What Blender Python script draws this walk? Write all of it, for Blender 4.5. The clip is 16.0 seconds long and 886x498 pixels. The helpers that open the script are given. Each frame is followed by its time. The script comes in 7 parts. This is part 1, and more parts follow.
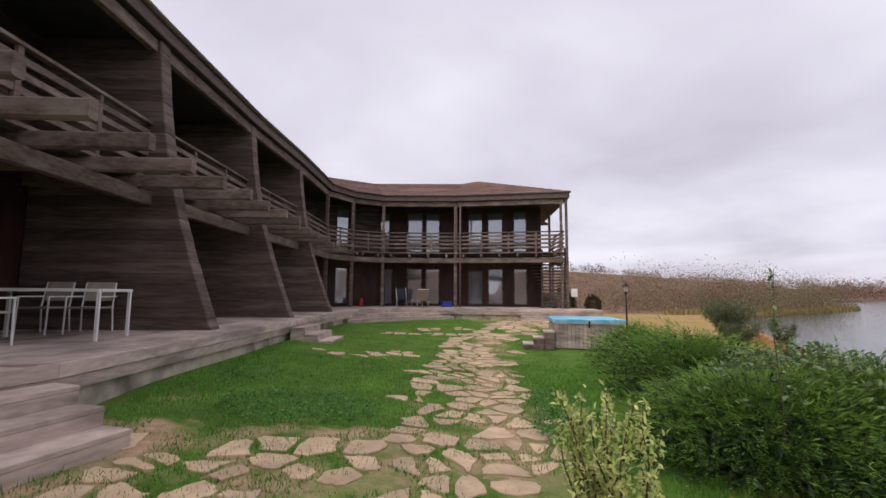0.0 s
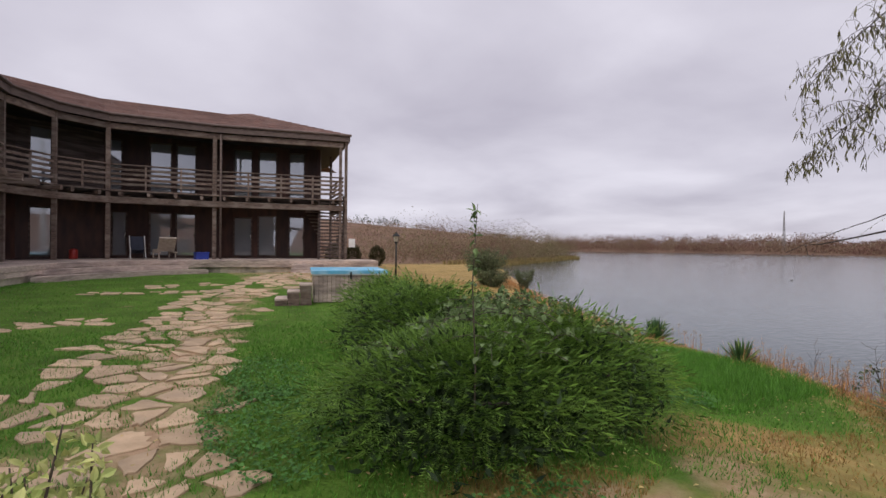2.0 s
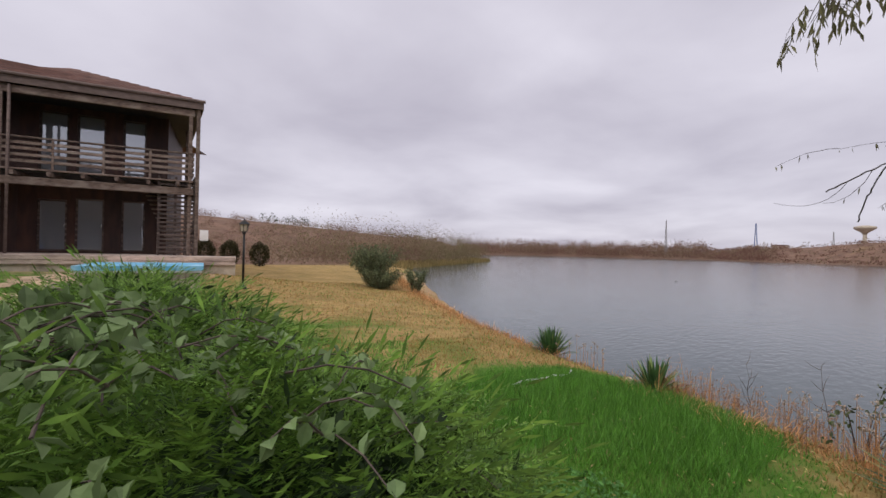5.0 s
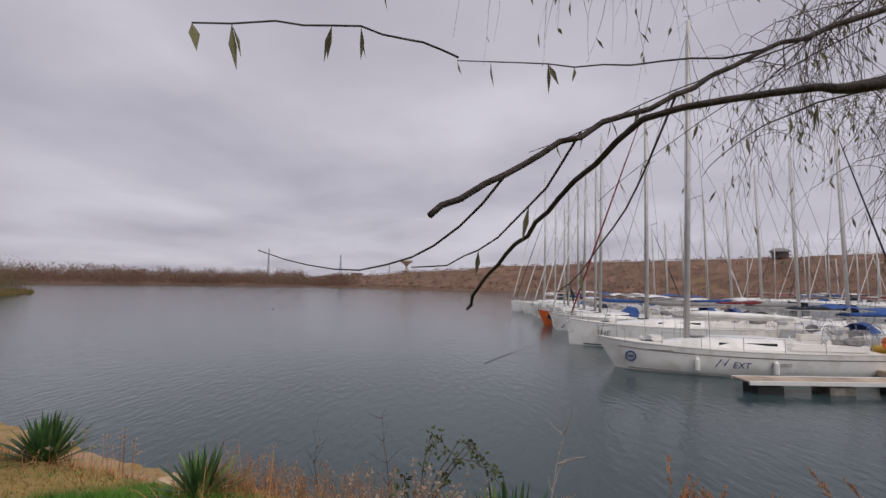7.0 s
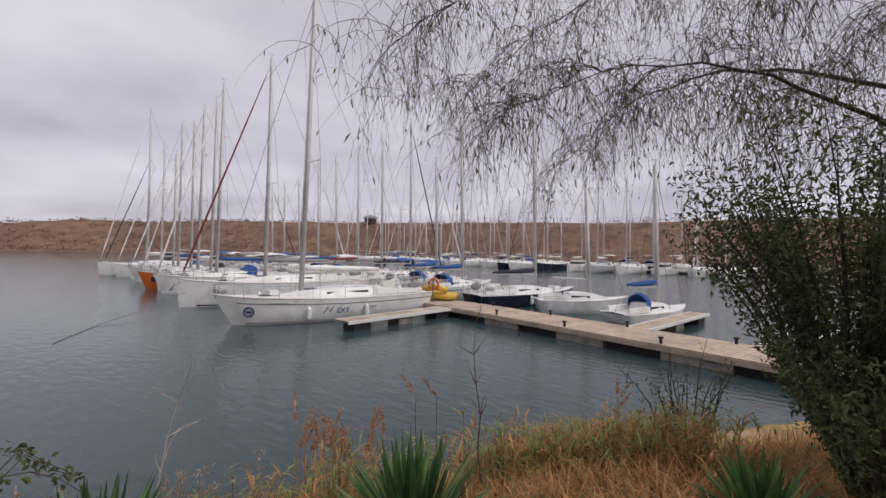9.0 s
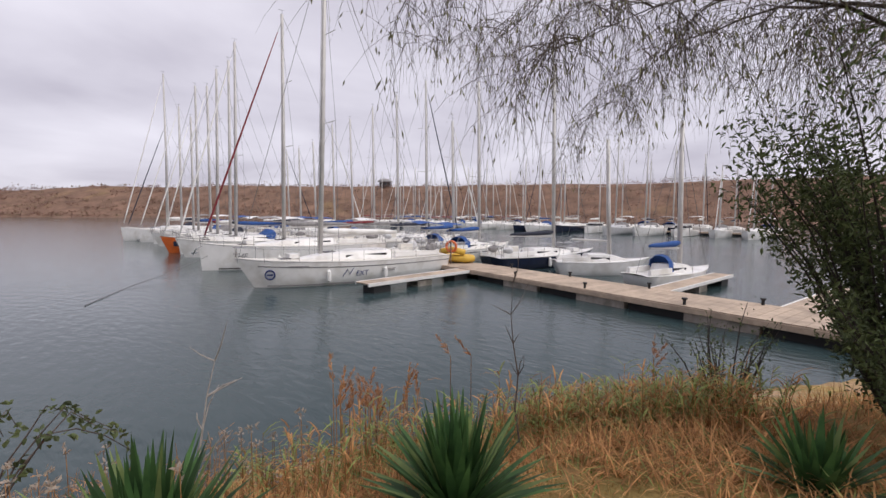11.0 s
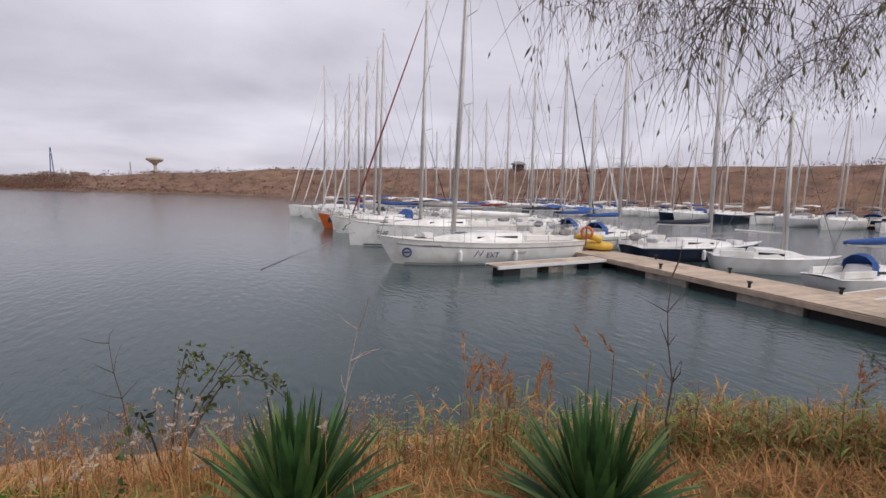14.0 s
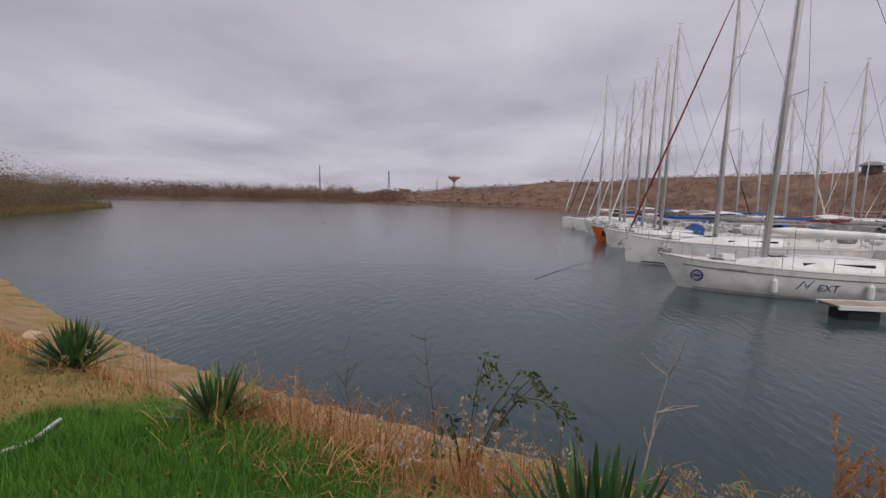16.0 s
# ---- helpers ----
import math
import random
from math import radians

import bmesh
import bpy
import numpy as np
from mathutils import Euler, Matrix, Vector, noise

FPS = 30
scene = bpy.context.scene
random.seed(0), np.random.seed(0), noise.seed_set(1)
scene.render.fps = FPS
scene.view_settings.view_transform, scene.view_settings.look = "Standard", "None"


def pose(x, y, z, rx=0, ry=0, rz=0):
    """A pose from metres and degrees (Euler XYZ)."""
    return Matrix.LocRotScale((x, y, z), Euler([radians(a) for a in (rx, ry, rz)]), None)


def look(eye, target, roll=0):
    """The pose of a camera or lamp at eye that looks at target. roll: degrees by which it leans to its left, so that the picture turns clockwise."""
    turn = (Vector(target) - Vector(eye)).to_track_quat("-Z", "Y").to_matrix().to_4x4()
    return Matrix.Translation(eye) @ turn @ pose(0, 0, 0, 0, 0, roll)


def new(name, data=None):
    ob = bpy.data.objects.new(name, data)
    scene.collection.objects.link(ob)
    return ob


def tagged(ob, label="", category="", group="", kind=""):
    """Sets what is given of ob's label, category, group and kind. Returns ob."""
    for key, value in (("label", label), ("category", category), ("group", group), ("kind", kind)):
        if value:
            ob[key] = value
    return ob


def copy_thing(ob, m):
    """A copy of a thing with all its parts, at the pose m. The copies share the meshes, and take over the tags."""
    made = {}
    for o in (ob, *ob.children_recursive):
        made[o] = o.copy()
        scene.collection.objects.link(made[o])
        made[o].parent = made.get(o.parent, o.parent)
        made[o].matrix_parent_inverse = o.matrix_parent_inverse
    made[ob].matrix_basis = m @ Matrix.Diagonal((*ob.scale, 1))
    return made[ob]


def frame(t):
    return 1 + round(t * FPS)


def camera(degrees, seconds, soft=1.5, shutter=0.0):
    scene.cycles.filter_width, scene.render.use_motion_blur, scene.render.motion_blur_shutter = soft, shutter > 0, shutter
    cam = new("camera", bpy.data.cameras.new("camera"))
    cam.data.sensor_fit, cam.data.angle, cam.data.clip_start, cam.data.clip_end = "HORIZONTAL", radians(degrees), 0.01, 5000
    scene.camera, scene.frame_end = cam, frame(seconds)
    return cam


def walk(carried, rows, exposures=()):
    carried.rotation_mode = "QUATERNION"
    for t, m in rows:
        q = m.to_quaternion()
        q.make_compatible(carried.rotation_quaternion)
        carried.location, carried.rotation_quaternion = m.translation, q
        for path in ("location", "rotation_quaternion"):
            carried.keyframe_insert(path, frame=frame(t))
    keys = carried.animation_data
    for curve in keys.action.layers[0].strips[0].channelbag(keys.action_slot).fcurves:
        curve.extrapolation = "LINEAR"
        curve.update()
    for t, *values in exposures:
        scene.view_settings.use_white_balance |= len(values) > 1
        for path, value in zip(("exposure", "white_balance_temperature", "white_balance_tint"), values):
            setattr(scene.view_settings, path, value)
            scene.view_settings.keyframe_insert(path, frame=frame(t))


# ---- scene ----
cam = camera(90.9, 16.0)
PATH = [
    (0, (-2.903, -0.899, 1.524), (-2.704, 1.08, 1.728), 0.4),
    (0.5, (-2.604, -0.641, 1.51), (-1.967, 1.249, 1.657), -0.0),
    (1, (-2.229, -0.373, 1.52), (-1.393, 1.444, 1.544), -0.3),
    (1.5, (-1.868, -0.103, 1.509), (-0.828, 1.605, 1.535), -0.2),
    (2, (-1.469, 0.109, 1.451), (-0.414, 1.808, 1.444), 0.6),
    (2.5, (-1.084, 0.371, 1.422), (-0.014, 2.06, 1.399), 0.1),
    (3, (-0.705, 0.664, 1.37), (0.46, 2.287, 1.295), 0.4),
    (5.5, (1.798, 1.774, 1.186), (3.164, 3.234, 1.204), 1.3),
    (6, (2.292, 1.862, 1.221), (3.728, 3.253, 1.152), 2.9),
    (6.5, (2.691, 1.895, 1.297), (4.593, 2.503, 1.412), 0.3),
    (7, (3.002, 1.843, 1.386), (4.994, 1.786, 1.551), 0.7),
    (7.5, (3.086, 1.804, 1.345), (5.023, 1.349, 1.547), 1.3),
    (8, (3.213, 1.786, 1.309), (4.828, 0.613, 1.438), -2.6),
    (8.5, (3.314, 1.765, 1.259), (4.716, 0.341, 1.337), -1.4),
    (9, (3.347, 1.793, 1.227), (4.661, 0.285, 1.23), 0.7),
    (11.5, (3.611, 1.776, 1.161), (5.009, 0.361, 0.954), 0.8),
    (12, (3.629, 1.743, 1.149), (5.098, 0.404, 0.931), 1.1),
    (12.5, (3.655, 1.697, 1.149), (5.178, 0.423, 0.913), 1.1),
    (13, (3.681, 1.686, 1.143), (5.253, 0.474, 0.897), 0.9),
    (13.5, (3.713, 1.741, 1.14), (5.352, 0.623, 0.892), 0.8),
    (14, (3.744, 1.731, 1.143), (5.461, 0.737, 0.894), 1.2),
    (14.5, (3.78, 1.722, 1.145), (5.555, 0.834, 0.897), 1.4),
    (15, (3.846, 1.818, 1.122), (5.692, 1.081, 0.901), 0.9),
    (15.5, (3.926, 1.854, 1.143), (5.877, 1.443, 0.984), -3.1),
    (16, (4.068, 1.895, 1.188), (6.05, 2.048, 0.969), 1.0),
]
EXPOSURE = ((0, 0.30), (1.5, 0.05), (3.0, 0.1), (5.5, 0.02), (6.5, -0.15), (7.5, -0.4), (8.0, -0.38), (9.0, -0.12), (11.5, 0.15), (13.0, 0.12), (14.5, -0.04), (15.5, -0.3), (16, -0.38))
walk(cam, [(t, look(e, g, r)) for t, e, g, r in PATH], EXPOSURE)

# ---- world and light: an overcast late autumn day ----
ZW = -2.3          # the lake's level
world = bpy.data.worlds.new("overcast_sky")
scene.world = world
world.use_nodes = True
wn, wl = world.node_tree.nodes, world.node_tree.links
wn.clear()
w_out, w_bg = wn.new("ShaderNodeOutputWorld"), wn.new("ShaderNodeBackground")
w_sky = wn.new("ShaderNodeTexSky")
w_sky.sky_type, w_sky.sun_disc = "NISHITA", False
w_sky.sun_elevation, w_sky.sun_rotation = radians(51), radians(250)
w_co = wn.new("ShaderNodeTexCoord")
w_sep = wn.new("ShaderNodeSeparateXYZ")
wl.new(w_co.outputs["Generated"], w_sep.inputs[0])


def wmath(op, a, b):
    n = wn.new("ShaderNodeMath")
    n.operation = op
    for i, v in enumerate((a, b)):
        if isinstance(v, (int, float)):
            n.inputs[i].default_value = v
        else:
            wl.new(v, n.inputs[i])
    return n.outputs[0]


w_up = wmath("ADD", wmath("MAXIMUM", w_sep.outputs[2], 0.0), 0.16)
w_vec = wn.new("ShaderNodeCombineXYZ")
wl.new(wmath("DIVIDE", w_sep.outputs[0], w_up), w_vec.inputs[0])
wl.new(wmath("DIVIDE", w_sep.outputs[1], w_up), w_vec.inputs[1])
w_noise = wn.new("ShaderNodeTexNoise")
w_noise.inputs["Scale"].default_value, w_noise.inputs["Detail"].default_value = 0.85, 6
w_noise.inputs["Roughness"].default_value, w_noise.inputs["Distortion"].default_value = 0.48, 0.25
wl.new(w_vec.outputs[0], w_noise.inputs["Vector"])
w_ramp = wn.new("ShaderNodeValToRGB")
w_ramp.color_ramp.elements[0].position, w_ramp.color_ramp.elements[1].position = 0.29, 0.71
w_ramp.color_ramp.elements[0].color = (0.45, 0.425, 0.505, 1)
w_ramp.color_ramp.elements[1].color = (0.715, 0.69, 0.775, 1)
wl.new(w_noise.outputs[0], w_ramp.inputs[0])
w_scale = wn.new("ShaderNodeVectorMath")
w_scale.operation = "SCALE"
w_scale.inputs["Scale"].default_value = 0.06
wl.new(w_sky.outputs[0], w_scale.inputs[0])
w_mix = wn.new("ShaderNodeMixRGB")
w_mix.inputs[0].default_value = 0.93
wl.new(w_scale.outputs[0], w_mix.inputs[1])
wl.new(w_ramp.outputs[0], w_mix.inputs[2])
wl.new(w_mix.outputs[0], w_bg.inputs[0])
w_bg.inputs[1].default_value = 1.12
wl.new(w_bg.outputs[0], w_out.inputs[0])

sun = new("sun", bpy.data.lights.new("sun", "SUN"))
sun.data.energy, sun.data.angle, sun.data.color = 2.0, radians(70), (1.0, 0.95, 0.9)
sun.matrix_world = look((-38, -14, 50), (0, 0, 0))


# ---- materials ----
def material(name, a, b=None, rough=0.7, metal=0.0, scale=6.0, bump=0.2, fine=60.0, stretch=(1, 1, 1), space="Object",
             blotch=None, blotch_scale=0.7, vary=0.0, spec=0.5, sheen=0.0, trans=0.0, bands=0.0, coat=0.0, bump_d=0.02):
    """Two colours mixed by grain, blotches at a larger scale, and a little relief."""
    m = bpy.data.materials.new(name)
    m.use_nodes = True
    nt = m.node_tree
    n, l = nt.nodes, nt.links
    p = n["Principled BSDF"]
    b = b or tuple(c * 0.7 for c in a)
    co = n.new("ShaderNodeTexCoord")
    mp = n.new("ShaderNodeMapping")
    mp.inputs["Scale"].default_value = stretch
    if space == "World":
        geo = n.new("ShaderNodeNewGeometry")
        l.new(geo.outputs["Position"], mp.inputs[0])
    else:
        l.new(co.outputs[space], mp.inputs[0])
    n1 = n.new("ShaderNodeTexNoise")
    n1.inputs["Scale"].default_value, n1.inputs["Detail"].default_value = scale, 6
    l.new(mp.outputs[0], n1.inputs["Vector"])
    r = n.new("ShaderNodeValToRGB")
    r.color_ramp.elements[0].position, r.color_ramp.elements[1].position = 0.32, 0.68
    r.color_ramp.elements[0].color, r.color_ramp.elements[1].color = (*b, 1), (*a, 1)
    l.new(n1.outputs[0], r.inputs[0])
    colour = r.outputs[0]
    if blotch:
        n2 = n.new("ShaderNodeTexNoise")
        n2.inputs["Scale"].default_value, n2.inputs["Detail"].default_value = blotch_scale, 5
        l.new((mp if space != "World" else mp).outputs[0], n2.inputs["Vector"])
        r2 = n.new("ShaderNodeValToRGB")
        r2.color_ramp.elements[0].position, r2.color_ramp.elements[1].position = 0.48, 0.66
        l.new(n2.outputs[0], r2.inputs[0])
        mx = n.new("ShaderNodeMixRGB")
        mx.inputs[2].default_value = (*blotch, 1)
        l.new(r2.outputs[0], mx.inputs[0])
        l.new(colour, mx.inputs[1])
        colour = mx.outputs[0]
    if vary:
        info = n.new("ShaderNodeObjectInfo")
        geo2 = n.new("ShaderNodeNewGeometry")
        add = n.new("ShaderNodeMath")
        add.operation = "ADD"
        l.new(info.outputs["Random"], add.inputs[0])
        l.new(geo2.outputs["Random Per Island"], add.inputs[1])
        fr = n.new("ShaderNodeMath")
        fr.operation = "FRACT"
        l.new(add.outputs[0], fr.inputs[0])
        mr = n.new("ShaderNodeMapRange")
        mr.inputs[3].default_value, mr.inputs[4].default_value = 1 - vary, 1 + vary
        l.new(fr.outputs[0], mr.inputs[0])
        hsv = n.new("ShaderNodeHueSaturation")
        l.new(mr.outputs[0], hsv.inputs["Value"])
        l.new(colour, hsv.inputs["Color"])
        colour = hsv.outputs[0]
    l.new(colour, p.inputs["Base Color"])
    p.inputs["Roughness"].default_value, p.inputs["Metallic"].default_value = rough, metal
    p.inputs["Specular IOR Level"].default_value = spec
    p.inputs["Coat Weight"].default_value = coat
    if trans:
        p.inputs["Subsurface Weight"].default_value = 0.0
    if bump:
        n3 = n.new("ShaderNodeTexNoise")
        n3.inputs["Scale"].default_value, n3.inputs["Detail"].default_value = fine, 4
        l.new(mp.outputs[0], n3.inputs["Vector"])
        bp = n.new("ShaderNodeBump")
        bp.inputs["Strength"].default_value, bp.inputs["Distance"].default_value = bump, bump_d
        l.new(n3.outputs[0], bp.inputs["Height"])
        l.new(bp.outputs[0], p.inputs["Normal"])
    return m


def leafy(name, a, b, rough=0.6, vary=0.35, spec=0.3):
    """Leaves: thin, slightly see-through, each of its own shade."""
    m = material(name, a, b, rough=rough, scale=9, bump=0, vary=vary, spec=spec)
    nt = m.node_tree
    n, l = nt.nodes, nt.links
    p = n["Principled BSDF"]
    tr = n.new("ShaderNodeBsdfTranslucent")
    l.new(p.inputs["Base Color"].links[0].from_socket, tr.inputs[0])
    mx = n.new("ShaderNodeMixShader")
    mx.inputs[0].default_value = 0.28
    l.new(p.outputs[0], mx.inputs[1])
    l.new(tr.outputs[0], mx.inputs[2])
    l.new(mx.outputs[0], n["Material Output"].inputs[0])
    return m


M_DARKWOOD = material("stained_wood", (0.08, 0.052, 0.042), (0.034, 0.023, 0.02), rough=0.62, scale=3, fine=30, stretch=(1, 1, 9), space="World", blotch=(0.15, 0.11, 0.095), blotch_scale=0.8, vary=0.25, bump=0.35)
M_REDWOOD = material("red_stained_wood", (0.071, 0.027, 0.017), (0.034, 0.013, 0.01), rough=0.6, scale=4, fine=30, stretch=(1, 1, 0.3), space="World", vary=0.25)
# the stained wood again, lightened for the daylight on the fins' faces
M_FIN = material("lit_weathered_fin", (0.165, 0.118, 0.096), (0.075, 0.052, 0.043), rough=0.8, scale=3, fine=30, stretch=(1, 1, 9), space="World", blotch=(0.20, 0.15, 0.125), blotch_scale=0.8, vary=0.3, bump=0.4)
M_BEAM = material("weathered_beam", (0.202, 0.143, 0.113), (0.089, 0.06, 0.048), rough=0.8, scale=7, fine=40, stretch=(1, 1, 3), space="World", blotch=(0.24, 0.19, 0.16), blotch_scale=1.6, vary=0.25, bump=0.4)
M_DECK = material("grey_deck_wood", (0.62, 0.505, 0.435), (0.41, 0.32, 0.27), rough=0.8, scale=5, fine=50, stretch=(1, 1, 4), space="World", blotch=(0.27, 0.215, 0.19), blotch_scale=0.9, vary=0.16, bump=0.35)
M_CONCRETE = material("stained_concrete", (0.60, 0.53, 0.42), (0.45, 0.39, 0.31), rough=0.9, scale=4, fine=30, space="World", blotch=(0.17, 0.15, 0.12), blotch_scale=1.5)
M_ROOF = material("brown_roof_tile", (0.177, 0.089, 0.069), (0.11, 0.058, 0.046), rough=0.8, scale=3, fine=12, space="World", blotch=(0.20, 0.12, 0.10), blotch_scale=0.5, vary=0.2)
M_FASCIA = material("fascia_board", (0.156, 0.11, 0.094), (0.094, 0.066, 0.057), rough=0.75, scale=4, fine=40, stretch=(1, 1, 3), space="World", vary=0.15)
# soffit, balcony and room floors: near-black, with their shade in the colour
M_SOFFIT = material("shaded_soffit", (0.048, 0.042, 0.042), (0.029, 0.026, 0.026), rough=0.7, scale=3, fine=20, space="World")
M_STONE = material("sandstone_flag", (0.605, 0.443, 0.29), (0.453, 0.319, 0.202), rough=0.85, scale=6, fine=28, space="World", blotch=(0.42, 0.31, 0.21), blotch_scale=2.2, vary=0.15, bump=0.5)
M_WHITE = material("white_gelcoat", (0.848, 0.837, 0.816), (0.784, 0.774, 0.753), rough=0.28, scale=2, fine=5, bump=0.02, blotch=(0.66, 0.64, 0.60), blotch_scale=1.2, coat=0.3)
M_CREAM = material("cream_deck", (0.74, 0.71, 0.65), (0.66, 0.63, 0.57), rough=0.45, scale=4, fine=20, bump=0.05)
M_GREYHULL = material("grey_hull", (0.55, 0.55, 0.56), (0.48, 0.48, 0.49), rough=0.3, scale=2, bump=0.02)
M_NAVY = material("navy_hull", (0.015, 0.022, 0.05), (0.012, 0.016, 0.035), rough=0.25, scale=2, bump=0.02)
M_ORANGE = material("orange_paint", (0.72, 0.16, 0.03), (0.60, 0.12, 0.025), rough=0.35, scale=3, bump=0.03)
M_YELLOW = material("yellow_paint", (0.72, 0.46, 0.06), (0.58, 0.36, 0.05), rough=0.5, scale=3, bump=0.05)
M_BLUE = material("blue_canvas", (0.03, 0.10, 0.33), (0.02, 0.065, 0.22), rough=0.85, scale=5, fine=20, bump=0.4)
M_NAVYCANVAS = material("dark_canvas", (0.03, 0.035, 0.055), (0.02, 0.024, 0.04), rough=0.85, scale=5, fine=20, bump=0.4)
M_REDCANVAS = material("red_canvas", (0.24, 0.03, 0.035), (0.13, 0.016, 0.02), rough=0.8, scale=5, fine=20, bump=0.3)
M_GREYCANVAS = material("grey_canvas", (0.30, 0.29, 0.29), (0.21, 0.20, 0.20), rough=0.85, scale=5, fine=20, bump=0.4)
M_ALLOY = material("mast_alloy", (0.60, 0.58, 0.56), (0.48, 0.465, 0.45), rough=0.45, metal=0.15, scale=2, bump=0.02)
M_DARKMAST = material("dark_mast", (0.10, 0.10, 0.11), (0.06, 0.06, 0.07), rough=0.4, metal=0.3, scale=2, bump=0.02)
M_STEEL = material("stainless_rail", (0.6, 0.6, 0.6), (0.5, 0.5, 0.5), rough=0.25, metal=0.9, scale=3, bump=0)
M_ROPE = material("rigging", (0.13, 0.12, 0.12), (0.08, 0.08, 0.08), rough=0.6, scale=20, bump=0)
M_BLACK = material("black_rubber", (0.02, 0.02, 0.022), (0.012, 0.012, 0.014), rough=0.7, scale=5, bump=0.1)
M_SMOKE = material("smoked_window", (0.02, 0.022, 0.026), (0.015, 0.016, 0.02), rough=0.12, scale=2, bump=0, spec=0.8)
M_PIER = material("pale_pontoon_boards", (0.52, 0.41, 0.31), (0.40, 0.31, 0.235), rough=0.85, scale=5, fine=30, space="World", blotch=(0.33, 0.26, 0.20), blotch_scale=1.0, vary=0.12)
M_FLOAT = material("concrete_float", (0.38, 0.34, 0.30), (0.26, 0.23, 0.20), rough=0.9, scale=5, fine=30, space="World", blotch=(0.13, 0.12, 0.10), blotch_scale=1.5)
M_TUBBLUE = material("blue_vinyl_cover", (0.16, 0.50, 0.72), (0.10, 0.38, 0.60), rough=0.5, scale=3, fine=14, bump=0.3, blotch=(0.35, 0.60, 0.74), blotch_scale=2.0)
M_WHITEMETAL = material("white_painted_metal", (0.75, 0.74, 0.72), (0.66, 0.65, 0.63), rough=0.45, scale=6, bump=0.05)
M_LOUNGE = material("beige_lounger", (0.42, 0.36, 0.30), (0.30, 0.25, 0.21), rough=0.8, scale=8, bump=0.2)
M_PLASTICBLUE = material("blue_plastic", (0.02, 0.05, 0.35), (0.015, 0.035, 0.25), rough=0.4, scale=3, bump=0)
M_RED = material("red_plastic", (0.40, 0.03, 0.02), (0.28, 0.02, 0.015), rough=0.5, scale=3, bump=0)
M_LAMPIRON = material("black_iron", (0.025, 0.027, 0.027), (0.015, 0.016, 0.016), rough=0.5, metal=0.4, scale=12, bump=0.1)
M_FROST = material("frosted_lamp_glass", (0.55, 0.48, 0.38), (0.45, 0.38, 0.30), rough=0.3, scale=4, bump=0)
M_BARK = material("willow_bark", (0.072, 0.055, 0.049), (0.034, 0.026, 0.023), rough=0.85, scale=20, fine=60, bump=0.6)
M_TWIG = material("willow_twig", (0.13, 0.098, 0.078), (0.065, 0.047, 0.039), rough=0.8, scale=20, bump=0.1, vary=0.3)
M_PALETWIG = material("bleached_twig", (0.42, 0.38, 0.34), (0.30, 0.26, 0.23), rough=0.8, scale=20, bump=0.1)
L_WILLOW = leafy("willow_leaf", (0.255, 0.247, 0.128), (0.15, 0.135, 0.075))
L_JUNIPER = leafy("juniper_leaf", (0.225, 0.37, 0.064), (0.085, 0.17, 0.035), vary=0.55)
# the juniper leaf again, darkened to give the bush a shaded heart
L_JUNIPER_SHADE = leafy("juniper_shade", (0.044, 0.079, 0.026), (0.024, 0.044, 0.018), vary=0.3)
L_VINE = leafy("vine_leaf", (0.227, 0.315, 0.131), (0.131, 0.201, 0.079), vary=0.3)
L_VARIEG = leafy("variegated_leaf", (0.747, 0.719, 0.316), (0.345, 0.46, 0.129), vary=0.3)
L_YUCCA = leafy("yucca_blade", (0.083, 0.173, 0.053), (0.038, 0.09, 0.033), vary=0.4, rough=0.45)
L_YUCCAPALE = leafy("yucca_edge_blade", (0.255, 0.33, 0.112), (0.15, 0.21, 0.075), vary=0.3, rough=0.45)
L_DRY = leafy("dry_grass", (0.66, 0.37, 0.16), (0.38, 0.19, 0.08), vary=0.5, rough=0.8)
L_RUST = leafy("rusty_reed_plume", (0.62, 0.34, 0.165), (0.42, 0.205, 0.095), vary=0.35, rough=0.85)
L_PAMPAS = leafy("pale_seed_head", (0.55, 0.46, 0.38), (0.40, 0.32, 0.26), vary=0.25, rough=0.9)
L_REEDGREEN = leafy("green_reed", (0.34, 0.40, 0.125), (0.21, 0.25, 0.08), vary=0.4)
L_OLEANDER = leafy("oleander_leaf", (0.20, 0.23, 0.12), (0.10, 0.125, 0.06), vary=0.45)
L_OLEASTER = leafy("dark_shrub_leaf", (0.15, 0.185, 0.075), (0.06, 0.08, 0.035), vary=0.5)
L_GRASS = leafy("grass_blade", (0.147, 0.345, 0.048), (0.086, 0.216, 0.032), vary=0.4, rough=0.55)
L_GRASSDRY = leafy("straw_blade", (0.42, 0.273, 0.096), (0.28, 0.176, 0.06), vary=0.35, rough=0.8)
L_CLOVER = leafy("ground_cover_leaf", (0.126, 0.294, 0.07), (0.07, 0.175, 0.042), vary=0.35)
L_SCRUB = leafy("bare_scrub", (0.31, 0.225, 0.155), (0.17, 0.125, 0.085), vary=0.3, rough=0.9)
L_OLIVESCRUB = leafy("olive_scrub", (0.24, 0.215, 0.10), (0.13, 0.12, 0.06), vary=0.3, rough=0.9)
L_SCRUBRED = leafy("brown_scrub", (0.24, 0.138, 0.102), (0.156, 0.09, 0.07), vary=0.3, rough=0.9)
L_PINE = leafy("far_pine", (0.06, 0.072, 0.036), (0.036, 0.048, 0.024), vary=0.3)
L_REEDBED = leafy("reed_bed", (0.34, 0.27, 0.11), (0.24, 0.18, 0.075), vary=0.3, rough=0.9)
L_THUJA = leafy("brown_green_thuja", (0.075, 0.075, 0.032), (0.05, 0.042, 0.02), vary=0.3)
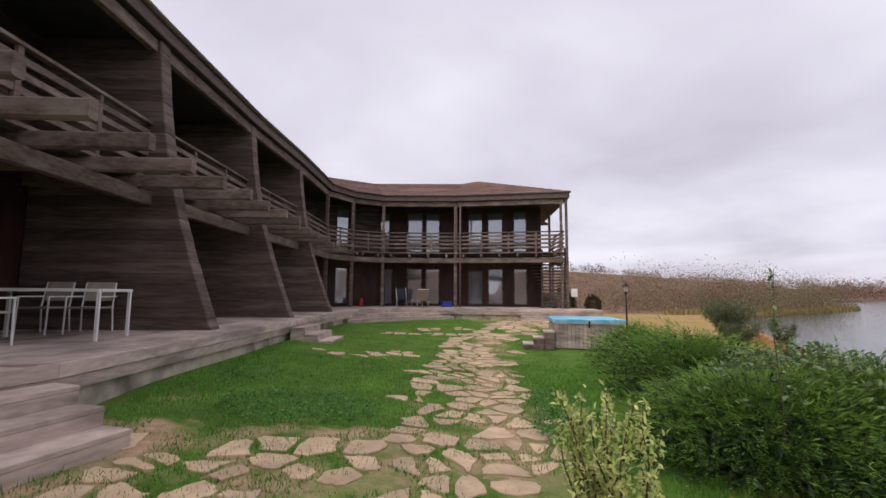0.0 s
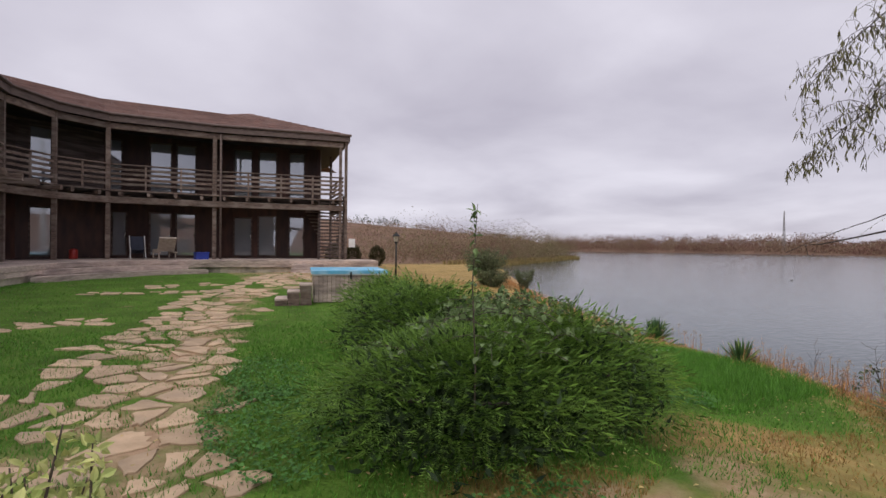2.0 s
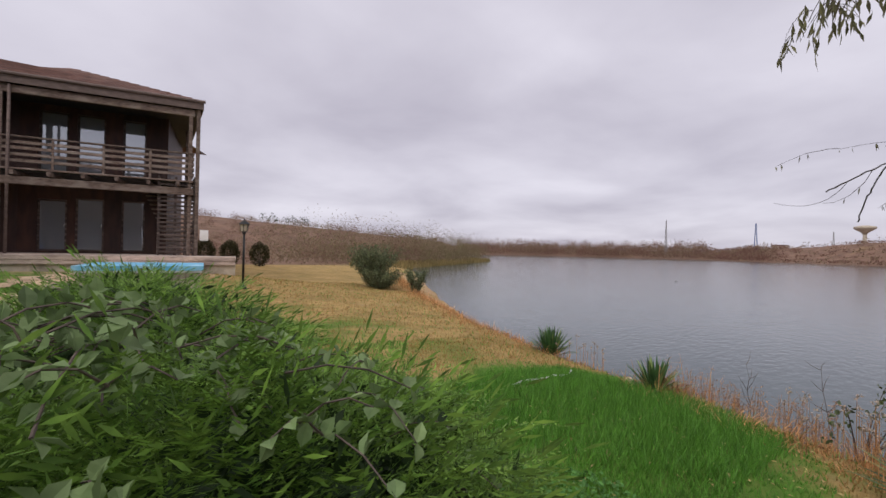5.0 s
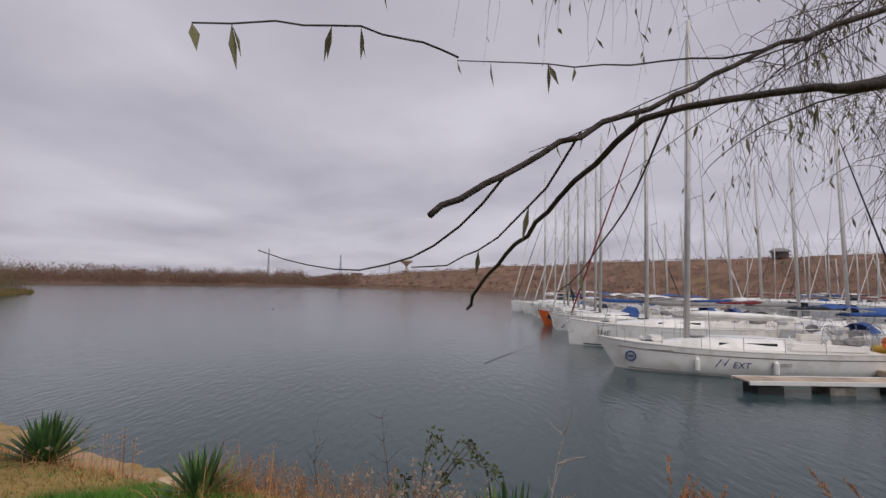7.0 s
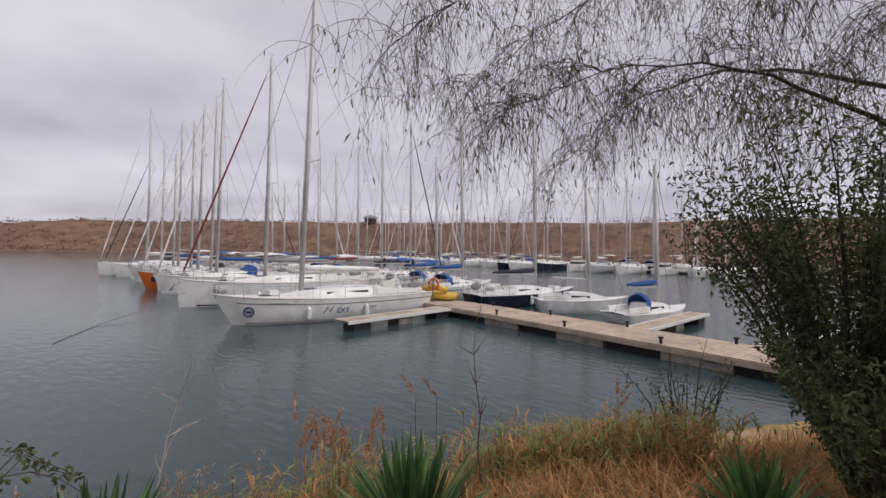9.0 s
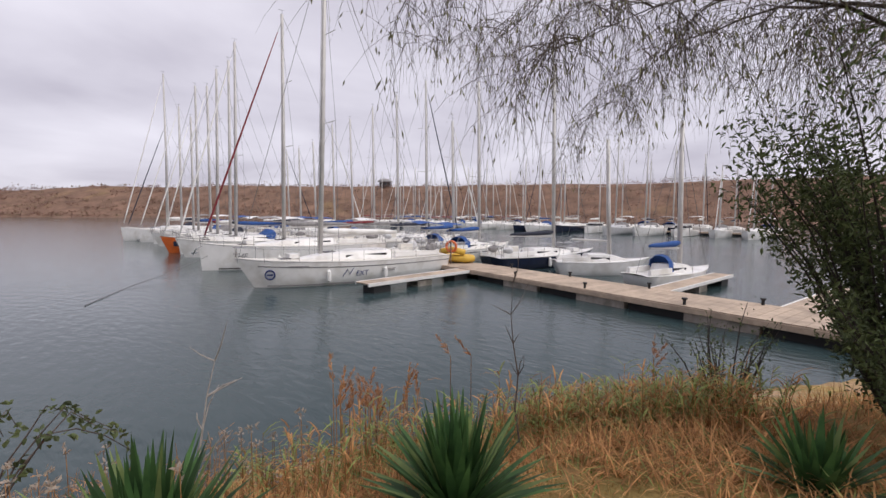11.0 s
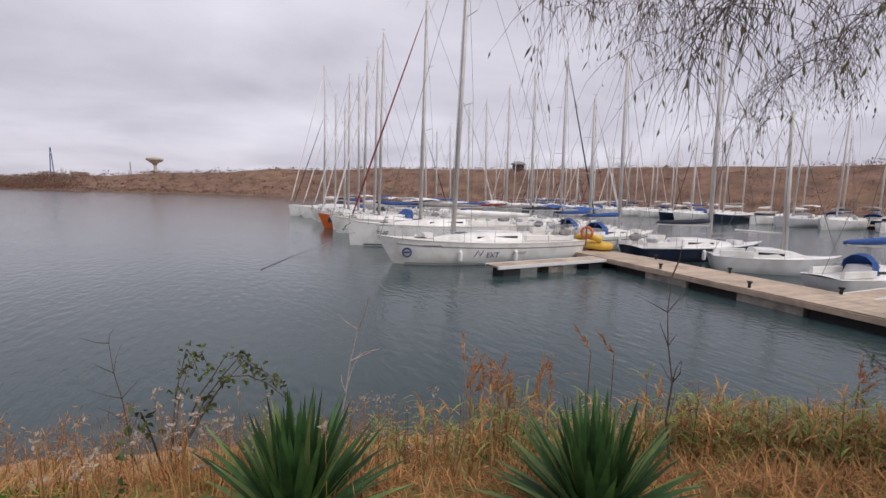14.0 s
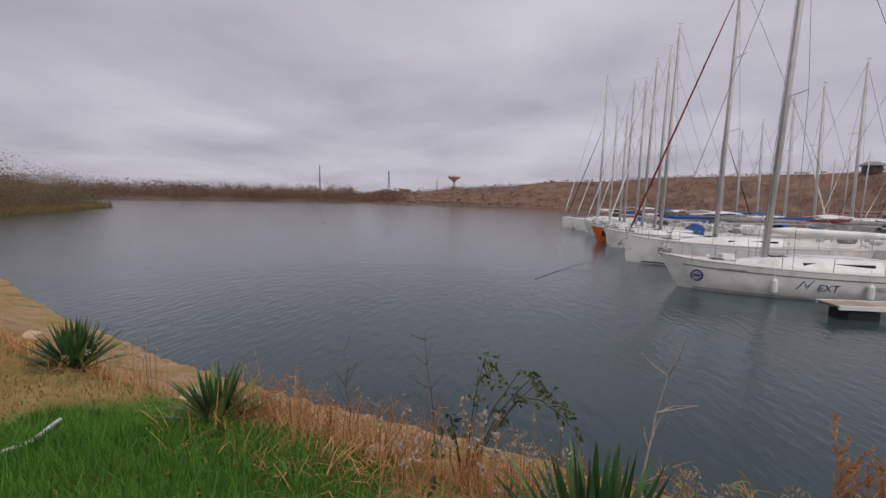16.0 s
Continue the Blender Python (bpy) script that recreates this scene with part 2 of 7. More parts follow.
L_FALLEN = leafy("fallen_leaf", (0.62, 0.50, 0.22), (0.42, 0.30, 0.12), vary=0.3)


def glass(name, tint=(0.5, 0.55, 0.6)):
    """Dark house glazing that mirrors the sky."""
    m = bpy.data.materials.new(name)
    m.use_nodes = True
    p = m.node_tree.nodes["Principled BSDF"]
    p.inputs["Base Color"].default_value = (*tint, 1)
    p.inputs["Roughness"].default_value = 0.03
    p.inputs["Transmission Weight"].default_value = 0.35
    p.inputs["Metallic"].default_value = 0.4
    p.inputs["Specular IOR Level"].default_value = 1.0
    p.inputs["IOR"].default_value = 1.9
    return m


M_GLASS = glass("window_glass", (0.50, 0.54, 0.58))

# the ground: grass, straw, soil and far scrub, told apart by where they grow
M_GROUND = bpy.data.materials.new("ground_cover")
M_GROUND.use_nodes = True
gn, gl = M_GROUND.node_tree.nodes, M_GROUND.node_tree.links
gp = gn["Principled BSDF"]
gp.inputs["Roughness"].default_value = 0.95
gp.inputs["Specular IOR Level"].default_value = 0.15
g_geo = gn.new("ShaderNodeNewGeometry")


def gnoise(scale, detail=5, rough=0.55):
    t = gn.new("ShaderNodeTexNoise")
    t.inputs["Scale"].default_value, t.inputs["Detail"].default_value, t.inputs["Roughness"].default_value = scale, detail, rough
    gl.new(g_geo.outputs["Position"], t.inputs["Vector"])
    return t.outputs[0]


def gramp(src, c0, c1, p0=0.3, p1=0.7):
    r = gn.new("ShaderNodeValToRGB")
    r.color_ramp.elements[0].position, r.color_ramp.elements[1].position = p0, p1
    r.color_ramp.elements[0].color, r.color_ramp.elements[1].color = (*c0, 1), (*c1, 1)
    gl.new(src, r.inputs[0])
    return r.outputs[0]


def gmix(f, a, b):
    x = gn.new("ShaderNodeMixRGB")
    gl.new(f, x.inputs[0])
    gl.new(a, x.inputs[1])
    gl.new(b, x.inputs[2])
    return x.outputs[0]


def gmask(attr, noise_scale, soft=0.25):
    """An attribute's edge, broken up by noise."""
    a = gn.new("ShaderNodeAttribute")
    a.attribute_name = attr
    s = gn.new("ShaderNodeMath")
    s.operation = "ADD"
    gl.new(a.outputs["Fac"], s.inputs[0])
    n0 = gn.new("ShaderNodeMapRange")
    n0.inputs[1].default_value, n0.inputs[2].default_value = 0.25, 0.75
    n0.inputs[3].default_value, n0.inputs[4].default_value = -0.5, 0.5
    gl.new(gnoise(noise_scale), n0.inputs[0])
    gl.new(n0.outputs[0], s.inputs[1])
    m = gn.new("ShaderNodeMapRange")
    m.inputs[1].default_value, m.inputs[2].default_value = 0.5 - soft, 0.5 + soft
    gl.new(s.outputs[0], m.inputs[0])
    return m.outputs[0]


g_green = gramp(gnoise(1.3), (0.06, 0.115, 0.018), (0.14, 0.27, 0.038))
g_green = gmix(gramp(gnoise(45, 3), (0, 0, 0), (0.55, 0.55, 0.55)), g_green, gramp(gnoise(14), (0.04, 0.075, 0.014), (0.13, 0.20, 0.04)))
g_straw = gmix(gramp(gnoise(0.9), (0, 0, 0), (0.75, 0.75, 0.75), 0.4, 0.62), gramp(gnoise(5), (0.30, 0.195, 0.075), (0.52, 0.36, 0.145)), gramp(gnoise(11), (0.17, 0.135, 0.045), (0.34, 0.24, 0.09)))
g_soil = gramp(gnoise(9), (0.36, 0.23, 0.14), (0.54, 0.38, 0.25))
g_hill = gramp(gnoise(0.11, 9, 0.72), (0.10, 0.064, 0.048), (0.29, 0.18, 0.128))
g_base = gmix(gmask("dry", 0.7), g_green, g_straw)
g_base = gmix(gmask("soil", 1.6), g_base, g_soil)
g_base = gmix(gmask("hill", 0.02), g_base, g_hill)
gl.new(g_base, gp.inputs["Base Color"])
g_bump = gn.new("ShaderNodeBump")
g_bump.inputs["Strength"].default_value, g_bump.inputs["Distance"].default_value = 0.7, 0.05
gl.new(gnoise(30, 4), g_bump.inputs["Height"])
gl.new(g_bump.outputs[0], gp.inputs["Normal"])

# the lake: dark, with small ripples
M_WATER = bpy.data.materials.new("lake_water")
M_WATER.use_nodes = True
an, al = M_WATER.node_tree.nodes, M_WATER.node_tree.links
ap = an["Principled BSDF"]
ap.inputs["Base Color"].default_value = (0.038, 0.062, 0.066, 1)
ap.inputs["Roughness"].default_value = 0.08
ap.inputs["IOR"].default_value = 1.33
a_geo = an.new("ShaderNodeNewGeometry")
a_map = an.new("ShaderNodeMapping")
a_map.inputs["Rotation"].default_value = (0, 0, radians(25))
a_map.inputs["Scale"].default_value = (0.8, 1.9, 1)
al.new(a_geo.outputs["Position"], a_map.inputs[0])
a_n1 = an.new("ShaderNodeTexNoise")
a_n1.inputs["Scale"].default_value, a_n1.inputs["Detail"].default_value = 2.2, 5
al.new(a_map.outputs[0], a_n1.inputs["Vector"])
a_b = an.new("ShaderNodeBump")
a_b.inputs["Strength"].default_value, a_b.inputs["Distance"].default_value = 0.36, 0.08
al.new(a_n1.outputs[0], a_b.inputs["Height"])
al.new(a_b.outputs[0], ap.inputs["Normal"])


# ---- mesh helpers ----
class Shape:
    """Vertices and faces gathered for one mesh."""

    def __init__(self):
        self.v, self.f = [], []

    def box(self, c, s, m=None):
        """A box round c, of size s; m turns it about c."""
        b = len(self.v)
        for x, y, z in ((-1, -1, -1), (1, -1, -1), (1, 1, -1), (-1, 1, -1), (-1, -1, 1), (1, -1, 1), (1, 1, 1), (-1, 1, 1)):
            p = Vector((x * s[0] / 2, y * s[1] / 2, z * s[2] / 2))
            if m is not None:
                p = m @ p
            self.v.append((p[0] + c[0], p[1] + c[1], p[2] + c[2]))
        for q in ((0, 3, 2, 1), (4, 5, 6, 7), (0, 1, 5, 4), (1, 2, 6, 5), (2, 3, 7, 6), (3, 0, 4, 7)):
            self.f.append(tuple(b + i for i in q))
        return self

    def beam(self, p, q, w, h, ch=0.0):
        """A beam from p to q, w wide and h high (z up as far as it can be)."""
        p, q = Vector(p), Vector(q)
        d = (q - p).normalized()
        side = d.cross(Vector((0, 0, 1)))
        side = Vector((1, 0, 0)) if side.length < 1e-4 else side.normalized()
        up = side.cross(d)
        c = ch or min(w, h) * 0.08
        ring = [(-w / 2 + c, -h / 2), (w / 2 - c, -h / 2), (w / 2, -h / 2 + c), (w / 2, h / 2 - c), (w / 2 - c, h / 2), (-w / 2 + c, h / 2), (-w / 2, h / 2 - c), (-w / 2, -h / 2 + c)]
        b = len(self.v)
        for e in (p, q):
            for a, z in ring:
                self.v.append(tuple(e + side * a + up * z))
        for i in range(8):
            j = (i + 1) % 8
            self.f.append((b + i, b + j, b + 8 + j, b + 8 + i))
        self.f.append(tuple(b + i for i in range(7, -1, -1)))
        self.f.append(tuple(b + 8 + i for i in range(8)))
        return self

    def tube(self, pts, radii, n=6, cap=True):
        pts = [Vector(p) for p in pts]
        if isinstance(radii, (int, float)):
            radii = [radii] * len(pts)
        b = len(self.v)
        ref = Vector((0.31, 0.17, 0.93))
        for i, p in enumerate(pts):
            d = (pts[min(i + 1, len(pts) - 1)] - pts[max(i - 1, 0)]).normalized()
            s = d.cross(ref)
            if s.length < 0.05:
                s = d.cross(Vector((1, 0, 0)))
            s.normalize()
            u = s.cross(d)
            for k in range(n):
                a = 2 * math.pi * k / n
                self.v.append(tuple(p + (s * math.cos(a) + u * math.sin(a)) * radii[i]))
        for i in range(len(pts) - 1):
            for k in range(n):
                k2 = (k + 1) % n
                self.f.append((b + i * n + k, b + i * n + k2, b + (i + 1) * n + k2, b + (i + 1) * n + k))
        if cap:
            self.f.append(tuple(b + k for k in range(n - 1, -1, -1)))
            e = b + (len(pts) - 1) * n
            self.f.append(tuple(e + k for k in range(n)))
        return self

    def lathe(self, c, profile, n=16):
        """Rings (radius, z) stacked about the upright through c."""
        b = len(self.v)
        for r, z in profile:
            for k in range(n):
                a = 2 * math.pi * k / n
                self.v.append((c[0] + r * math.cos(a), c[1] + r * math.sin(a), c[2] + z))
        for i in range(len(profile) - 1):
            for k in range(n):
                k2 = (k + 1) % n
                self.f.append((b + i * n + k, b + i * n + k2, b + (i + 1) * n + k2, b + (i + 1) * n + k))
        self.f.append(tuple(b + k for k in range(n - 1, -1, -1)))
        e = b + (len(profile) - 1) * n
        self.f.append(tuple(e + k for k in range(n)))
        return self

    def prism(self, outline, z0, z1):
        """An outline in plan (counter-clockwise), from z0 up to z1."""
        b, n = len(self.v), len(outline)
        for z in (z0, z1):
            for x, y in outline:
                self.v.append((x, y, z))
        for i in range(n):
            j = (i + 1) % n
            self.f.append((b + i, b + j, b + n + j, b + n + i))
        self.f.append(tuple(b + i for i in range(n - 1, -1, -1)))
        self.f.append(tuple(b + n + i for i in range(n)))
        return self

    def leaf(self, p, d, n, length, width, fold=0.0):
        """A lens-shaped leaf from p along d, flat against n."""
        d = Vector(d).normalized()
        s = d.cross(Vector(n))
        if s.length < 1e-3:
            s = d.cross(Vector((0.3, 0.9, 0.2)))
        s.normalize()
        p = Vector(p)
        up = s.cross(d)
        b = len(self.v)
        mid = p + d * length * 0.45 + up * fold
        self.v += [tuple(p), tuple(mid + s * width / 2), tuple(p + d * length - up * fold), tuple(mid - s * width / 2)]
        self.f.append((b, b + 1, b + 2, b + 3))
        return self

    def broad(self, p, d, n, length, width, fold=0.0):
        """A broad oval leaf, folded a little along its rib."""
        d = Vector(d).normalized()
        s = d.cross(Vector(n))
        if s.length < 1e-3:
            s = d.cross(Vector((0.3, 0.9, 0.2)))
        s.normalize()
        p, up = Vector(p), s.cross(d)
        b = len(self.v)
        rows = ((0.28, 0.43, 1.0), (0.58, 0.46, 1.4))
        self.v.append(tuple(p))
        for t, w, f in rows:
            m = p + d * length * t
            self.v += [tuple(m + s * width * w + up * fold * f), tuple(m - up * fold * 0.3), tuple(m - s * width * w + up * fold * f)]
        self.v.append(tuple(p + d * length - up * fold))
        self.f += [(b, b + 1, b + 2), (b, b + 2, b + 3), (b + 1, b + 4, b + 5, b + 2), (b + 2, b + 5, b + 6, b + 3), (b + 4, b + 7, b + 5), (b + 5, b + 7, b + 6)]
        return self

    def blade(self, p, d, length, width, droop=0.3, seg=3, side=None):
        """A long blade that bends over."""
        d = Vector(d).normalized()
        s = Vector(side) if side else d.cross(Vector((0, 0, 1)))
        if s.length < 1e-3:
            s = Vector((1, 0, 0))
        s.normalize()
        p = Vector(p)
        b = len(self.v)
        for i in range(seg):
            t = i / seg
            q = p + d * length * t + Vector((0, 0, -droop * length * t * t))
            w = width * (0.65 + 0.6 * t if t < 0.4 else 0.95 * (1 - t) / 0.6 + 0.03)
            self.v += [tuple(q - s * w / 2), tuple(q + s * w / 2)]
        q = p + d * length + Vector((0, 0, -droop * length))
        self.v.append(tuple(q))
        for i in range(seg - 1):
            self.f.append((b + 2 * i, b + 2 * i + 1, b + 2 * i + 3, b + 2 * i + 2))
        self.f.append((b + 2 * seg - 2, b + 2 * seg - 1, b + 2 * seg))
        return self

    def ball(self, c, r, seed=0, rough=0.0, squash=(1, 1, 1), nu=8, nv=5):
        b = len(self.v)
        rr = random.Random(seed)
        for i in range(nv + 1):
            th = math.pi * i / nv
            for k in range(nu):
                ph = 2 * math.pi * k / nu
                q = r * (1 + rough * (rr.random() - 0.5))
                self.v.append((c[0] + q * squash[0] * math.sin(th) * math.cos(ph), c[1] + q * squash[1] * math.sin(th) * math.sin(ph), c[2] + q * squash[2] * math.cos(th)))
        for i in range(nv):
            for k in range(nu):
                k2 = (k + 1) % nu
                self.f.append((b + i * nu + k, b + (i + 1) * nu + k, b + (i + 1) * nu + k2, b + i * nu + k2))
        return self

    def mesh(self, name, mat=None, smooth=False):
        me = bpy.data.meshes.new(name)
        me.from_pydata(self.v, [], self.f)
        if mat:
            me.materials.append(mat)
        if smooth:
            me.polygons.foreach_set("use_smooth", [True] * len(me.polygons))
        me.update()
        return me


def part(name, shape, mat, parent=None, label="", smooth=False):
    """One mesh, as a part of a thing or (with no parent) a thing itself."""
    ob = new(name, shape.mesh(name, mat, smooth))
    if parent:
        ob.parent = parent
    if label:
        ob["label"] = label
    if parent and name in ("branching", "leaves", "hanging_growth", "crown", "inner_foliage"):
        ob["kind"] = "stuff"
    return ob


def thing(name, label, category, group="", kind="", at=None):
    ob = new(name)
    ob.empty_display_size = 0.2
    if at is not None:
        ob.matrix_basis = at
    return tagged(ob, label, category, group, kind)


def lerp(a, b, t):
    return a + (b - a) * t


def table(x, pts):
    """Linear interpolation in a short table of (x, value)."""
    if x <= pts[0][0]:
        return pts[0][1]
    for (x0, y0), (x1, y1) in zip(pts, pts[1:]):
        if x <= x1:
            return y0 + (y1 - y0) * (x - x0) / (x1 - x0)
    return pts[-1][1]


def smooth01(t):
    t = min(1.0, max(0.0, t))
    return t * t * (3 - 2 * t)


# ---- the land ----
BANK = ((-150, -75), (-60, -35), (-25, -9), (-14, -2.5), (-8, 0.9), (-4, 3.2), (-2, 4.5), (0, 5.6), (1.3, 6.4), (3.6, 7.3), (5.4, 7.9), (9, 9.3), (14.8, 12.3), (23, 17.5), (69, 50), (111, 108), (125, 120), (600, 560))
SHORE = ((-150, -70), (-60, -30), (-25, -5), (-14, 1.2), (-8.4, 4.9), (-4.4, 7.4), (-0.5, 9.3), (2, 10.3), (4.7, 11.2), (8.6, 12.8), (14.8, 16.2), (23, 21.5), (69, 55), (111, 127), (125, 132), (600, 570))
FAR = ((40, 620), (60, 640), (73, 610), (80, 480), (88, 400), (96, 330), (110, 260), (130, 215), (150, 190), (180, 175), (200, 170))   # bearing, metres to the far shore
CREST = ((40, 10), (60, 11), (72, 9), (75, 9), (84, 15), (92, 18.5), (100, 20), (112, 20), (130, 18.5), (150, 17), (180, 16), (200, 16))
HUB = (3.5, 1.8)
DECK_Z = 0.80


def land(x, y):
    """Height of the ground."""
    xb, xs = table(y, BANK), table(y, SHORE)
    low = table(y, ((-12, -0.6), (20, -0.6), (60, -1.7), (140, -1.8)))
    u = (x + 5.6) / max(2.0, xb + 5.6)
    if x <= xb:
        z = table(u, ((0, 0.14 + 0.14 * smooth01((y - 3) / 3)), (0.2, 0.02), (0.32, -0.08), (0.58, -0.14), (0.71, -0.28), (0.9, -0.46), (1.0, -0.6)))
        z = lerp(z, 0.28, smooth01((y - 11) / 8.0) * (1 - smooth01((x - 3.5) / 7)))
        z = lerp(z, min(z, low), smooth01((y - 30) / 40))
    else:
        z = lerp(low, ZW, 1 - (1 - (x - xb) / (xs - xb)) ** 1.6) if x < xs else ZW - min(3.0, (x - xs) * 0.45)
    dx, dy = x - HUB[0], y - HUB[1]
    r = math.hypot(dx, dy)
    a = math.degrees(math.atan2(dx, dy))
    if r > 90:
        if -60 < a < 52:       # the hillside behind the house and the headland
            h = table(a, ((-60, 14), (0, 22), (14, 21), (30, 15), (42, 9), (48, 4), (52, 0)))
            if x < xs:
                z += h * smooth01((r - 130) / 170)
        if 36 < a < 200 or a < -160:
            aa = a if a > 0 else a + 360
            rs = table(aa, FAR)
            t = (r - rs) / (0.28 * rs)
            if t > -0.3:
                z = max(z, ZW + table(aa, CREST) * smooth01(t) + t * 1.5 + noise.noise((x * 0.013, y * 0.013, 0)) * 2.0 * smooth01(t))
    if r > 4:
        z += noise.noise((x * 0.3, y * 0.3, 0)) * 0.05
    return z


def dry_at(x, y):
    """How dry the grass is: 0 green, 1 straw."""
    d = lerp(-0.12, 0.12, smooth01((x - 0.5) / 1.5))
    far = 0.50 * smooth01((y - 4.4) / 1.6) + 0.35 * smooth01((x - 5.0) / 3.0) + 0.18 * smooth01((y - 9) / 5)
    d = lerp(d, max(d, far), smooth01((x - 1.8) / 1.6))
    d = lerp(d, max(d, 0.56), smooth01((3.2 - y) / 1.0) * smooth01((x + 0.6) / 1.0))
    d = lerp(d, 0.9, smooth01((0.9 - y) / 1.6) * smooth01((x - 1.4) / 2.0))
    d = lerp(d, 0.85, smooth01((x - table(y, BANK) + 0.8) / 0.6))
    lush = min(math.hypot(x - 5.9, y - 3.9) / 1.7, math.hypot(x - 4.6, y - 3.4) / 1.6)
    return lerp(0.05, d, smooth01((lush - 0.8) / 0.4))


def soil_at(x, y):
    s = 0.0
    if y < 20 and x < 5:
        xc = path_x(y)
        if y > 1:
            s = max(s, 0.62 - abs(x - xc - 0.25) * 0.55)
        if -6 < x < -1 and abs(y - 3.2) < 1.0:
            s = max(s, 0.45)
    s = max(s, 0.74 - 0.62 * math.hypot((x - 1.0) / 1.7, (y - 1.55) / 0.75)) if (abs(x - 1.0) < 2.5 and abs(y - 1.55) < 1.5) else s
    if x > 0.5 and y > 17.0 and x < 6:
        s = max(s, 0.5)
    if x > table(y, BANK) + 0.1:
        s = max(s, 0.45)
    return s


def path_x(y):
    """The middle of the stone path."""
    return table(y, ((-6, -2.9), (0, -2.6), (3.5, -2.05), (5.2, -1.85), (8.5, -1.35), (12.8, -0.35), (14.5, 0.55), (17, 2.2), (19, 3.4)))


ground_shape = Shape()
g_dry, g_soil_v, g_hill_v = [], [], []
RINGS, SECT = 190, 420
radii = [0.0] + [0.18 * (3200 / 0.18) ** (i / (RINGS - 1)) for i in range(RINGS)]
ground_shape.v.append((HUB[0], HUB[1], land(*HUB)))
g_dry.append(0.2), g_soil_v.append(0.0), g_hill_v.append(0.0)
for r in radii[1:]:
    for k in range(SECT):
        a = 2 * math.pi * k / SECT
        x, y = HUB[0] + r * math.sin(a), HUB[1] + r * math.cos(a)
        ground_shape.v.append((x, y, land(x, y)))
        near = r < 60
        g_dry.append(dry_at(x, y) if near else 0.75)
        g_soil_v.append(soil_at(x, y) if near else 0.0)
        g_hill_v.append(smooth01((r - 55) / 40))
for k in range(SECT):
    ground_shape.f.append((0, 1 + (k + 1) % SECT, 1 + k))
for i in range(RINGS - 1):
    for k in range(SECT):
        k2 = (k + 1) % SECT
        ground_shape.f.append((1 + i * SECT + k, 1 + i * SECT + k2, 1 + (i + 1) * SECT + k2, 1 + (i + 1) * SECT + k))
ground = part("ground", ground_shape, M_GROUND, smooth=True)
tagged(ground, "grassy lake shore with worn soil and dry straw patches", "ground", kind="structure")
for nm, vals in (("dry", g_dry), ("soil", g_soil_v), ("hill", g_hill_v)):
    at = ground.data.attributes.new(nm, "FLOAT", "POINT")
    at.data.foreach_set("value", vals)

water = part("water", Shape().prism([(-400, -900), (3000, -900), (3000, 2500), (-400, 2500)], ZW - 0.02, ZW), M_WATER)
tagged(water, "calm grey-blue lake water with fine ripples", "water", kind="structure")


# ---- the hotel: a long two-storey timber house that bends along the lawn ----
FRONT = [(-8.2, -8.0), (-8.2, 3.8), (-7.9, 8.2), (-7.5, 12.6), (-6.95, 16.6), (-6.5, 21.0), (-5.4, 22.6), (-3.8, 23.35), (0.18, 22.9), (5.75, 21.25)]
FLOOR2, EAVE = 3.75, 6.62


def offset(line, d):
    """The line moved d metres to its left (away from the lawn)."""
    out = []
    for i, p in enumerate(line):
        a = Vector(line[max(i - 1, 0)])
        b = Vector(line[min(i + 1, len(line) - 1)])
        p = Vector(p)
        d1 = (p - a).normalized() if i > 0 else (b - p).normalized()
        d2 = (b - p).normalized() if i < len(line) - 1 else d1
        n1, n2 = Vector((-d1.y, d1.x)), Vector((-d2.y, d2.x))
        n = (n1 + n2).normalized()
        out.append(tuple(p + n * d / max(0.5, n.dot(n1))))
    return out


WALL = offset(FRONT, 2.25)
END_DIR = (Vector(FRONT[9]) - Vector(FRONT[8])).normalized()
END_BACK = Vector((-END_DIR.y, END_DIR.x))
WALL[9] = tuple(Vector(WALL[8]) + END_DIR * 4.8)
house = thing("hotel", "dark timber two-storey hotel with wraparound balcony and brown roof", "house", kind="structure")


def along(line, i, s):
    a, b = Vector(line[i]), Vector(line[i + 1])
    return a + (b - a) * s


def seg_turn(i, line=FRONT):
    a, b = Vector(line[i]), Vector(line[i + 1])
    return math.atan2(b.y - a.y, b.x - a.x)


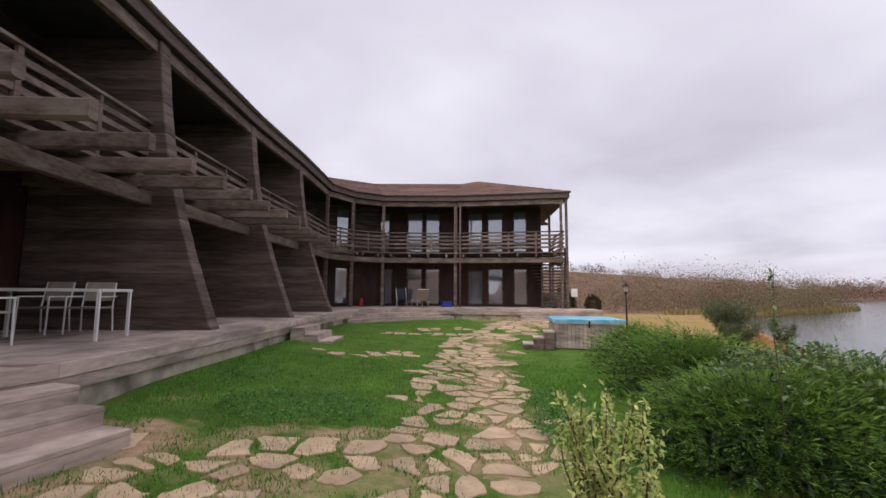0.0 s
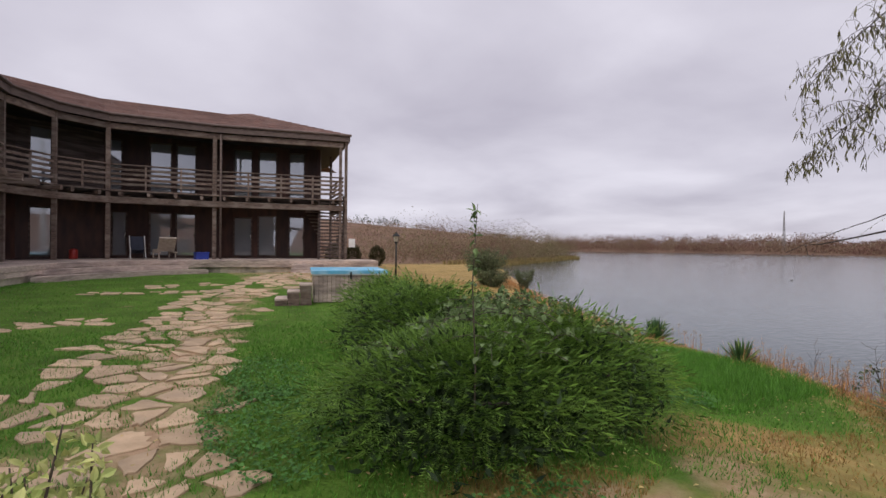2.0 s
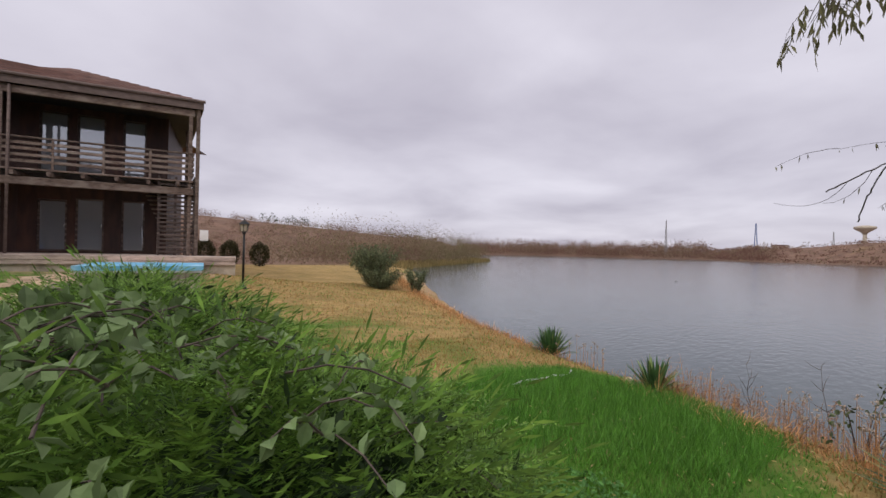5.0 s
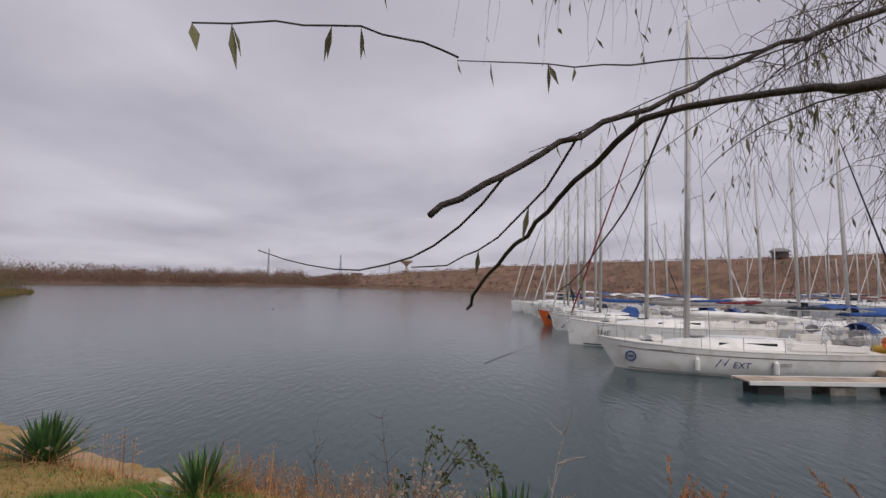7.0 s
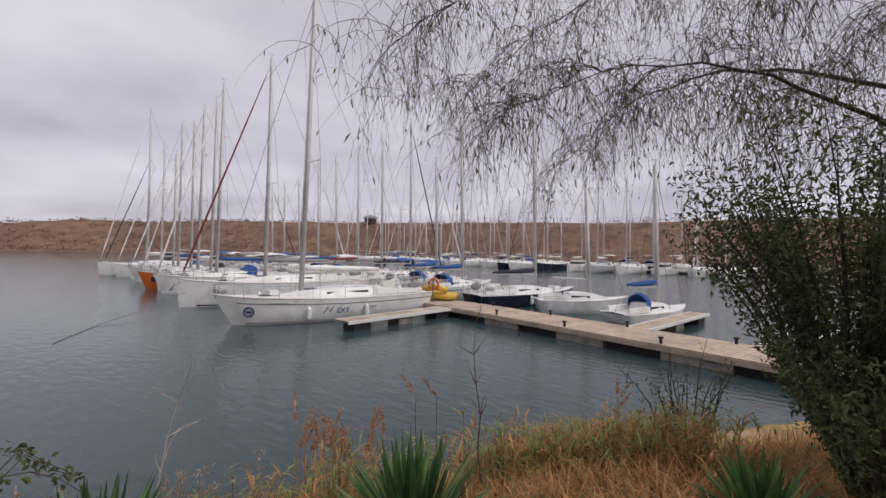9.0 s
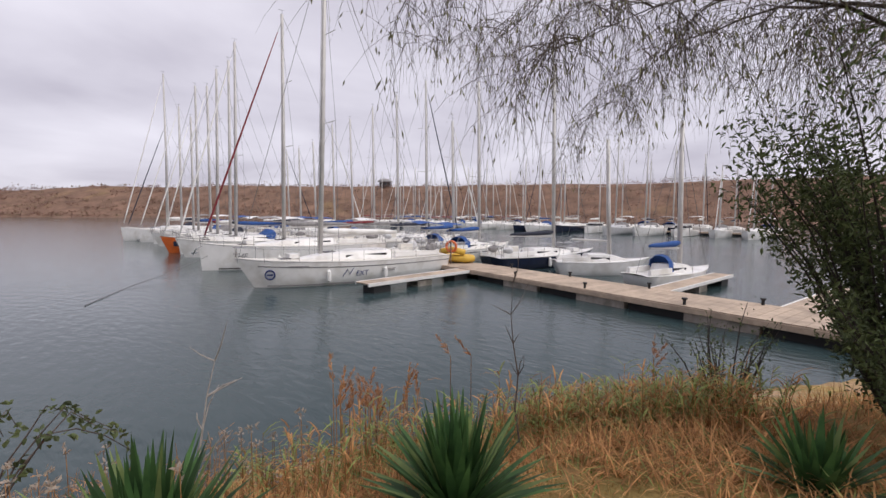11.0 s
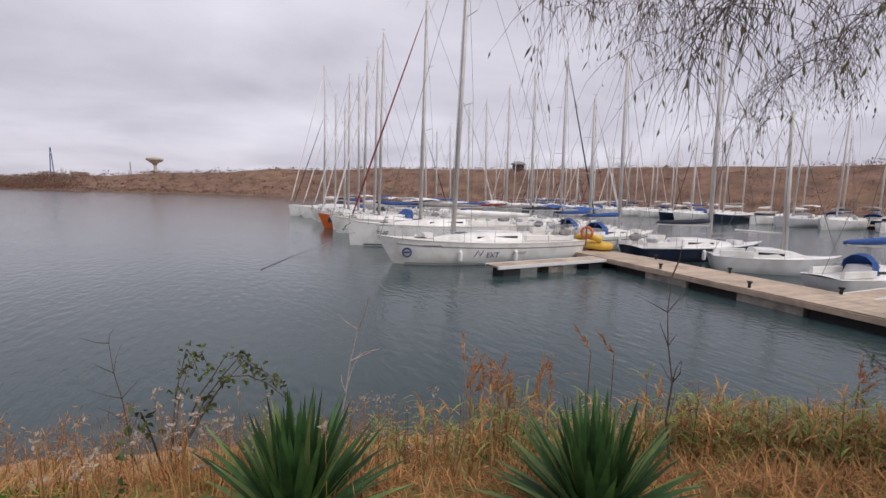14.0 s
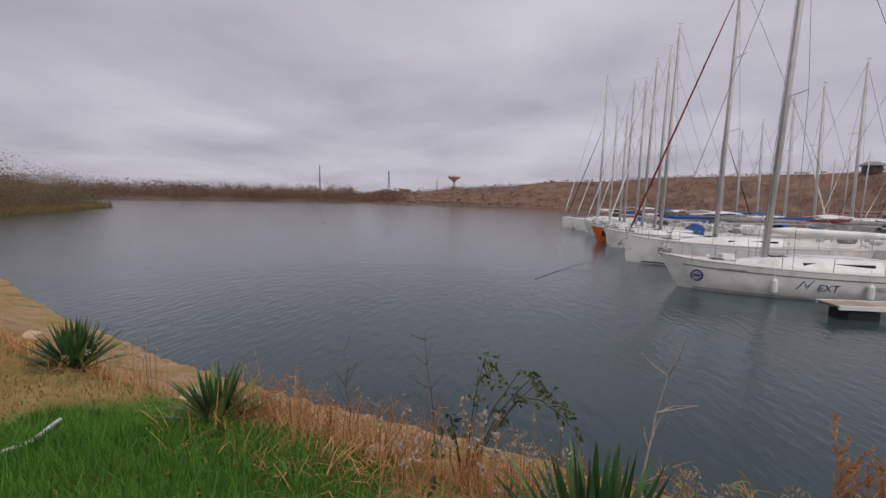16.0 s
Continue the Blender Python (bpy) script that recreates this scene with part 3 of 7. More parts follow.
def wall_run(i, openings, z0, z1, mat, thick=0.2):
    """A wall along segment i with openings (s0, s1, zb, zt) right through it, in metres from its start."""
    a, b = Vector(WALL[i]), Vector(WALL[i + 1])
    L = (b - a).length
    d = (b - a) / L
    rot = Matrix.Rotation(math.atan2(d.y, d.x), 3, "Z")
    sh = Shape()

    def piece(s0, s1, zb, zt):
        if s1 - s0 > 0.01 and zt - zb > 0.01:
            c = a + d * (s0 + s1) / 2
            n = Vector((-d.y, d.x)) * thick / 2
            sh.box((c.x + n.x, c.y + n.y, (zb + zt) / 2), (s1 - s0, thick, zt - zb), rot)
    cur = 0.0
    for s0, s1, zb, zt in sorted(openings):
        piece(cur, s0, z0, z1)
        piece(s0, s1, z0, zb)
        piece(s0, s1, zt, z1)
        cur = s1
    piece(cur, L, z0, z1)
    part("wall", sh, mat, house)
    for s0, s1, zb, zt in openings:
        c = a + d * (s0 + s1) / 2 + Vector((-d.y, d.x)) * 0.10
        win = part("window", Shape().box((c.x, c.y, (zb + zt) / 2), (s1 - s0 - 0.1, 0.014, zt - zb - 0.1), rot), M_GLASS, house, "dark reflecting glass pane")
        fr = Shape()
        w = s1 - s0
        for off in (-1, 1):
            q = c + d * off * (w / 2 - 0.035)
            fr.box((q.x, q.y, (zb + zt) / 2), (0.07, 0.09, zt - zb), rot)
        for z in (zb + 0.035, zt - 0.035):
            fr.box((c.x, c.y, z), (w - 0.14, 0.09, 0.07), rot)
        part("frame", fr, M_DARKWOOD, win)
        if zt - zb > 1.8:
            q = c + d * (w / 2 - 0.09) - Vector((-d.y, d.x)) * 0.07
            part("handle", Shape().beam((q.x, q.y, zb + 0.95), (q.x, q.y, zb + 1.12), 0.025, 0.03), M_STEEL, win, "steel door handle")


LOWER, UPPER = (DECK_Z, FLOOR2 - 0.1), (FLOOR2, EAVE + 0.1)
lo_z, up_z = (DECK_Z + 0.08, 3.02), (FLOOR2 + 0.08, 6.40)
for i in range(len(WALL) - 1):
    L = (Vector(WALL[i + 1]) - Vector(WALL[i])).length
    if i < 5:
        ops = [(L * 0.28, L * 0.28 + 0.95, *lo_z), (L * 0.28 + 1.05, L * 0.28 + 2.0, *lo_z)]
        ups = [(L * 0.28, L * 0.28 + 0.95, *up_z), (L * 0.28 + 1.05, L * 0.28 + 2.0, *up_z)]
    elif i in (5, 6):
        ops = [(0.4, min(L - 0.3, 1.2), *lo_z)]
        ups = [(0.4, min(L - 0.3, 1.2), *up_z)]
    elif i == 7:
        ops = [(0.25, 0.9, *lo_z), (1.75, 2.7, *lo_z), (2.85, 3.75, *lo_z)]
        ups = [(0.05, 0.7, *up_z), (1.75, 2.7, *up_z), (2.85, 3.75, *up_z)]
    else:
        ops = [(0.58, 1.50, lo_z[0], 2.92), (1.76, 2.70, *lo_z), (3.28, 4.1, *lo_z)]
        ups = [(0.58, 1.50, *up_z), (1.76, 2.70, *up_z), (3.28, 4.1, *up_z)]
    wall_run(i, ops, *LOWER, M_REDWOOD)
    wall_run(i, ups, *UPPER, M_REDWOOD if i > 6 else M_DARKWOOD)

# rooms behind the glass: floors, back walls and the end wall
BACK = offset(FRONT, 8.5)
BACK[9] = tuple(Vector(WALL[9]) + END_BACK * 6.25)
rooms = Shape()
for i in range(len(WALL) - 1):
    a, b, c, d = WALL[i], WALL[i + 1], BACK[i + 1], BACK[i]
    for z in (DECK_Z - 0.12, FLOOR2 - 0.12):
        rooms.prism([a, b, c, d], z, z + 0.1)
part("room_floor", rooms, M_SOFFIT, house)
backs = Shape()
for i in range(len(BACK) - 1):
    a, b = Vector(BACK[i]), Vector(BACK[i + 1])
    m = (a + b) / 2
    backs.box((m.x, m.y, (EAVE + 0.2) / 2), ((b - a).length + 0.1, 0.2, EAVE + 0.2), Matrix.Rotation(math.atan2((b - a).y, (b - a).x), 3, "Z"))
for e in (0, -1):
    a, b = Vector(WALL[e]), Vector(BACK[e])
    m = (a + b) / 2
    backs.box((m.x, m.y, (EAVE + 0.2) / 2 + 0.1), ((b - a).length + 0.2, 0.2, EAVE), Matrix.Rotation(math.atan2((b - a).y, (b - a).x), 3, "Z"))
part("back_wall", backs, M_REDWOOD, house)
curt = Shape()
ca, cb = Vector(WALL[8]), Vector(WALL[9])
cd = (cb - ca).normalized()
cn = Vector((-cd.y, cd.x))
for s0, s1 in ((0.62, 1.45),):
    for k in range(9):
        q = ca + cd * lerp(s0, s1, (k + 0.5) / 9) + cn * (0.32 + 0.03 * (k % 2))
        curt.box((q.x, q.y, 1.95), (0.085, 0.03, 1.95), Matrix.Rotation(math.atan2(cd.y, cd.x), 3, "Z"))
part("curtain", curt, M_GREYCANVAS, house, "pale curtain behind the glass")

# balcony: floor, edge beam, joists that stick out over the lawn, rails and posts
balc = Shape()
for i in range(len(FRONT) - 1):
    balc.prism([FRONT[i], FRONT[i + 1], WALL[i + 1], WALL[i]], FLOOR2 - 0.09, FLOOR2)
corner_back = Vector(FRONT[9]) + Vector((0.6, 3.9))
balc.prism([tuple(FRONT[9]), tuple(corner_back), tuple(Vector(WALL[9]) + END_BACK * 1.75), tuple(WALL[9])], FLOOR2 - 0.094, FLOOR2 - 0.004)
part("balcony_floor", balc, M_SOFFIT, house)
for z in (4.02, 4.24, 4.46, 4.66, 4.86):
    part("rail", Shape().beam((*FRONT[9], z), (corner_back.x, corner_back.y, z), 0.045, 0.105), M_BEAM, house)
part("edge_beam", Shape().beam((*FRONT[9], 3.33), (corner_back.x, corner_back.y, 3.33), 0.14, 0.27), M_BEAM, house)
part("post", Shape().beam((corner_back.x, corner_back.y, 0.2), (corner_back.x, corner_back.y, EAVE), 0.12, 0.12), M_BEAM, house)
OUT = offset(FRONT, -0.1)
for i in range(len(FRONT) - 1):
    a, b = OUT[i], OUT[i + 1]
    part("edge_beam", Shape().beam((*a, 3.33), (*b, 3.33), 0.16, 0.27), M_BEAM, house)
    part("trim", Shape().beam((*offset(FRONT, -0.06)[i], FLOOR2 - 0.01), (*offset(FRONT, -0.06)[i + 1], FLOOR2 - 0.01), 0.14, 0.06), M_BEAM, house)
rj = random.Random(4)
for i in range(len(FRONT) - 1):
    a, b = Vector(FRONT[i]), Vector(FRONT[i + 1])
    L = (b - a).length
    n = Vector(((b - a).y, -(b - a).x)) / L
    count = max(2, round(L / 1.02))
    for k in range(count):
        q = a + (b - a) * ((k + 0.5) / count)
        reach = (1.75 if i < 3 else 1.45 if i == 3 else 1.1 if i == 4 else 0.75 if i == 5 else 0.45) + rj.uniform(-0.06, 0.06)
        h = 0.23 if i < 5 else 0.16
        e, w = q + n * reach, q - n * 1.9
        part("joist", Shape().beam((w.x, w.y, 3.58), (e.x, e.y, 3.58 + rj.uniform(-0.015, 0.015)), 0.15 if i < 5 else 0.11, h, 0.02), M_BEAM, house)
RAIL = offset(FRONT, -0.02)
for i in range(len(FRONT) - 1):
    a, b = RAIL[i], RAIL[i + 1]
    for z in (4.02, 4.24, 4.46, 4.66):
        part("rail", Shape().beam((*a, z + rj.uniform(-0.008, 0.008)), (*b, z + rj.uniform(-0.008, 0.008)), 0.045, 0.105), M_BEAM, house)
    part("handrail", Shape().beam((*a, 4.86), (*b, 4.86), 0.13, 0.055), M_BEAM, house)
    L = (Vector(b) - Vector(a)).length
    for k in range(1, max(2, round(L / 1.3))):
        q = along(RAIL, i, k / max(2, round(L / 1.3)))
        part("baluster", Shape().beam((q.x, q.y, FLOOR2), (q.x, q.y, 4.83), 0.07, 0.09), M_BEAM, house)
for i in (5, 6, 7, 8):
    x, y = FRONT[i]
    part("post", Shape().beam((x, y, DECK_Z), (x, y, EAVE + 0.1), 0.17, 0.17, 0.015), M_BEAM, house)
x, y = FRONT[9]
for dx, dy in ((-0.12, 0.05), (0.12, -0.08)):
    part("post", Shape().beam((x + dx, y + dy, 0.2), (x + dx, y + dy, EAVE + 0.1), 0.12, 0.12, 0.01), M_BEAM, house)
for k in (8,):
    x, y = FRONT[k]
    part("drainpipe", Shape().tube([(x + 0.24, y - 0.2, 0.55), (x + 0.24, y - 0.2, 6.6)], 0.05, 8), M_FASCIA, house, smooth=True)

# roof: courses of tiles, fascia, soffit and gutter
EDGE, RIDGE = offset(FRONT, -0.2), offset(FRONT, 5.2)
EDGE[9] = (5.98, 21.0)
RIDGE[9] = (2.2, 27.2)
tiles = Shape()
COURSES = 13
for i in range(len(EDGE) - 1):
    for c in range(COURSES):
        t0, t1 = c / COURSES, (c + 1) / COURSES + 0.01
        L = (Vector(EDGE[i + 1]) - Vector(EDGE[i])).length
        nt = max(1, round(L / 0.5))
        for k in range(nt):
            quad = []
            for s, t in ((k / nt, t0), ((k + 1) / nt, t0), ((k + 1) / nt, t1), (k / nt, t1)):
                p = Vector(EDGE[i]).lerp(Vector(EDGE[i + 1]), s)
                q = Vector(RIDGE[i]).lerp(Vector(RIDGE[i + 1]), s)
                m = p.lerp(q, t)
                quad.append((m.x, m.y, lerp(6.98, 8.98, t) + (0.035 if t == t0 else 0.0)))
            b0 = len(tiles.v)
            tiles.v += quad + [(quad[0][0], quad[0][1], quad[0][2] - 0.04), (quad[1][0], quad[1][1], quad[1][2] - 0.04)]
            tiles.f += [(b0, b0 + 1, b0 + 2, b0 + 3), (b0 + 4, b0 + 5, b0 + 1, b0)]
p9, r9, b9 = EDGE[9], RIDGE[9], (7.2, 28.4)
base = len(tiles.v)
tiles.v += [(*p9, 6.99), (*b9, 6.99), (*r9, 8.98)]
tiles.f.append((base, base + 1, base + 2))
for i in range(len(RIDGE) - 1):
    q0, q1 = RIDGE[i], RIDGE[i + 1]
    e0, e1 = offset(FRONT, 11)[i], offset(FRONT, 11)[i + 1]
    base = len(tiles.v)
    tiles.v += [(*q0, 8.98), (*q1, 8.98), (*e1, 6.9), (*e0, 6.9)]
    tiles.f.append((base, base + 1, base + 2, base + 3))
part("roof", tiles, M_ROOF, house, "weathered brown tile roof")
for i in range(len(EDGE) - 1):
    part("fascia", Shape().beam((*EDGE[i], 6.80), (*EDGE[i + 1], 6.80), 0.06, 0.34), M_FASCIA, house)
    part("gutter", Shape().tube([(*offset(FRONT, -0.27)[i], 6.94), (*(offset(FRONT, -0.27)[i + 1] if i < 8 else (6.05, 20.93)), 6.94)], 0.06, 6), M_FASCIA, house)
    part("lintel", Shape().beam((*FRONT[i], 6.48), (*FRONT[i + 1], 6.48), 0.14, 0.26), M_BEAM, house)
part("fascia", Shape().beam((*p9, 6.80), (*b9, 6.80), 0.06, 0.34), M_FASCIA, house)
soff = Shape()
for i in range(len(EDGE) - 1):
    soff.prism([EDGE[i], EDGE[i + 1], BACK[i + 1], BACK[i]], 6.64, 6.67)
soff.prism([EDGE[9], b9, BACK[9]], 6.645, 6.675)
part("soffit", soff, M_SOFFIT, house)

# the great fins between the rooms, built up in courses of boards, their front edges swept back
for i, foot, top in ((2, 1.48, 0.12), (3, 1.52, 0.08), (4, 1.5, 0.08)):
    o = Vector(FRONT[i])
    d1 = (Vector(FRONT[i + 1]) - Vector(FRONT[i - 1])).normalized()
    n = Vector((d1.y, -d1.x))
    fin = thing("fin_wall", "tall board-clad buttress wall with swept-back front edge", "wall", "buttress walls of the hotel", "structure")
    COUNT = 27

    def edge(z):
        t = (z - DECK_Z) / (EAVE - DECK_Z)
        return lerp(foot, top, t) - 0.19 * math.sin(math.pi * t) * (foot - top)
    rf = random.Random(i)
    for c in range(COUNT):
        z0 = DECK_Z + (EAVE - DECK_Z) * c / COUNT
        z1 = DECK_Z + (EAVE - DECK_Z) * (c + 1) / COUNT - 0.008
        w = 0.34 + rf.uniform(-0.008, 0.008)
        sh = Shape()
        pts = []
        for z in (z0, z1):
            f = o + n * (edge(z) + rf.uniform(-0.006, 0.006))
            bk = o - n * 2.2
            for q in (bk - d1 * w / 2, f - d1 * w / 2 - n * 0.02, f - d1 * (w / 2 - 0.02), f + d1 * (w / 2 - 0.02), f + d1 * w / 2 - n * 0.02, bk + d1 * w / 2):
                pts.append((q.x, q.y, z))
        sh.v = pts
        sh.f = [tuple(range(5, -1, -1)), tuple(range(6, 12))] + [(k, (k + 1) % 6, 6 + (k + 1) % 6, 6 + k) for k in range(6)]
        part("board", sh, M_FIN, fin)

# outside stair at the lake end, with its slatted screen
stair = thing("outside_stair", "dark timber outside staircase with slatted screen", "staircase", kind="structure")
s_dir = (Vector(FRONT[9]) - Vector(FRONT[8])).normalized()
s_back = Vector((-s_dir.y, s_dir.x))
s_o = Vector(FRONT[9]) - s_dir * 1.5
for k in range(14):
    q = s_o + s_back * (0.5 + 0.0) + s_dir * (1.2 - k * 0.09) + s_back * k * 0.13
    part("tread", Shape().box((q.x, q.y, DECK_Z + 0.19 * (k + 1)), (0.95, 0.26, 0.045), Matrix.Rotation(math.atan2(s_dir.y, s_dir.x), 3, "Z")), M_BEAM, stair)
for k in range(18):
    z = DECK_Z + 0.14 + k * 0.165
    a, b = s_o + s_dir * 0.35, s_o + s_dir * 1.55
    part("slat", Shape().beam((a.x, a.y, z), (b.x, b.y, z), 0.04, 0.075), M_DARKWOOD, stair)
for k in (0.35, 0.9, 1.55):
    q = s_o + s_dir * k + s_back * 0.05
    part("post", Shape().beam((q.x, q.y, 0.3), (q.x, q.y, 3.9), 0.09, 0.09), M_DARKWOOD, stair)
for k in range(20):
    z = DECK_Z + 0.1 + k * 0.16
    a = s_o + s_dir * 1.58
    b = a + Vector((0.30, 2.1))
    part("slat", Shape().beam((a.x, a.y, z), (b.x, b.y, z), 0.04, 0.07), M_DARKWOOD, stair)
box = thing("notice_box", "white notice box fixed to the stair post", "box", at=pose(6.08, 20.82, 1.62, 0, 0, -17))
part("case", Shape().box((0, 0, 0), (0.3, 0.08, 0.42)), M_WHITEMETAL, box)
part("lid", Shape().box((0, -0.045, 0.02), (0.26, 0.012, 0.34)), M_WHITE, box)

# ---- the deck ----
DECK_EDGE = [(-8.3, -8.0), (-8.0, -0.5), (-6.3, 3.95), (-5.65, 11.0), (-5.3, 15.4), (-4.7, 18.98), (-2.9, 20.9), (-0.3, 21.3), (3.0, 20.3), (6.7, 18.98)]
deck = thing("deck", "weathered grey timber deck on a concrete plinth", "deck", kind="structure")
deck_line = offset(DECK_EDGE, 0.05)
outline = [tuple(p) for p in deck_line] + [(7.6, 21.8)] + [tuple(p) for p in reversed(WALL)]
part("platform", Shape().prism(outline, DECK_Z - 0.15, DECK_Z - 0.03), M_DECK, deck)
# planks run along the house, cut at the bends
for i in range(2, len(DECK_EDGE) - 1):
    a0, a1 = Vector(deck_line[i]), Vector(deck_line[i + 1])
    j = min(len(WALL) - 2, i + (1 if i >= 6 else 0))
    near = [Vector(WALL[k]) for k in range(len(WALL))]
    w0 = min(near, key=lambda w: (w - a0).length)
    w1 = min(near, key=lambda w: (w - a1).length)
    n = max(6, int((a0 - w0).length / 0.145))
    for k in range(n):
        p0, p1, p2, p3 = a0.lerp(w0, k / n), a1.lerp(w1, k / n), a1.lerp(w1, (k + 0.955) / n), a0.lerp(w0, (k + 0.955) / n)
        if (p0 - p1).length < 0.05:
            continue
        part("plank", Shape().prism([tuple(p0), tuple(p1), tuple(p2), tuple(p3)], DECK_Z - 0.026, DECK_Z), M_DECK, deck)
for i in range(len(DECK_EDGE) - 1):
    a, b = DECK_EDGE[i], DECK_EDGE[i + 1]
    part("fascia_board", Shape().beam((*a, DECK_Z - 0.075), (*b, DECK_Z - 0.075), 0.045, 0.15), M_DECK, deck)
    part("fascia_board", Shape().beam((*offset(DECK_EDGE, 0.02)[i], DECK_Z - 0.228), (*offset(DECK_EDGE, 0.02)[i + 1], DECK_Z - 0.228), 0.04, 0.145), M_DECK, deck)
    pl = offset(DECK_EDGE, 0.16)
    part("plinth", Shape().beam((*pl[i], 0.17), (*pl[i + 1], 0.17), 0.12, 0.74), M_CONCRETE, deck)


def steps(label, treads, at, width):
    """Timber steps that run down along the local -y; width along x."""
    st = thing("deck_steps", label, "steps", "timber steps of the deck", "structure", at)
    for k in range(treads):
        z = -0.17 * (k + 1)
        y = -0.34 * (k + 1) + 0.15
        part("tread", Shape().beam((-width / 2, y, z - 0.02), (width / 2, y, z - 0.02), 0.36, 0.045), M_DECK, st)
        part("riser", Shape().beam((-width / 2 + 0.005, y - 0.165, z - 0.125), (width / 2 - 0.005, y - 0.165, z - 0.125), 0.03, 0.16), M_DECK, st)
        for sx in (-1, 1):
            part("cheek", Shape().box((sx * (width / 2 - 0.02), y + 0.02, z - 0.20), (0.03, 0.33, 0.30)), M_DECK, st)
    return st


steps("broad weathered timber steps down to the lawn", 3, pose(-7.08, 1.80, DECK_Z, 0, 0, 68), 4.4)
steps("short weathered timber steps beside the plinth", 3, pose(-5.58, 11.5, DECK_Z, 0, 0, 85), 1.5)
steps("grey timber steps towards the stone path", 3, pose(3.75, 20.05, DECK_Z, 0, 0, -17), 1.35)
corner = thing("corner_steps", "long low corner steps of grey timber", "steps", kind="structure")
part("tread", Shape().prism([(-4.95, 17.9), (-4.1, 19.0), (-2.4, 20.35), (-0.9, 20.75), (-0.9, 21.2), (-2.9, 20.95), (-4.75, 19.3)], 0.46, 0.62), M_DECK, corner)
part("tread", Shape().prism([(-4.9, 16.9), (-3.75, 18.5), (-2.2, 19.8), (-0.2, 20.35), (-0.9, 20.8), (-2.5, 20.4), (-4.95, 18.0)], 0.2, 0.45), M_DECK, corner)


# ---- things on the deck ----
def garden_table(at):
    t = thing("garden_table", "white metal garden table with slatted dark top", "table", at=at)
    for sx in (-1, 1):
        for sy in (-1, 1):
            part("leg", Shape().beam((sx * 0.86, sy * 0.42, 0), (sx * 0.86, sy * 0.42, 0.72), 0.045, 0.045), M_WHITEMETAL, t)
    fr = Shape()
    for sy in (-1, 1):
        fr.beam((-0.88, sy * 0.44, 0.74), (0.88, sy * 0.44, 0.74), 0.05, 0.045)
    for sx in (-1, 1):
        fr.beam((sx * 0.88, -0.42, 0.74), (sx * 0.88, 0.42, 0.74), 0.05, 0.045)
    part("frame", fr, M_WHITEMETAL, t)
    for k in range(8):
        part("slat", Shape().box((0, -0.36 + k * 0.103, 0.75), (1.7, 0.09, 0.02)), M_BEAM, t)
    return t


def garden_chair(at):
    c = thing("garden_chair", "white metal garden chair with pale slatted seat", "chair", "chairs round the garden table", at=at)
    for sx in (-1, 1):
        part("leg", Shape().tube([(sx * 0.25, -0.24, 0), (sx * 0.25, -0.22, 0.62)], 0.016), M_WHITEMETAL, c)
        part("leg", Shape().tube([(sx * 0.25, 0.26, 0), (sx * 0.24, 0.22, 0.45), (sx * 0.23, 0.31, 0.88)], 0.016), M_WHITEMETAL, c)
        part("armrest", Shape().beam((sx * 0.25, -0.24, 0.63), (sx * 0.25, 0.27, 0.63), 0.045, 0.025), M_WHITEMETAL, c)
    part("seat", Shape().box((0, 0, 0.44), (0.47, 0.46, 0.03)), M_LOUNGE, c)
    part("backrest", Shape().box((0, 0.28, 0.72), (0.46, 0.025, 0.34), Matrix.Rotation(radians(-12), 3, "X")), M_LOUNGE, c)
    return c


garden_table(pose(-8.15, 6.35, DECK_Z, 0, 0, 4))
chair = garden_chair(pose(-8.25, 7.35, DECK_Z, 0, 0, 6))
for px, py, rz in ((-8.95, 7.3, -4), (-8.3, 5.35, 176), (-9.45, 6.3, 85)):
    copy_thing(chair, pose(px, py, DECK_Z, 0, 0, rz))


def lounger(at):
    s = thing("sun_lounger", "beige sun lounger with raised back on the deck", "sun lounger", at=at)
    for sx in (-1, 1):
        part("rail", Shape().beam((sx * 0.3, -0.9, 0.32), (sx * 0.3, 0.9, 0.32), 0.04, 0.06), M_LOUNGE, s)
        for y in (-0.75, 0.6):
            part("leg", Shape().beam((sx * 0.3, y, 0), (sx * 0.3, y, 0.3), 0.045, 0.045), M_LOUNGE, s)
    part("mattress", Shape().box((0, -0.28, 0.40), (0.62, 1.2, 0.09)), M_LOUNGE, s)
    part("backrest", Shape().box((0, 0.52, 0.66), (0.62, 0.75, 0.08), Matrix.Rotation(radians(48), 3, "X")), M_LOUNGE, s)
    part("towel", Shape().ball((-0.05, -0.1, 0.5), 0.13, 3, 0.3, (1.2, 0.9, 0.6)), M_WHITE, s, "crumpled white towel")
    return s


lounger(pose(-1.75, 22.6, DECK_Z, 0, 0, 190))
fold = thing("folding_chair", "dark folding chair leaning on the deck", "chair", at=pose(-2.75, 23.2, DECK_Z, 0, 0, 10))
part("backrest", Shape().box((0, 0.15, 0.62), (0.5, 0.03, 0.75), Matrix.Rotation(radians(-10), 3, "X")), M_NAVYCANVAS, fold)
for sx in (-1, 1):
    part("leg", Shape().tube([(sx * 0.27, -0.3, 0), (sx * 0.27, 0.22, 1.02)], 0.015), M_ALLOY, fold)
    part("leg", Shape().tube([(sx * 0.25, 0.3, 0), (sx * 0.25, -0.1, 0.5)], 0.015), M_ALLOY, fold)
part("seat", Shape().box((0, -0.05, 0.42), (0.5, 0.42, 0.03)), M_NAVYCANVAS, fold)
crate = thing("crate", "bright blue plastic crate by the post", "box", at=pose(-0.35, 22.6, DECK_Z, 0, 0, 12))
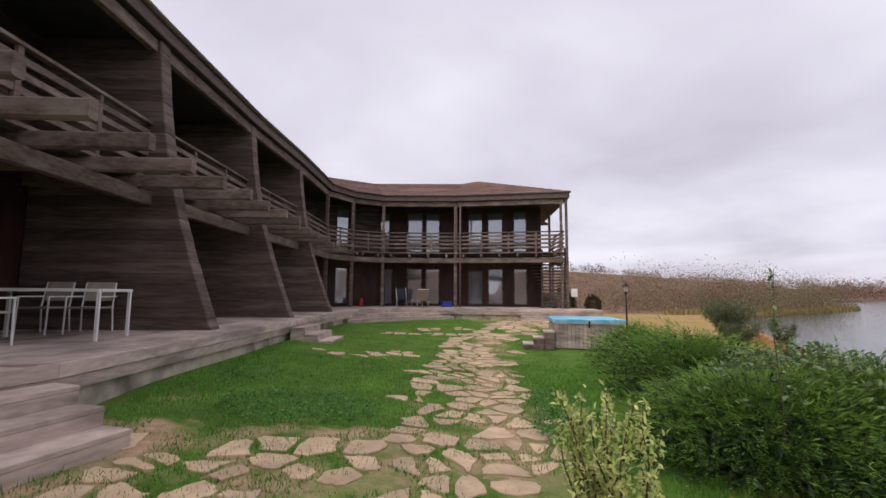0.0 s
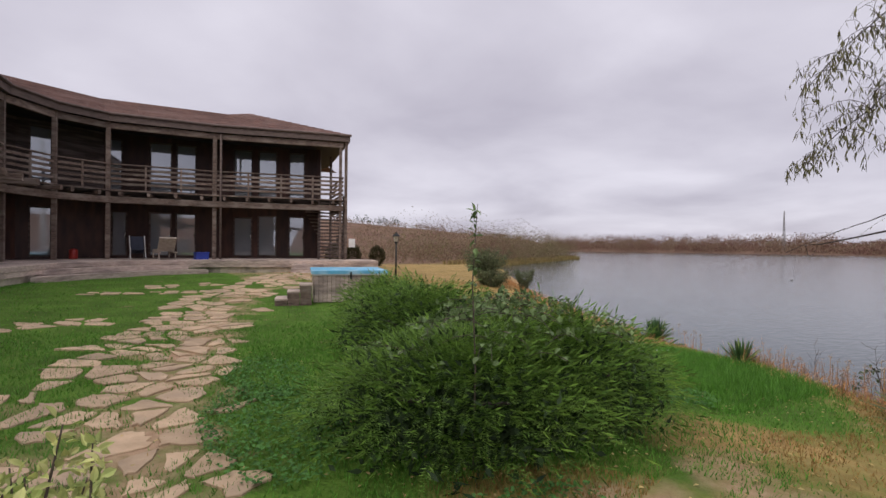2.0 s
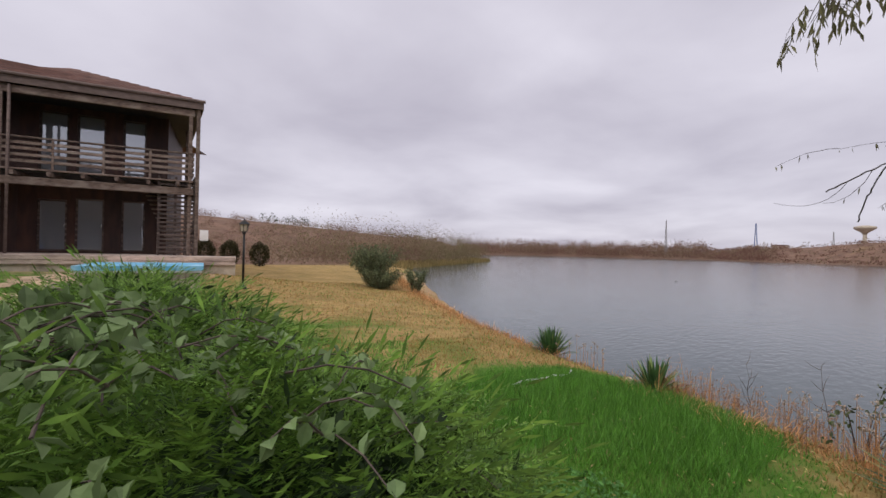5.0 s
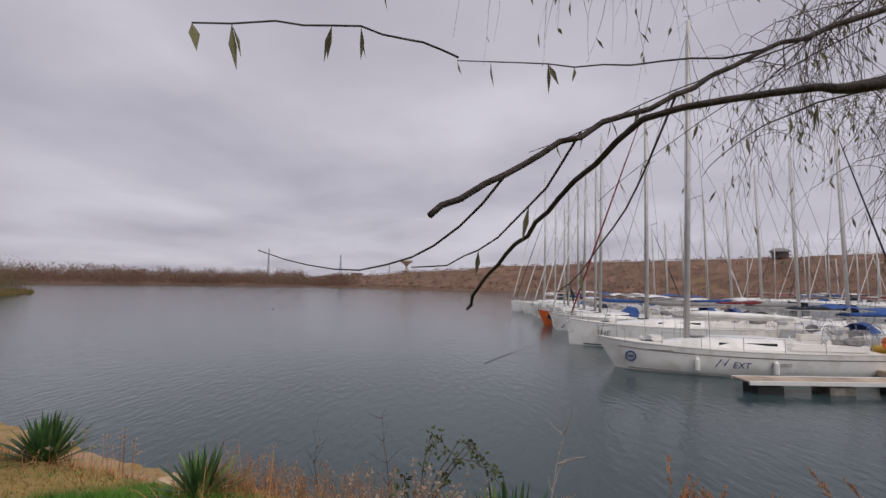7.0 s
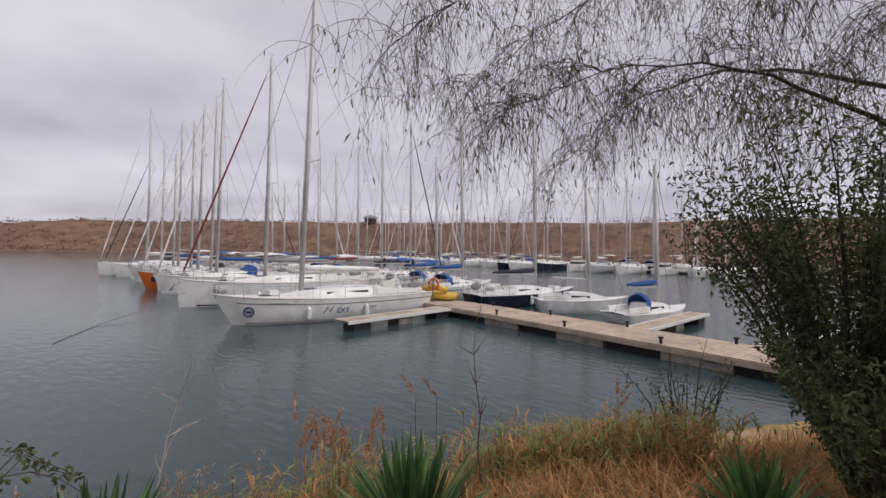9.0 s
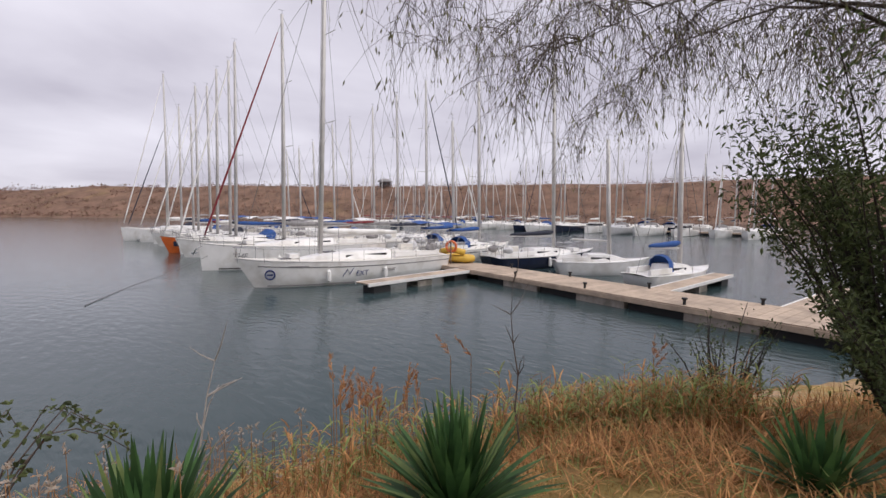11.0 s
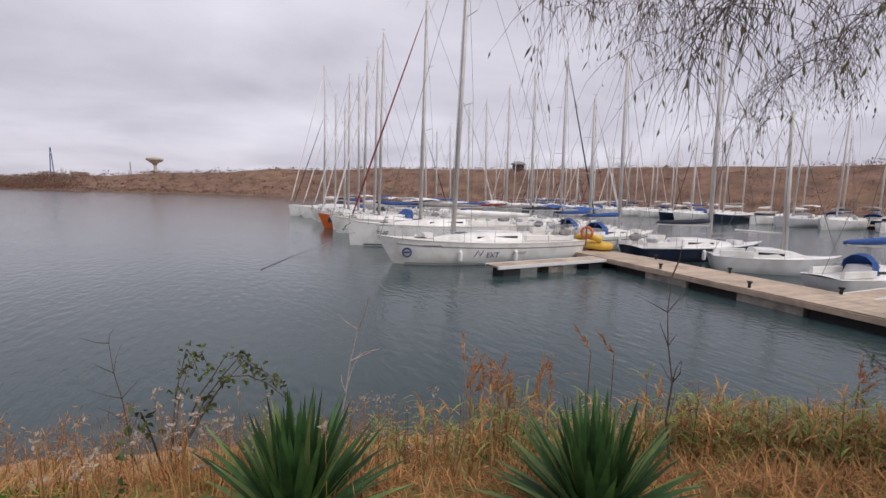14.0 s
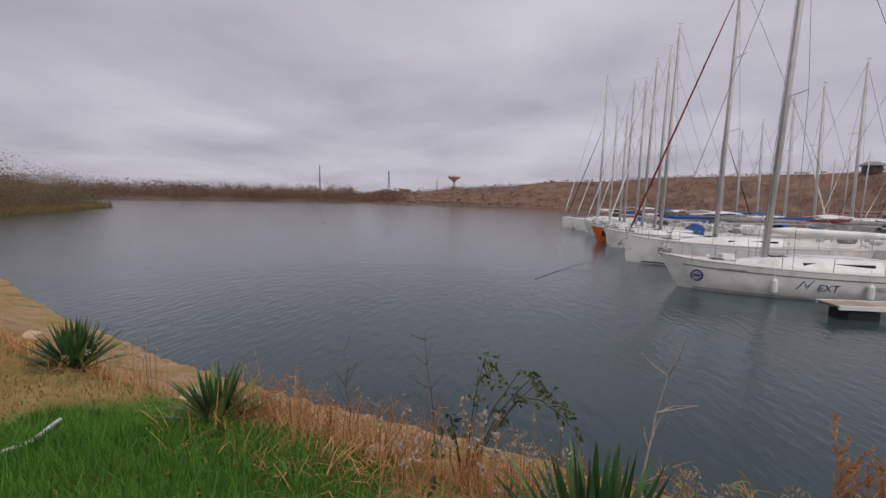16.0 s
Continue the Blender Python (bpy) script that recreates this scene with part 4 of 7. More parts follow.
part("tub", Shape().box((0, 0, 0.15), (0.52, 0.38, 0.3)), M_PLASTICBLUE, crate)
part("rim", Shape().box((0, 0, 0.31), (0.57, 0.43, 0.035)), M_PLASTICBLUE, crate)
redbox = thing("canister", "red plastic canister against the wall", "canister", at=pose(-5.0, 23.9, DECK_Z))
part("body", Shape().lathe((0, 0, 0), ((0.13, 0), (0.15, 0.03), (0.15, 0.36), (0.1, 0.42), (0.05, 0.44)), 12), M_RED, redbox, smooth=True)
part("cap", Shape().lathe((0, 0, 0.44), ((0.05, 0), (0.05, 0.04)), 10), M_BLACK, redbox)

# ---- hot tub, its steps, and the garden lamp ----
TUB = (2.95, 12.6)
tub_z = land(*TUB)
tub = thing("hot_tub", "square hot tub with grey slatted sides and blue cover", "hot tub", at=pose(TUB[0], TUB[1], tub_z, 0, 0, -14))
part("shell", Shape().box((0, 0, 0.37), (1.9, 1.9, 0.74)), M_BEAM, tub)
for k in range(17):
    t = -0.9 + k * 0.1125
    for sx, sy, rz in ((t, -0.965, 0), (t, 0.965, 0), (-0.965, t, 90), (0.965, t, 90)):
        part("slat", Shape().box((sx, sy, 0.37), (0.1, 0.025, 0.72), Matrix.Rotation(radians(rz), 3, "Z")), M_DECK, tub)
cov = Shape()
for k in (-1, 1):
    cov.prism([(-1.04, k * 0.52 - 0.5), (1.04, k * 0.52 - 0.5), (1.04, k * 0.52 + 0.5), (-1.04, k * 0.52 + 0.5)], 0.77, 0.86)
part("rim", Shape().box((0, 0, 0.755), (2.02, 2.02, 0.05)), M_GREYHULL, tub)
cover_part = part("cover", cov, M_TUBBLUE, tub, "faded blue vinyl cover")
part("strap", Shape().box((0.0, -1.045, 0.72), (0.05, 0.012, 0.2)), M_BLACK, cover_part)
tst = thing("tub_steps", "small grey timber steps beside the hot tub", "steps", at=pose(1.28, 12.0, land(1.3, 11.9), 0, 0, -104))
for k in range(3):
    part("tread", Shape().box((0, -0.3 + 0.30 * k - 0.0, 0.16 + 0.18 * k), (0.75, 0.32, 0.04)), M_DECK, tst)
    part("riser", Shape().box((0, -0.44 + 0.30 * k, 0.07 + 0.18 * k), (0.72, 0.03, 0.16)), M_BEAM, tst)
    for sx in (-1, 1):
        part("cheek", Shape().box((sx * 0.35, -0.3 + 0.3 * k, 0.07 + 0.09 * k), (0.03, 0.28, 0.15 + 0.18 * k)), M_BEAM, tst)


def garden_lamp(x, y, h):
    z = land(x, y)
    g = thing("garden_lamp", "black iron garden lamp with small glass lantern", "street lamp", at=pose(x, y, z))
    part("base", Shape().lathe((0, 0, 0), ((0.11, 0), (0.1, 0.06), (0.05, 0.12)), 12), M_LAMPIRON, g)
    part("pole", Shape().tube([(0, 0, 0.1), (0, 0, h - 0.42)], [0.035, 0.03], 8), M_LAMPIRON, g, smooth=True)
    part("collar", Shape().lathe((0, 0, h - 0.46), ((0.03, 0), (0.06, 0.03), (0.045, 0.06), (0.09, 0.09)), 10), M_LAMPIRON, g)
    lantern = part("glass", Shape().lathe((0, 0, h - 0.37), ((0.085, 0), (0.12, 0.2)), 6), M_FROST, g, "frosted lantern glass")
    for k in range(6):
        a = math.pi / 3 * k
        part("bar", Shape().tube([(0.09 * math.cos(a), 0.09 * math.sin(a), h - 0.37), (0.125 * math.cos(a), 0.125 * math.sin(a), h - 0.17)], 0.008, 5), M_LAMPIRON, lantern)
    part("cap", Shape().lathe((0, 0, h - 0.17), ((0.16, 0), (0.14, 0.03), (0.06, 0.1), (0.02, 0.12), (0.025, 0.15), (0.005, 0.18)), 12), M_LAMPIRON, g)


garden_lamp(5.65, 14.9, 1.96 - land(5.65, 14.9) + 0.06)


# ---- the marina ----
PIER = [(0.5, -13.6), (18.2, -17.1), (78.0, -24.0)]
pier = thing("pier", "long floating pier of pale boards on concrete floats", "pier", kind="structure")
PZ = ZW + 0.5
for i, wid in ((0, 2.5), (1, 2.4)):
    a, b = Vector(PIER[i]), Vector(PIER[i + 1])
    L = (b - a).length
    d = (b - a) / L
    n = Vector((-d.y, d.x))
    rot = Matrix.Rotation(math.atan2(d.y, d.x), 3, "Z")
    count = int(L / (0.30 if i == 0 else 1.2))
    for k in range(count):
        c = a + d * L * (k + 0.5) / count
        part("board", Shape().box((c.x, c.y, PZ - 0.02), (L / count - 0.012, wid, 0.04), rot), M_PIER, pier)
    for sgn in (-1, 1):
        e0, e1 = a + n * sgn * (wid / 2 - 0.03), b + n * sgn * (wid / 2 - 0.03)
        part("edge_beam", Shape().beam((e0.x, e0.y, PZ - 0.13), (e1.x, e1.y, PZ - 0.13), 0.1, 0.17), M_PIER, pier)
    for k in range(int(L / 4.2)):
        c = a + d * (1.5 + k * 4.2)
        part("float", Shape().box((c.x, c.y, ZW + 0.06), (2.1, wid - 0.15, 0.44), rot), M_FLOAT, pier)
        c2 = a + d * (3.6 + k * 4.2)
        part("fender_block", Shape().box((c2.x, c2.y, ZW + 0.10), (2.0, wid - 0.5, 0.34), rot), M_BLACK, pier)


def finger(x, y, tx, ty, w, name="finger_pontoon"):
    f = thing(name, "narrow floating finger pontoon beside the moored boats", "pontoon", "finger pontoons", "structure")
    a, b = Vector((x, y)), Vector((tx, ty))
    d = (b - a).normalized()
    rot = Matrix.Rotation(math.atan2(d.y, d.x), 3, "Z")
    L = (b - a).length
    k = int(L / 0.35)
    for i in range(k):
        c = a + d * L * (i + 0.5) / k
        part("board", Shape().box((c.x, c.y, PZ - 0.06), (L / k - 0.012, w, 0.035), rot), M_PIER, f)
    n = Vector((-d.y, d.x)) * (w / 2 + 0.03)
    for s in (-1, 1):
        part("edge_beam", Shape().beam((a.x + s * n.x, a.y + s * n.y, PZ - 0.1), (b.x + s * n.x, b.y + s * n.y, PZ - 0.1), 0.07, 0.14), M_WHITEMETAL, f)
    for t in (0.12, 0.5, 0.88):
        c = a + d * L * t
        part("float", Shape().box((c.x, c.y, ZW + 0.07), (0.9, w * 0.9, 0.4), rot), M_BLACK if t != 0.5 else M_FLOAT, f)


finger(18.5, -16.0, 18.75, -9.4, 0.9)
finger(8.98, -16.6, 8.1, -23.8, 0.8)
finger(4.6, -15.8, 3.3, -22.5, 0.9)

for k in range(9):
    c = Vector(PIER[0]).lerp(Vector(PIER[1]), (k + 0.6) / 9.4)
    part("bollard", Shape().lathe((c.x + 0.1, c.y + (1.05 if k % 2 else -1.05), PZ), ((0.05, 0), (0.05, 0.16), (0.09, 0.18), (0.09, 0.23)), 8), M_BLACK, pier)
R3 = random.Random(11)


def hull_section(t, L, B, fb, plumb):
    """Half-breadth and heights at t from stern (0) to bow (1)."""
    beam = B / 2 * (0.80 + 0.2 * math.sin(min(1.0, t / 0.45) * math.pi / 2)) if t < 0.45 else B / 2 * max(0.0, 1 - ((t - 0.45) / 0.55) ** (2.1))
    sheer = fb * (0.86 + 0.20 * (t - 0.25) ** 2 / 0.5 + (0.07 if t > 0.9 else 0) * (t - 0.9) / 0.1)
    return beam, sheer


def sailboat(at, L=11.0, B=3.6, fb=1.25, mast_h=15.0, hull=None, deck=None, boom=None, jib=None, mast=None, label="", stripe=None,
             detail=1, rake=1.2, plumb=0.25, sprayhood=None, mast_t=0.58, boot=None, bimini=None):
    """A sailing yacht: local +y is the bow, the stern at y = 0, z = 0 at the waterline."""
    hull, deck, mast = hull or M_WHITE, deck or M_CREAM, mast or M_ALLOY
    s = thing("sailboat", label, "sailboat", "yachts moored at the pier", at=at)
    N = 14 if detail else 9
    rows = []
    for i in range(N + 1):
        t = i / N
        bm_, sh_ = hull_section(t, L, B, fb, plumb)
        ring = []
        for k, (wf, zf) in enumerate(((0.0, -0.35), (0.62, -0.28), (0.86, 0.0), (0.96, 0.45), (1.0, 1.0))):
            z = sh_ * zf if zf > 0 else zf
            yy = t * L - (1 - max(0, zf)) * plumb * (t ** 6) * 2.0 + (0.25 * (1 - zf) if t < 0.02 else 0.0)
            ring.append((bm_ * wf * (1 if zf >= 0 else 0.9), yy, z))
        rows.append(ring)
    hs = Shape()
    W = 5
    for ring in rows:
        for x, y, z in ring:
            hs.v.append((x, y, z))
        for x, y, z in ring:
            hs.v.append((-x, y, z))
    for i in range(N):
        a, b = i * 10, (i + 1) * 10
        for k in range(4):
            hs.f.append((a + k, a + k + 1, b + k + 1, b + k))
            hs.f.append((a + 5 + k + 1, a + 5 + k, b + 5 + k, b + 5 + k + 1))
    hs.f.append((4, 3, 2, 1, 0, 6, 7, 8, 9))
    part("hull", hs, hull, s, smooth=True)
    dk = Shape()
    for i, ring in enumerate(rows):
        x, y, z = ring[4]
        dk.v += [(x, y, z + 0.012), (x * 0.5, y, z + 0.05), (0, y, z + 0.07), (-x * 0.5, y, z + 0.05), (-x, y, z + 0.012)]
    for i in range(N):
        for k in range(4):
            a = i * 5 + k
            dk.f.append((a, a + 5, a + 6, a + 1))
    part("deck", dk, deck, s)
    tr = Shape()
    for sgn in (-1, 1):
        tr.tube([(sgn * r[4][0], r[4][1], r[4][2] + 0.03) for r in rows], 0.028, 5)
    part("toe_rail", tr, M_ALLOY if detail else hull, s)
    if stripe or boot:
        st = Shape()
        for zf, hh in (((0.80, 0.05) if hull is not M_ORANGE else (0.68, 0.62),) if stripe else ()) + (((0.06, 0.07),) if boot else ()):
            for sgn in (-1, 1):
                b0 = len(st.v)
                for t in range(0, N):
                    bm_, sh_ = hull_section(t / N, L, B, fb, plumb)
                    wf = 0.86 + 0.10 * zf / 0.45 if zf < 0.45 else 0.96 + 0.04 * (zf - 0.45) / 0.55
                    yy = t / N * L - (1 - zf) * plumb * ((t / N) ** 6) * 2
                    st.v += [(sgn * (bm_ * wf + 0.012), yy, sh_ * zf - hh / 2), (sgn * (bm_ * (wf + 0.01) + 0.012), yy, sh_ * zf + hh / 2)]
                for t in range(N - 1):
                    q = b0 + 2 * t
                    st.f.append((q, q + 2, q + 3, q + 1))
        part("stripe", st, stripe or boot, s)
    # coachroof with windows, cockpit coaming
    zt = fb * 0.92
    cr = Shape()
    prof = ((0.30, 0.30, 0.0), (0.33, 0.30, 0.36), (0.50, 0.28, 0.36), (0.62, 0.22, 0.26), (0.74, 0.10, 0.06))
    for t, wf, h in prof:
        cr.v += [(B * wf, t * L, zt - 0.02), (B * wf * 0.86, t * L, zt + h + 0.04), (B * wf * 0.45, t * L, zt + h + 0.09), (-B * wf * 0.45, t * L, zt + h + 0.09), (-B * wf * 0.86, t * L, zt + h + 0.04), (-B * wf, t * L, zt - 0.02)]
    for i in range(len(prof) - 1):
        for k in range(5):
            a = i * 6 + k
            cr.f.append((a, a + 6, a + 7, a + 1))
    cr.f.append((0, 1, 2, 3, 4, 5))
    part("coachroof", cr, hull if hull not in (M_NAVY, M_ORANGE) else M_WHITE, s, smooth=False)
    for sgn in (-1, 1):
        part("window", Shape().beam((sgn * (B * 0.275), 0.35 * L, zt + 0.21), (sgn * B * 0.235, 0.55 * L, zt + 0.18), 0.05, 0.11), M_SMOKE, s, "smoked cabin window")
        part("coaming", Shape().beam((sgn * B * 0.30, 0.05 * L, zt + 0.14), (sgn * B * 0.31, 0.31 * L, zt + 0.18), 0.16, 0.26), M_WHITE, s)
    # rig
    my = mast_t * L
    zr = zt + 0.3
    top = (0, my - rake * 0.25, mast_h)
    mast_part = part("mast", Shape().tube([(0, my, zr - 0.1), (0, my - rake * 0.12, mast_h * 0.5), top], [0.125, 0.12, 0.095], 8), mast, s, smooth=True)
    bl = 0.40 * L
    boom_part = part("boom", Shape().tube([(0, my - 0.1, zr + 0.85), (0, my - bl, zr + 0.95)], 0.06, 8), mast, s)
    if boom:
        cov = Shape()
        pts, rad = [], []
        for k in range(8):
            u = k / 7
            pts.append((0, my - 0.12 - bl * 0.97 * u, zr + 1.02 + 0.1 * (1 - u) + R3.uniform(-0.015, 0.015)))
            rad.append(lerp(0.17, 0.10, u) * (0.6 if k in (0, 7) else 1))
        cov.tube(pts, rad, 8)
        part("sail_cover", cov, boom, boom_part, smooth=True)
    for f in (0.42, 0.70) if detail else (0.6,):
        sp = Shape()
        z = zr + (mast_h - zr) * f
        for sgn in (-1, 1):
            sp.tube([(0, my - rake * 0.25 * f, z), (sgn * B * 0.30 * (1.1 - 0.4 * f), my - 0.25 - rake * 0.25 * f, z + 0.06)], 0.02, 5)
        part("spreader", sp, mast, mast_part)
    bow = (0, L - 0.15, fb * 1.05)
    rig = 0.009
    part("backstay", Shape().tube([(0, 0.1, fb), top], rig, 4), M_ROPE, s)
    for sgn in (-1, 1):
        hull_p = (sgn * B * 0.46, my - 0.3, fb * 0.95)
        sp2 = (sgn * B * 0.30 * 0.9, my - 0.25 - rake * 0.12, zr + (mast_h - zr) * 0.42 + 0.06)
        part("shroud", Shape().tube([hull_p, sp2, (0, my - rake * 0.2, mast_h * 0.93)], rig, 4), M_ROPE, s)
    hound = (0, my - rake * 0.24 + 0.05, mast_h * 0.97)
    part("forestay", Shape().tube([bow, hound], 0.012, 4), M_ROPE, s)
    if jib:
        b_, h_ = Vector(bow), Vector(hound)
        pts = [b_.lerp(h_, u) for u in (0.04, 0.1, 0.4, 0.75, 0.95)]
        part("furled_jib", Shape().tube(pts, [0.04, 0.065, 0.06, 0.045, 0.025], 8), jib, s, smooth=True)
    part("wind_vane", Shape().tube([(0, top[1], mast_h), (0, top[1], mast_h + 0.3)], 0.01, 4).tube([(0, top[1] - 0.18, mast_h + 0.26), (0, top[1] + 0.2, mast_h + 0.26)], 0.012, 4), M_ROPE, mast_part)
    if detail:
        # pulpit, stanchions with lines, stern rail, wheel, winches
        pul = Shape()
        for sgn in (-1, 1):
            pul.tube([(sgn * B * 0.22, L * 0.90, fb), (sgn * B * 0.20, L * 0.90, fb + 0.62), (sgn * 0.12, L - 0.1, fb + 0.68), (0, L + 0.02, fb + 0.68)], 0.014, 5)
            pul.tube([(sgn * 0.12, L - 0.12, fb + 0.02), (sgn * 0.12, L - 0.1, fb + 0.68)], 0.013, 5)
        part("pulpit", pul, M_STEEL, s)
        for sgn in (-1, 1):
            ln = [(sgn * B * 0.40, 0.12, fb * 0.9 + 0.62)]
            for t in (0.22, 0.36, 0.5, 0.64, 0.77):
                bm_, sh_ = hull_section(t, L, B, fb, plumb)
                part("stanchion", Shape().tube([(sgn * (bm_ - 0.06), t * L, sh_), (sgn * (bm_ - 0.05), t * L, sh_ + 0.6)], 0.012, 5), M_STEEL, s)
                ln.append((sgn * (bm_ - 0.05), t * L, sh_ + 0.59))
            ln.append((sgn * B * 0.20, L * 0.90, fb + 0.62))
            part("guard_line", Shape().tube(ln, 0.006, 4), M_STEEL, s)
        for sgn in (-1, 1):
            sr = Shape()
            sr.tube([(sgn * B * 0.18, 0.08, fb + 0.62), (sgn * B * 0.40, 0.08, fb + 0.62), (sgn * B * 0.42, L * 0.12, fb + 0.6)], 0.014, 5)
            sr.tube([(sgn * B * 0.39, 0.1, fb * 0.85), (sgn * B * 0.40, 0.08, fb + 0.62)], 0.014, 5)
            sr.tube([(sgn * B * 0.18, 0.1, fb * 0.85), (sgn * B * 0.18, 0.08, fb + 0.62)], 0.014, 5)
            part("stern_rail", sr, M_STEEL, s)
        wheel = Shape()
        wheel.tube([(0.5 * math.cos(k * math.pi / 8), L * 0.11, zt + 0.55 + 0.5 * math.sin(k * math.pi / 8)) for k in range(17)], 0.016, 5)
        wheel.tube([(-0.5, L * 0.11, zt + 0.55), (0.5, L * 0.11, zt + 0.55)], 0.01, 4)
        part("wheel", wheel, M_STEEL, s)
        part("hatch", Shape().box((0, 0.60 * L, zt + 0.37), (0.55, 0.55, 0.06)), M_SMOKE, s)
        part("hatch", Shape().box((0, 0.80 * L, fb + 0.06), (0.5, 0.5, 0.05)), M_SMOKE, s)
        for sgn in (-1, 1):
            part("winch", Shape().lathe((sgn * B * 0.31, L * 0.2, zt + 0.31), ((0.09, 0), (0.06, 0.06), (0.06, 0.12), (0.08, 0.15)), 10), M_STEEL, s)
            for t in (0.40, 0.66):
                bm_, sh_ = hull_section(t, L, B, fb, plumb)
                part("fender", Shape().lathe((sgn * (bm_ + 0.10), t * L, sh_ * 0.18), ((0.02, 0), (0.10, 0.06), (0.11, 0.3), (0.10, 0.5), (0.03, 0.58)), 8).tube([(sgn * (bm_ + 0.1), t * L, sh_ * 0.18 + 0.56), (sgn * (bm_ - 0.04), t * L, sh_ + 0.3)], 0.008, 4), M_WHITE, s, "white fender on a line")
        part("liferaft", Shape().box((0.15, 0.76 * L, fb + 0.16), (0.7, 0.5, 0.22)), M_WHITE, s, "white liferaft canister on the foredeck")
        part("cockpit_table", Shape().box((0, 0.19 * L, zt + 0.45), (0.35, 0.8, 0.32)), M_CREAM, s)
        for sgn in (-1, 1):
            part("dinghy_bundle", Shape().ball((sgn * B * 0.28, 0.09 * L, zt + 0.42), 0.3, int(L * 10) + sgn, 0.25, (0.8, 1.3, 0.8), 8, 5), M_GREYHULL if sgn > 0 else M_GREYCANVAS, s, "bundled canvas beside the stern rail")
            part("halyard", Shape().tube([(sgn * 0.14, my + 0.1, zr), (sgn * 0.1, my - rake * 0.2, mast_h * 0.96)], 0.008, 4), M_ROPE, mast_part)
    if bimini:
        bi = Shape()
        for t in (0.06, 0.16, 0.26):
            for k in range(5):
                u = k / 4 * 2 - 1
                bi.v.append((B * 0.36 * u, t * L, zt + 1.95 - 0.16 * u * u - 0.5 * (t - 0.16) ** 2 * 20))
        for i in range(2):
            for k in range(4):
                a = i * 5 + k
                bi.f.append((a, a + 1, a + 6, a + 5))
        bim = part("bimini", bi, bimini, s, "canvas awning over the cockpit")
        for sgn in (-1, 1):
            for t in (0.07, 0.25):
                part("awning_pole", Shape().tube([(sgn * B * 0.37, 0.15 * L, zt + 0.1), (sgn * B * 0.36, t * L, zt + 1.74)], 0.013, 5), M_STEEL, bim)
    if sprayhood:
        sp = Shape()
        for t, h, w in ((0.30, 0.75, 0.30), (0.34, 0.82, 0.30), (0.40, 0.36, 0.27)):
            for k in range(7):
                a = math.pi * k / 6
                sp.v.append((B * w * math.cos(a), t * L, zt + 0.1 + h * math.sin(a) ** 0.6))
        for i in range(2):
            for k in range(6):
                a = i * 7 + k
                sp.f.append((a, a + 1, a + 8, a + 7))
        part("sprayhood", sp, sprayhood, s)
    return s


def words(text, size, mat, at, parent, name="lettering"):
    """Flat lettering as a mesh part."""
    cu = bpy.data.curves.new(name, "FONT")
    cu.body, cu.size, cu.extrude, cu.shear = text, size, 0.003, 0.25
    ob = bpy.data.objects.new("tmp", cu)
    scene.collection.objects.link(ob)
    dg = bpy.context.evaluated_depsgraph_get()
    me = bpy.data.meshes.new_from_object(ob.evaluated_get(dg))
    bpy.data.objects.remove(ob)
    bpy.data.curves.remove(cu)
    me.materials.clear()
    me.materials.append(mat)
    o = new(name, me)
    o.parent = parent
    o.matrix_basis = at
    return o


def heading(dx, dy):
    """Turn that lays local +y along (dx, dy)."""
    return math.degrees(math.atan2(-dx, dy))


# the nearest yacht, stern to the pier, broadside to the shore
h1 = heading(1.9, 10.3)
nxt = sailboat(pose(21.65, -16.95, ZW, 0, 0, h1), L=11.1, B=3.6, fb=1.2, mast_h=16.6, boom=M_WHITE, jib=None, stripe=M_GREYCANVAS, boot=M_BLACK,
               label="white sailing yacht with blue lettering moored stern-to", rake=2.2, plumb=0.42, mast_t=0.64)
# port side faces the shore: local -x


def on_side(y, z, L, B, fb, plumb, lift=0.02):
    """A pose on the port side of a hull, its x to the stern."""
    b0, s0 = hull_section(y / L, L, B, fb, plumb)
    b1, s1 = hull_section((y + 0.3) / L, L, B, fb, plumb)
    zf = z / s0
    wf = 0.86 + 0.10 * zf / 0.45 if zf < 0.45 else 0.96 + 0.04 * (zf - 0.45) / 0.55
    yaw = math.degrees(math.atan2((b0 - b1) * wf, 0.3))
    return pose(-(b0 * wf + lift), y, z, 90, 0, -90 - yaw)


M_NAVYPRINT = material("navy_print", (0.03, 0.05, 0.16), (0.025, 0.04, 0.13), rough=0.4, bump=0)
words("EXT", 0.36, M_NAVYPRINT, on_side(6.0, 0.40, 11.1, 3.6, 1.2, 0.42, 0.05), nxt)
mk = part("mark", Shape().tube([(0, 0, 0), (0.3, 0.42, 0), (0.42, 0.12, 0), (0.72, 0.55, 0)], [0.02, 0.05, 0.05, 0.015], 5), M_NAVYPRINT, nxt)
mk.matrix_basis = on_side(6.62, 0.40, 11.1, 3.6, 1.2, 0.42, 0.03) @ Matrix.Scale(0.8, 4)
ringm = Shape()
ringm.tube([(0.2 * math.cos(k * math.pi / 10), 0.2 * math.sin(k * math.pi / 10), 0) for k in range(21)], 0.04, 5)
ringm.box((0, 0, 0), (0.26, 0.07, 0.02))
mk2 = part("emblem", ringm, M_NAVYPRINT, nxt, "round blue emblem on the bow")
mk2.matrix_basis = on_side(9.75, 0.62, 11.1, 3.6, 1.2, 0.42, 0.04)
bar = part("lettering", Shape().box((0, 0, 0), (0.9, 0.035, 0.01)), M_GREYCANVAS, nxt)
bar.matrix_basis = on_side(8.6, 0.98, 11.1, 3.6, 1.2, 0.42, 0.03)
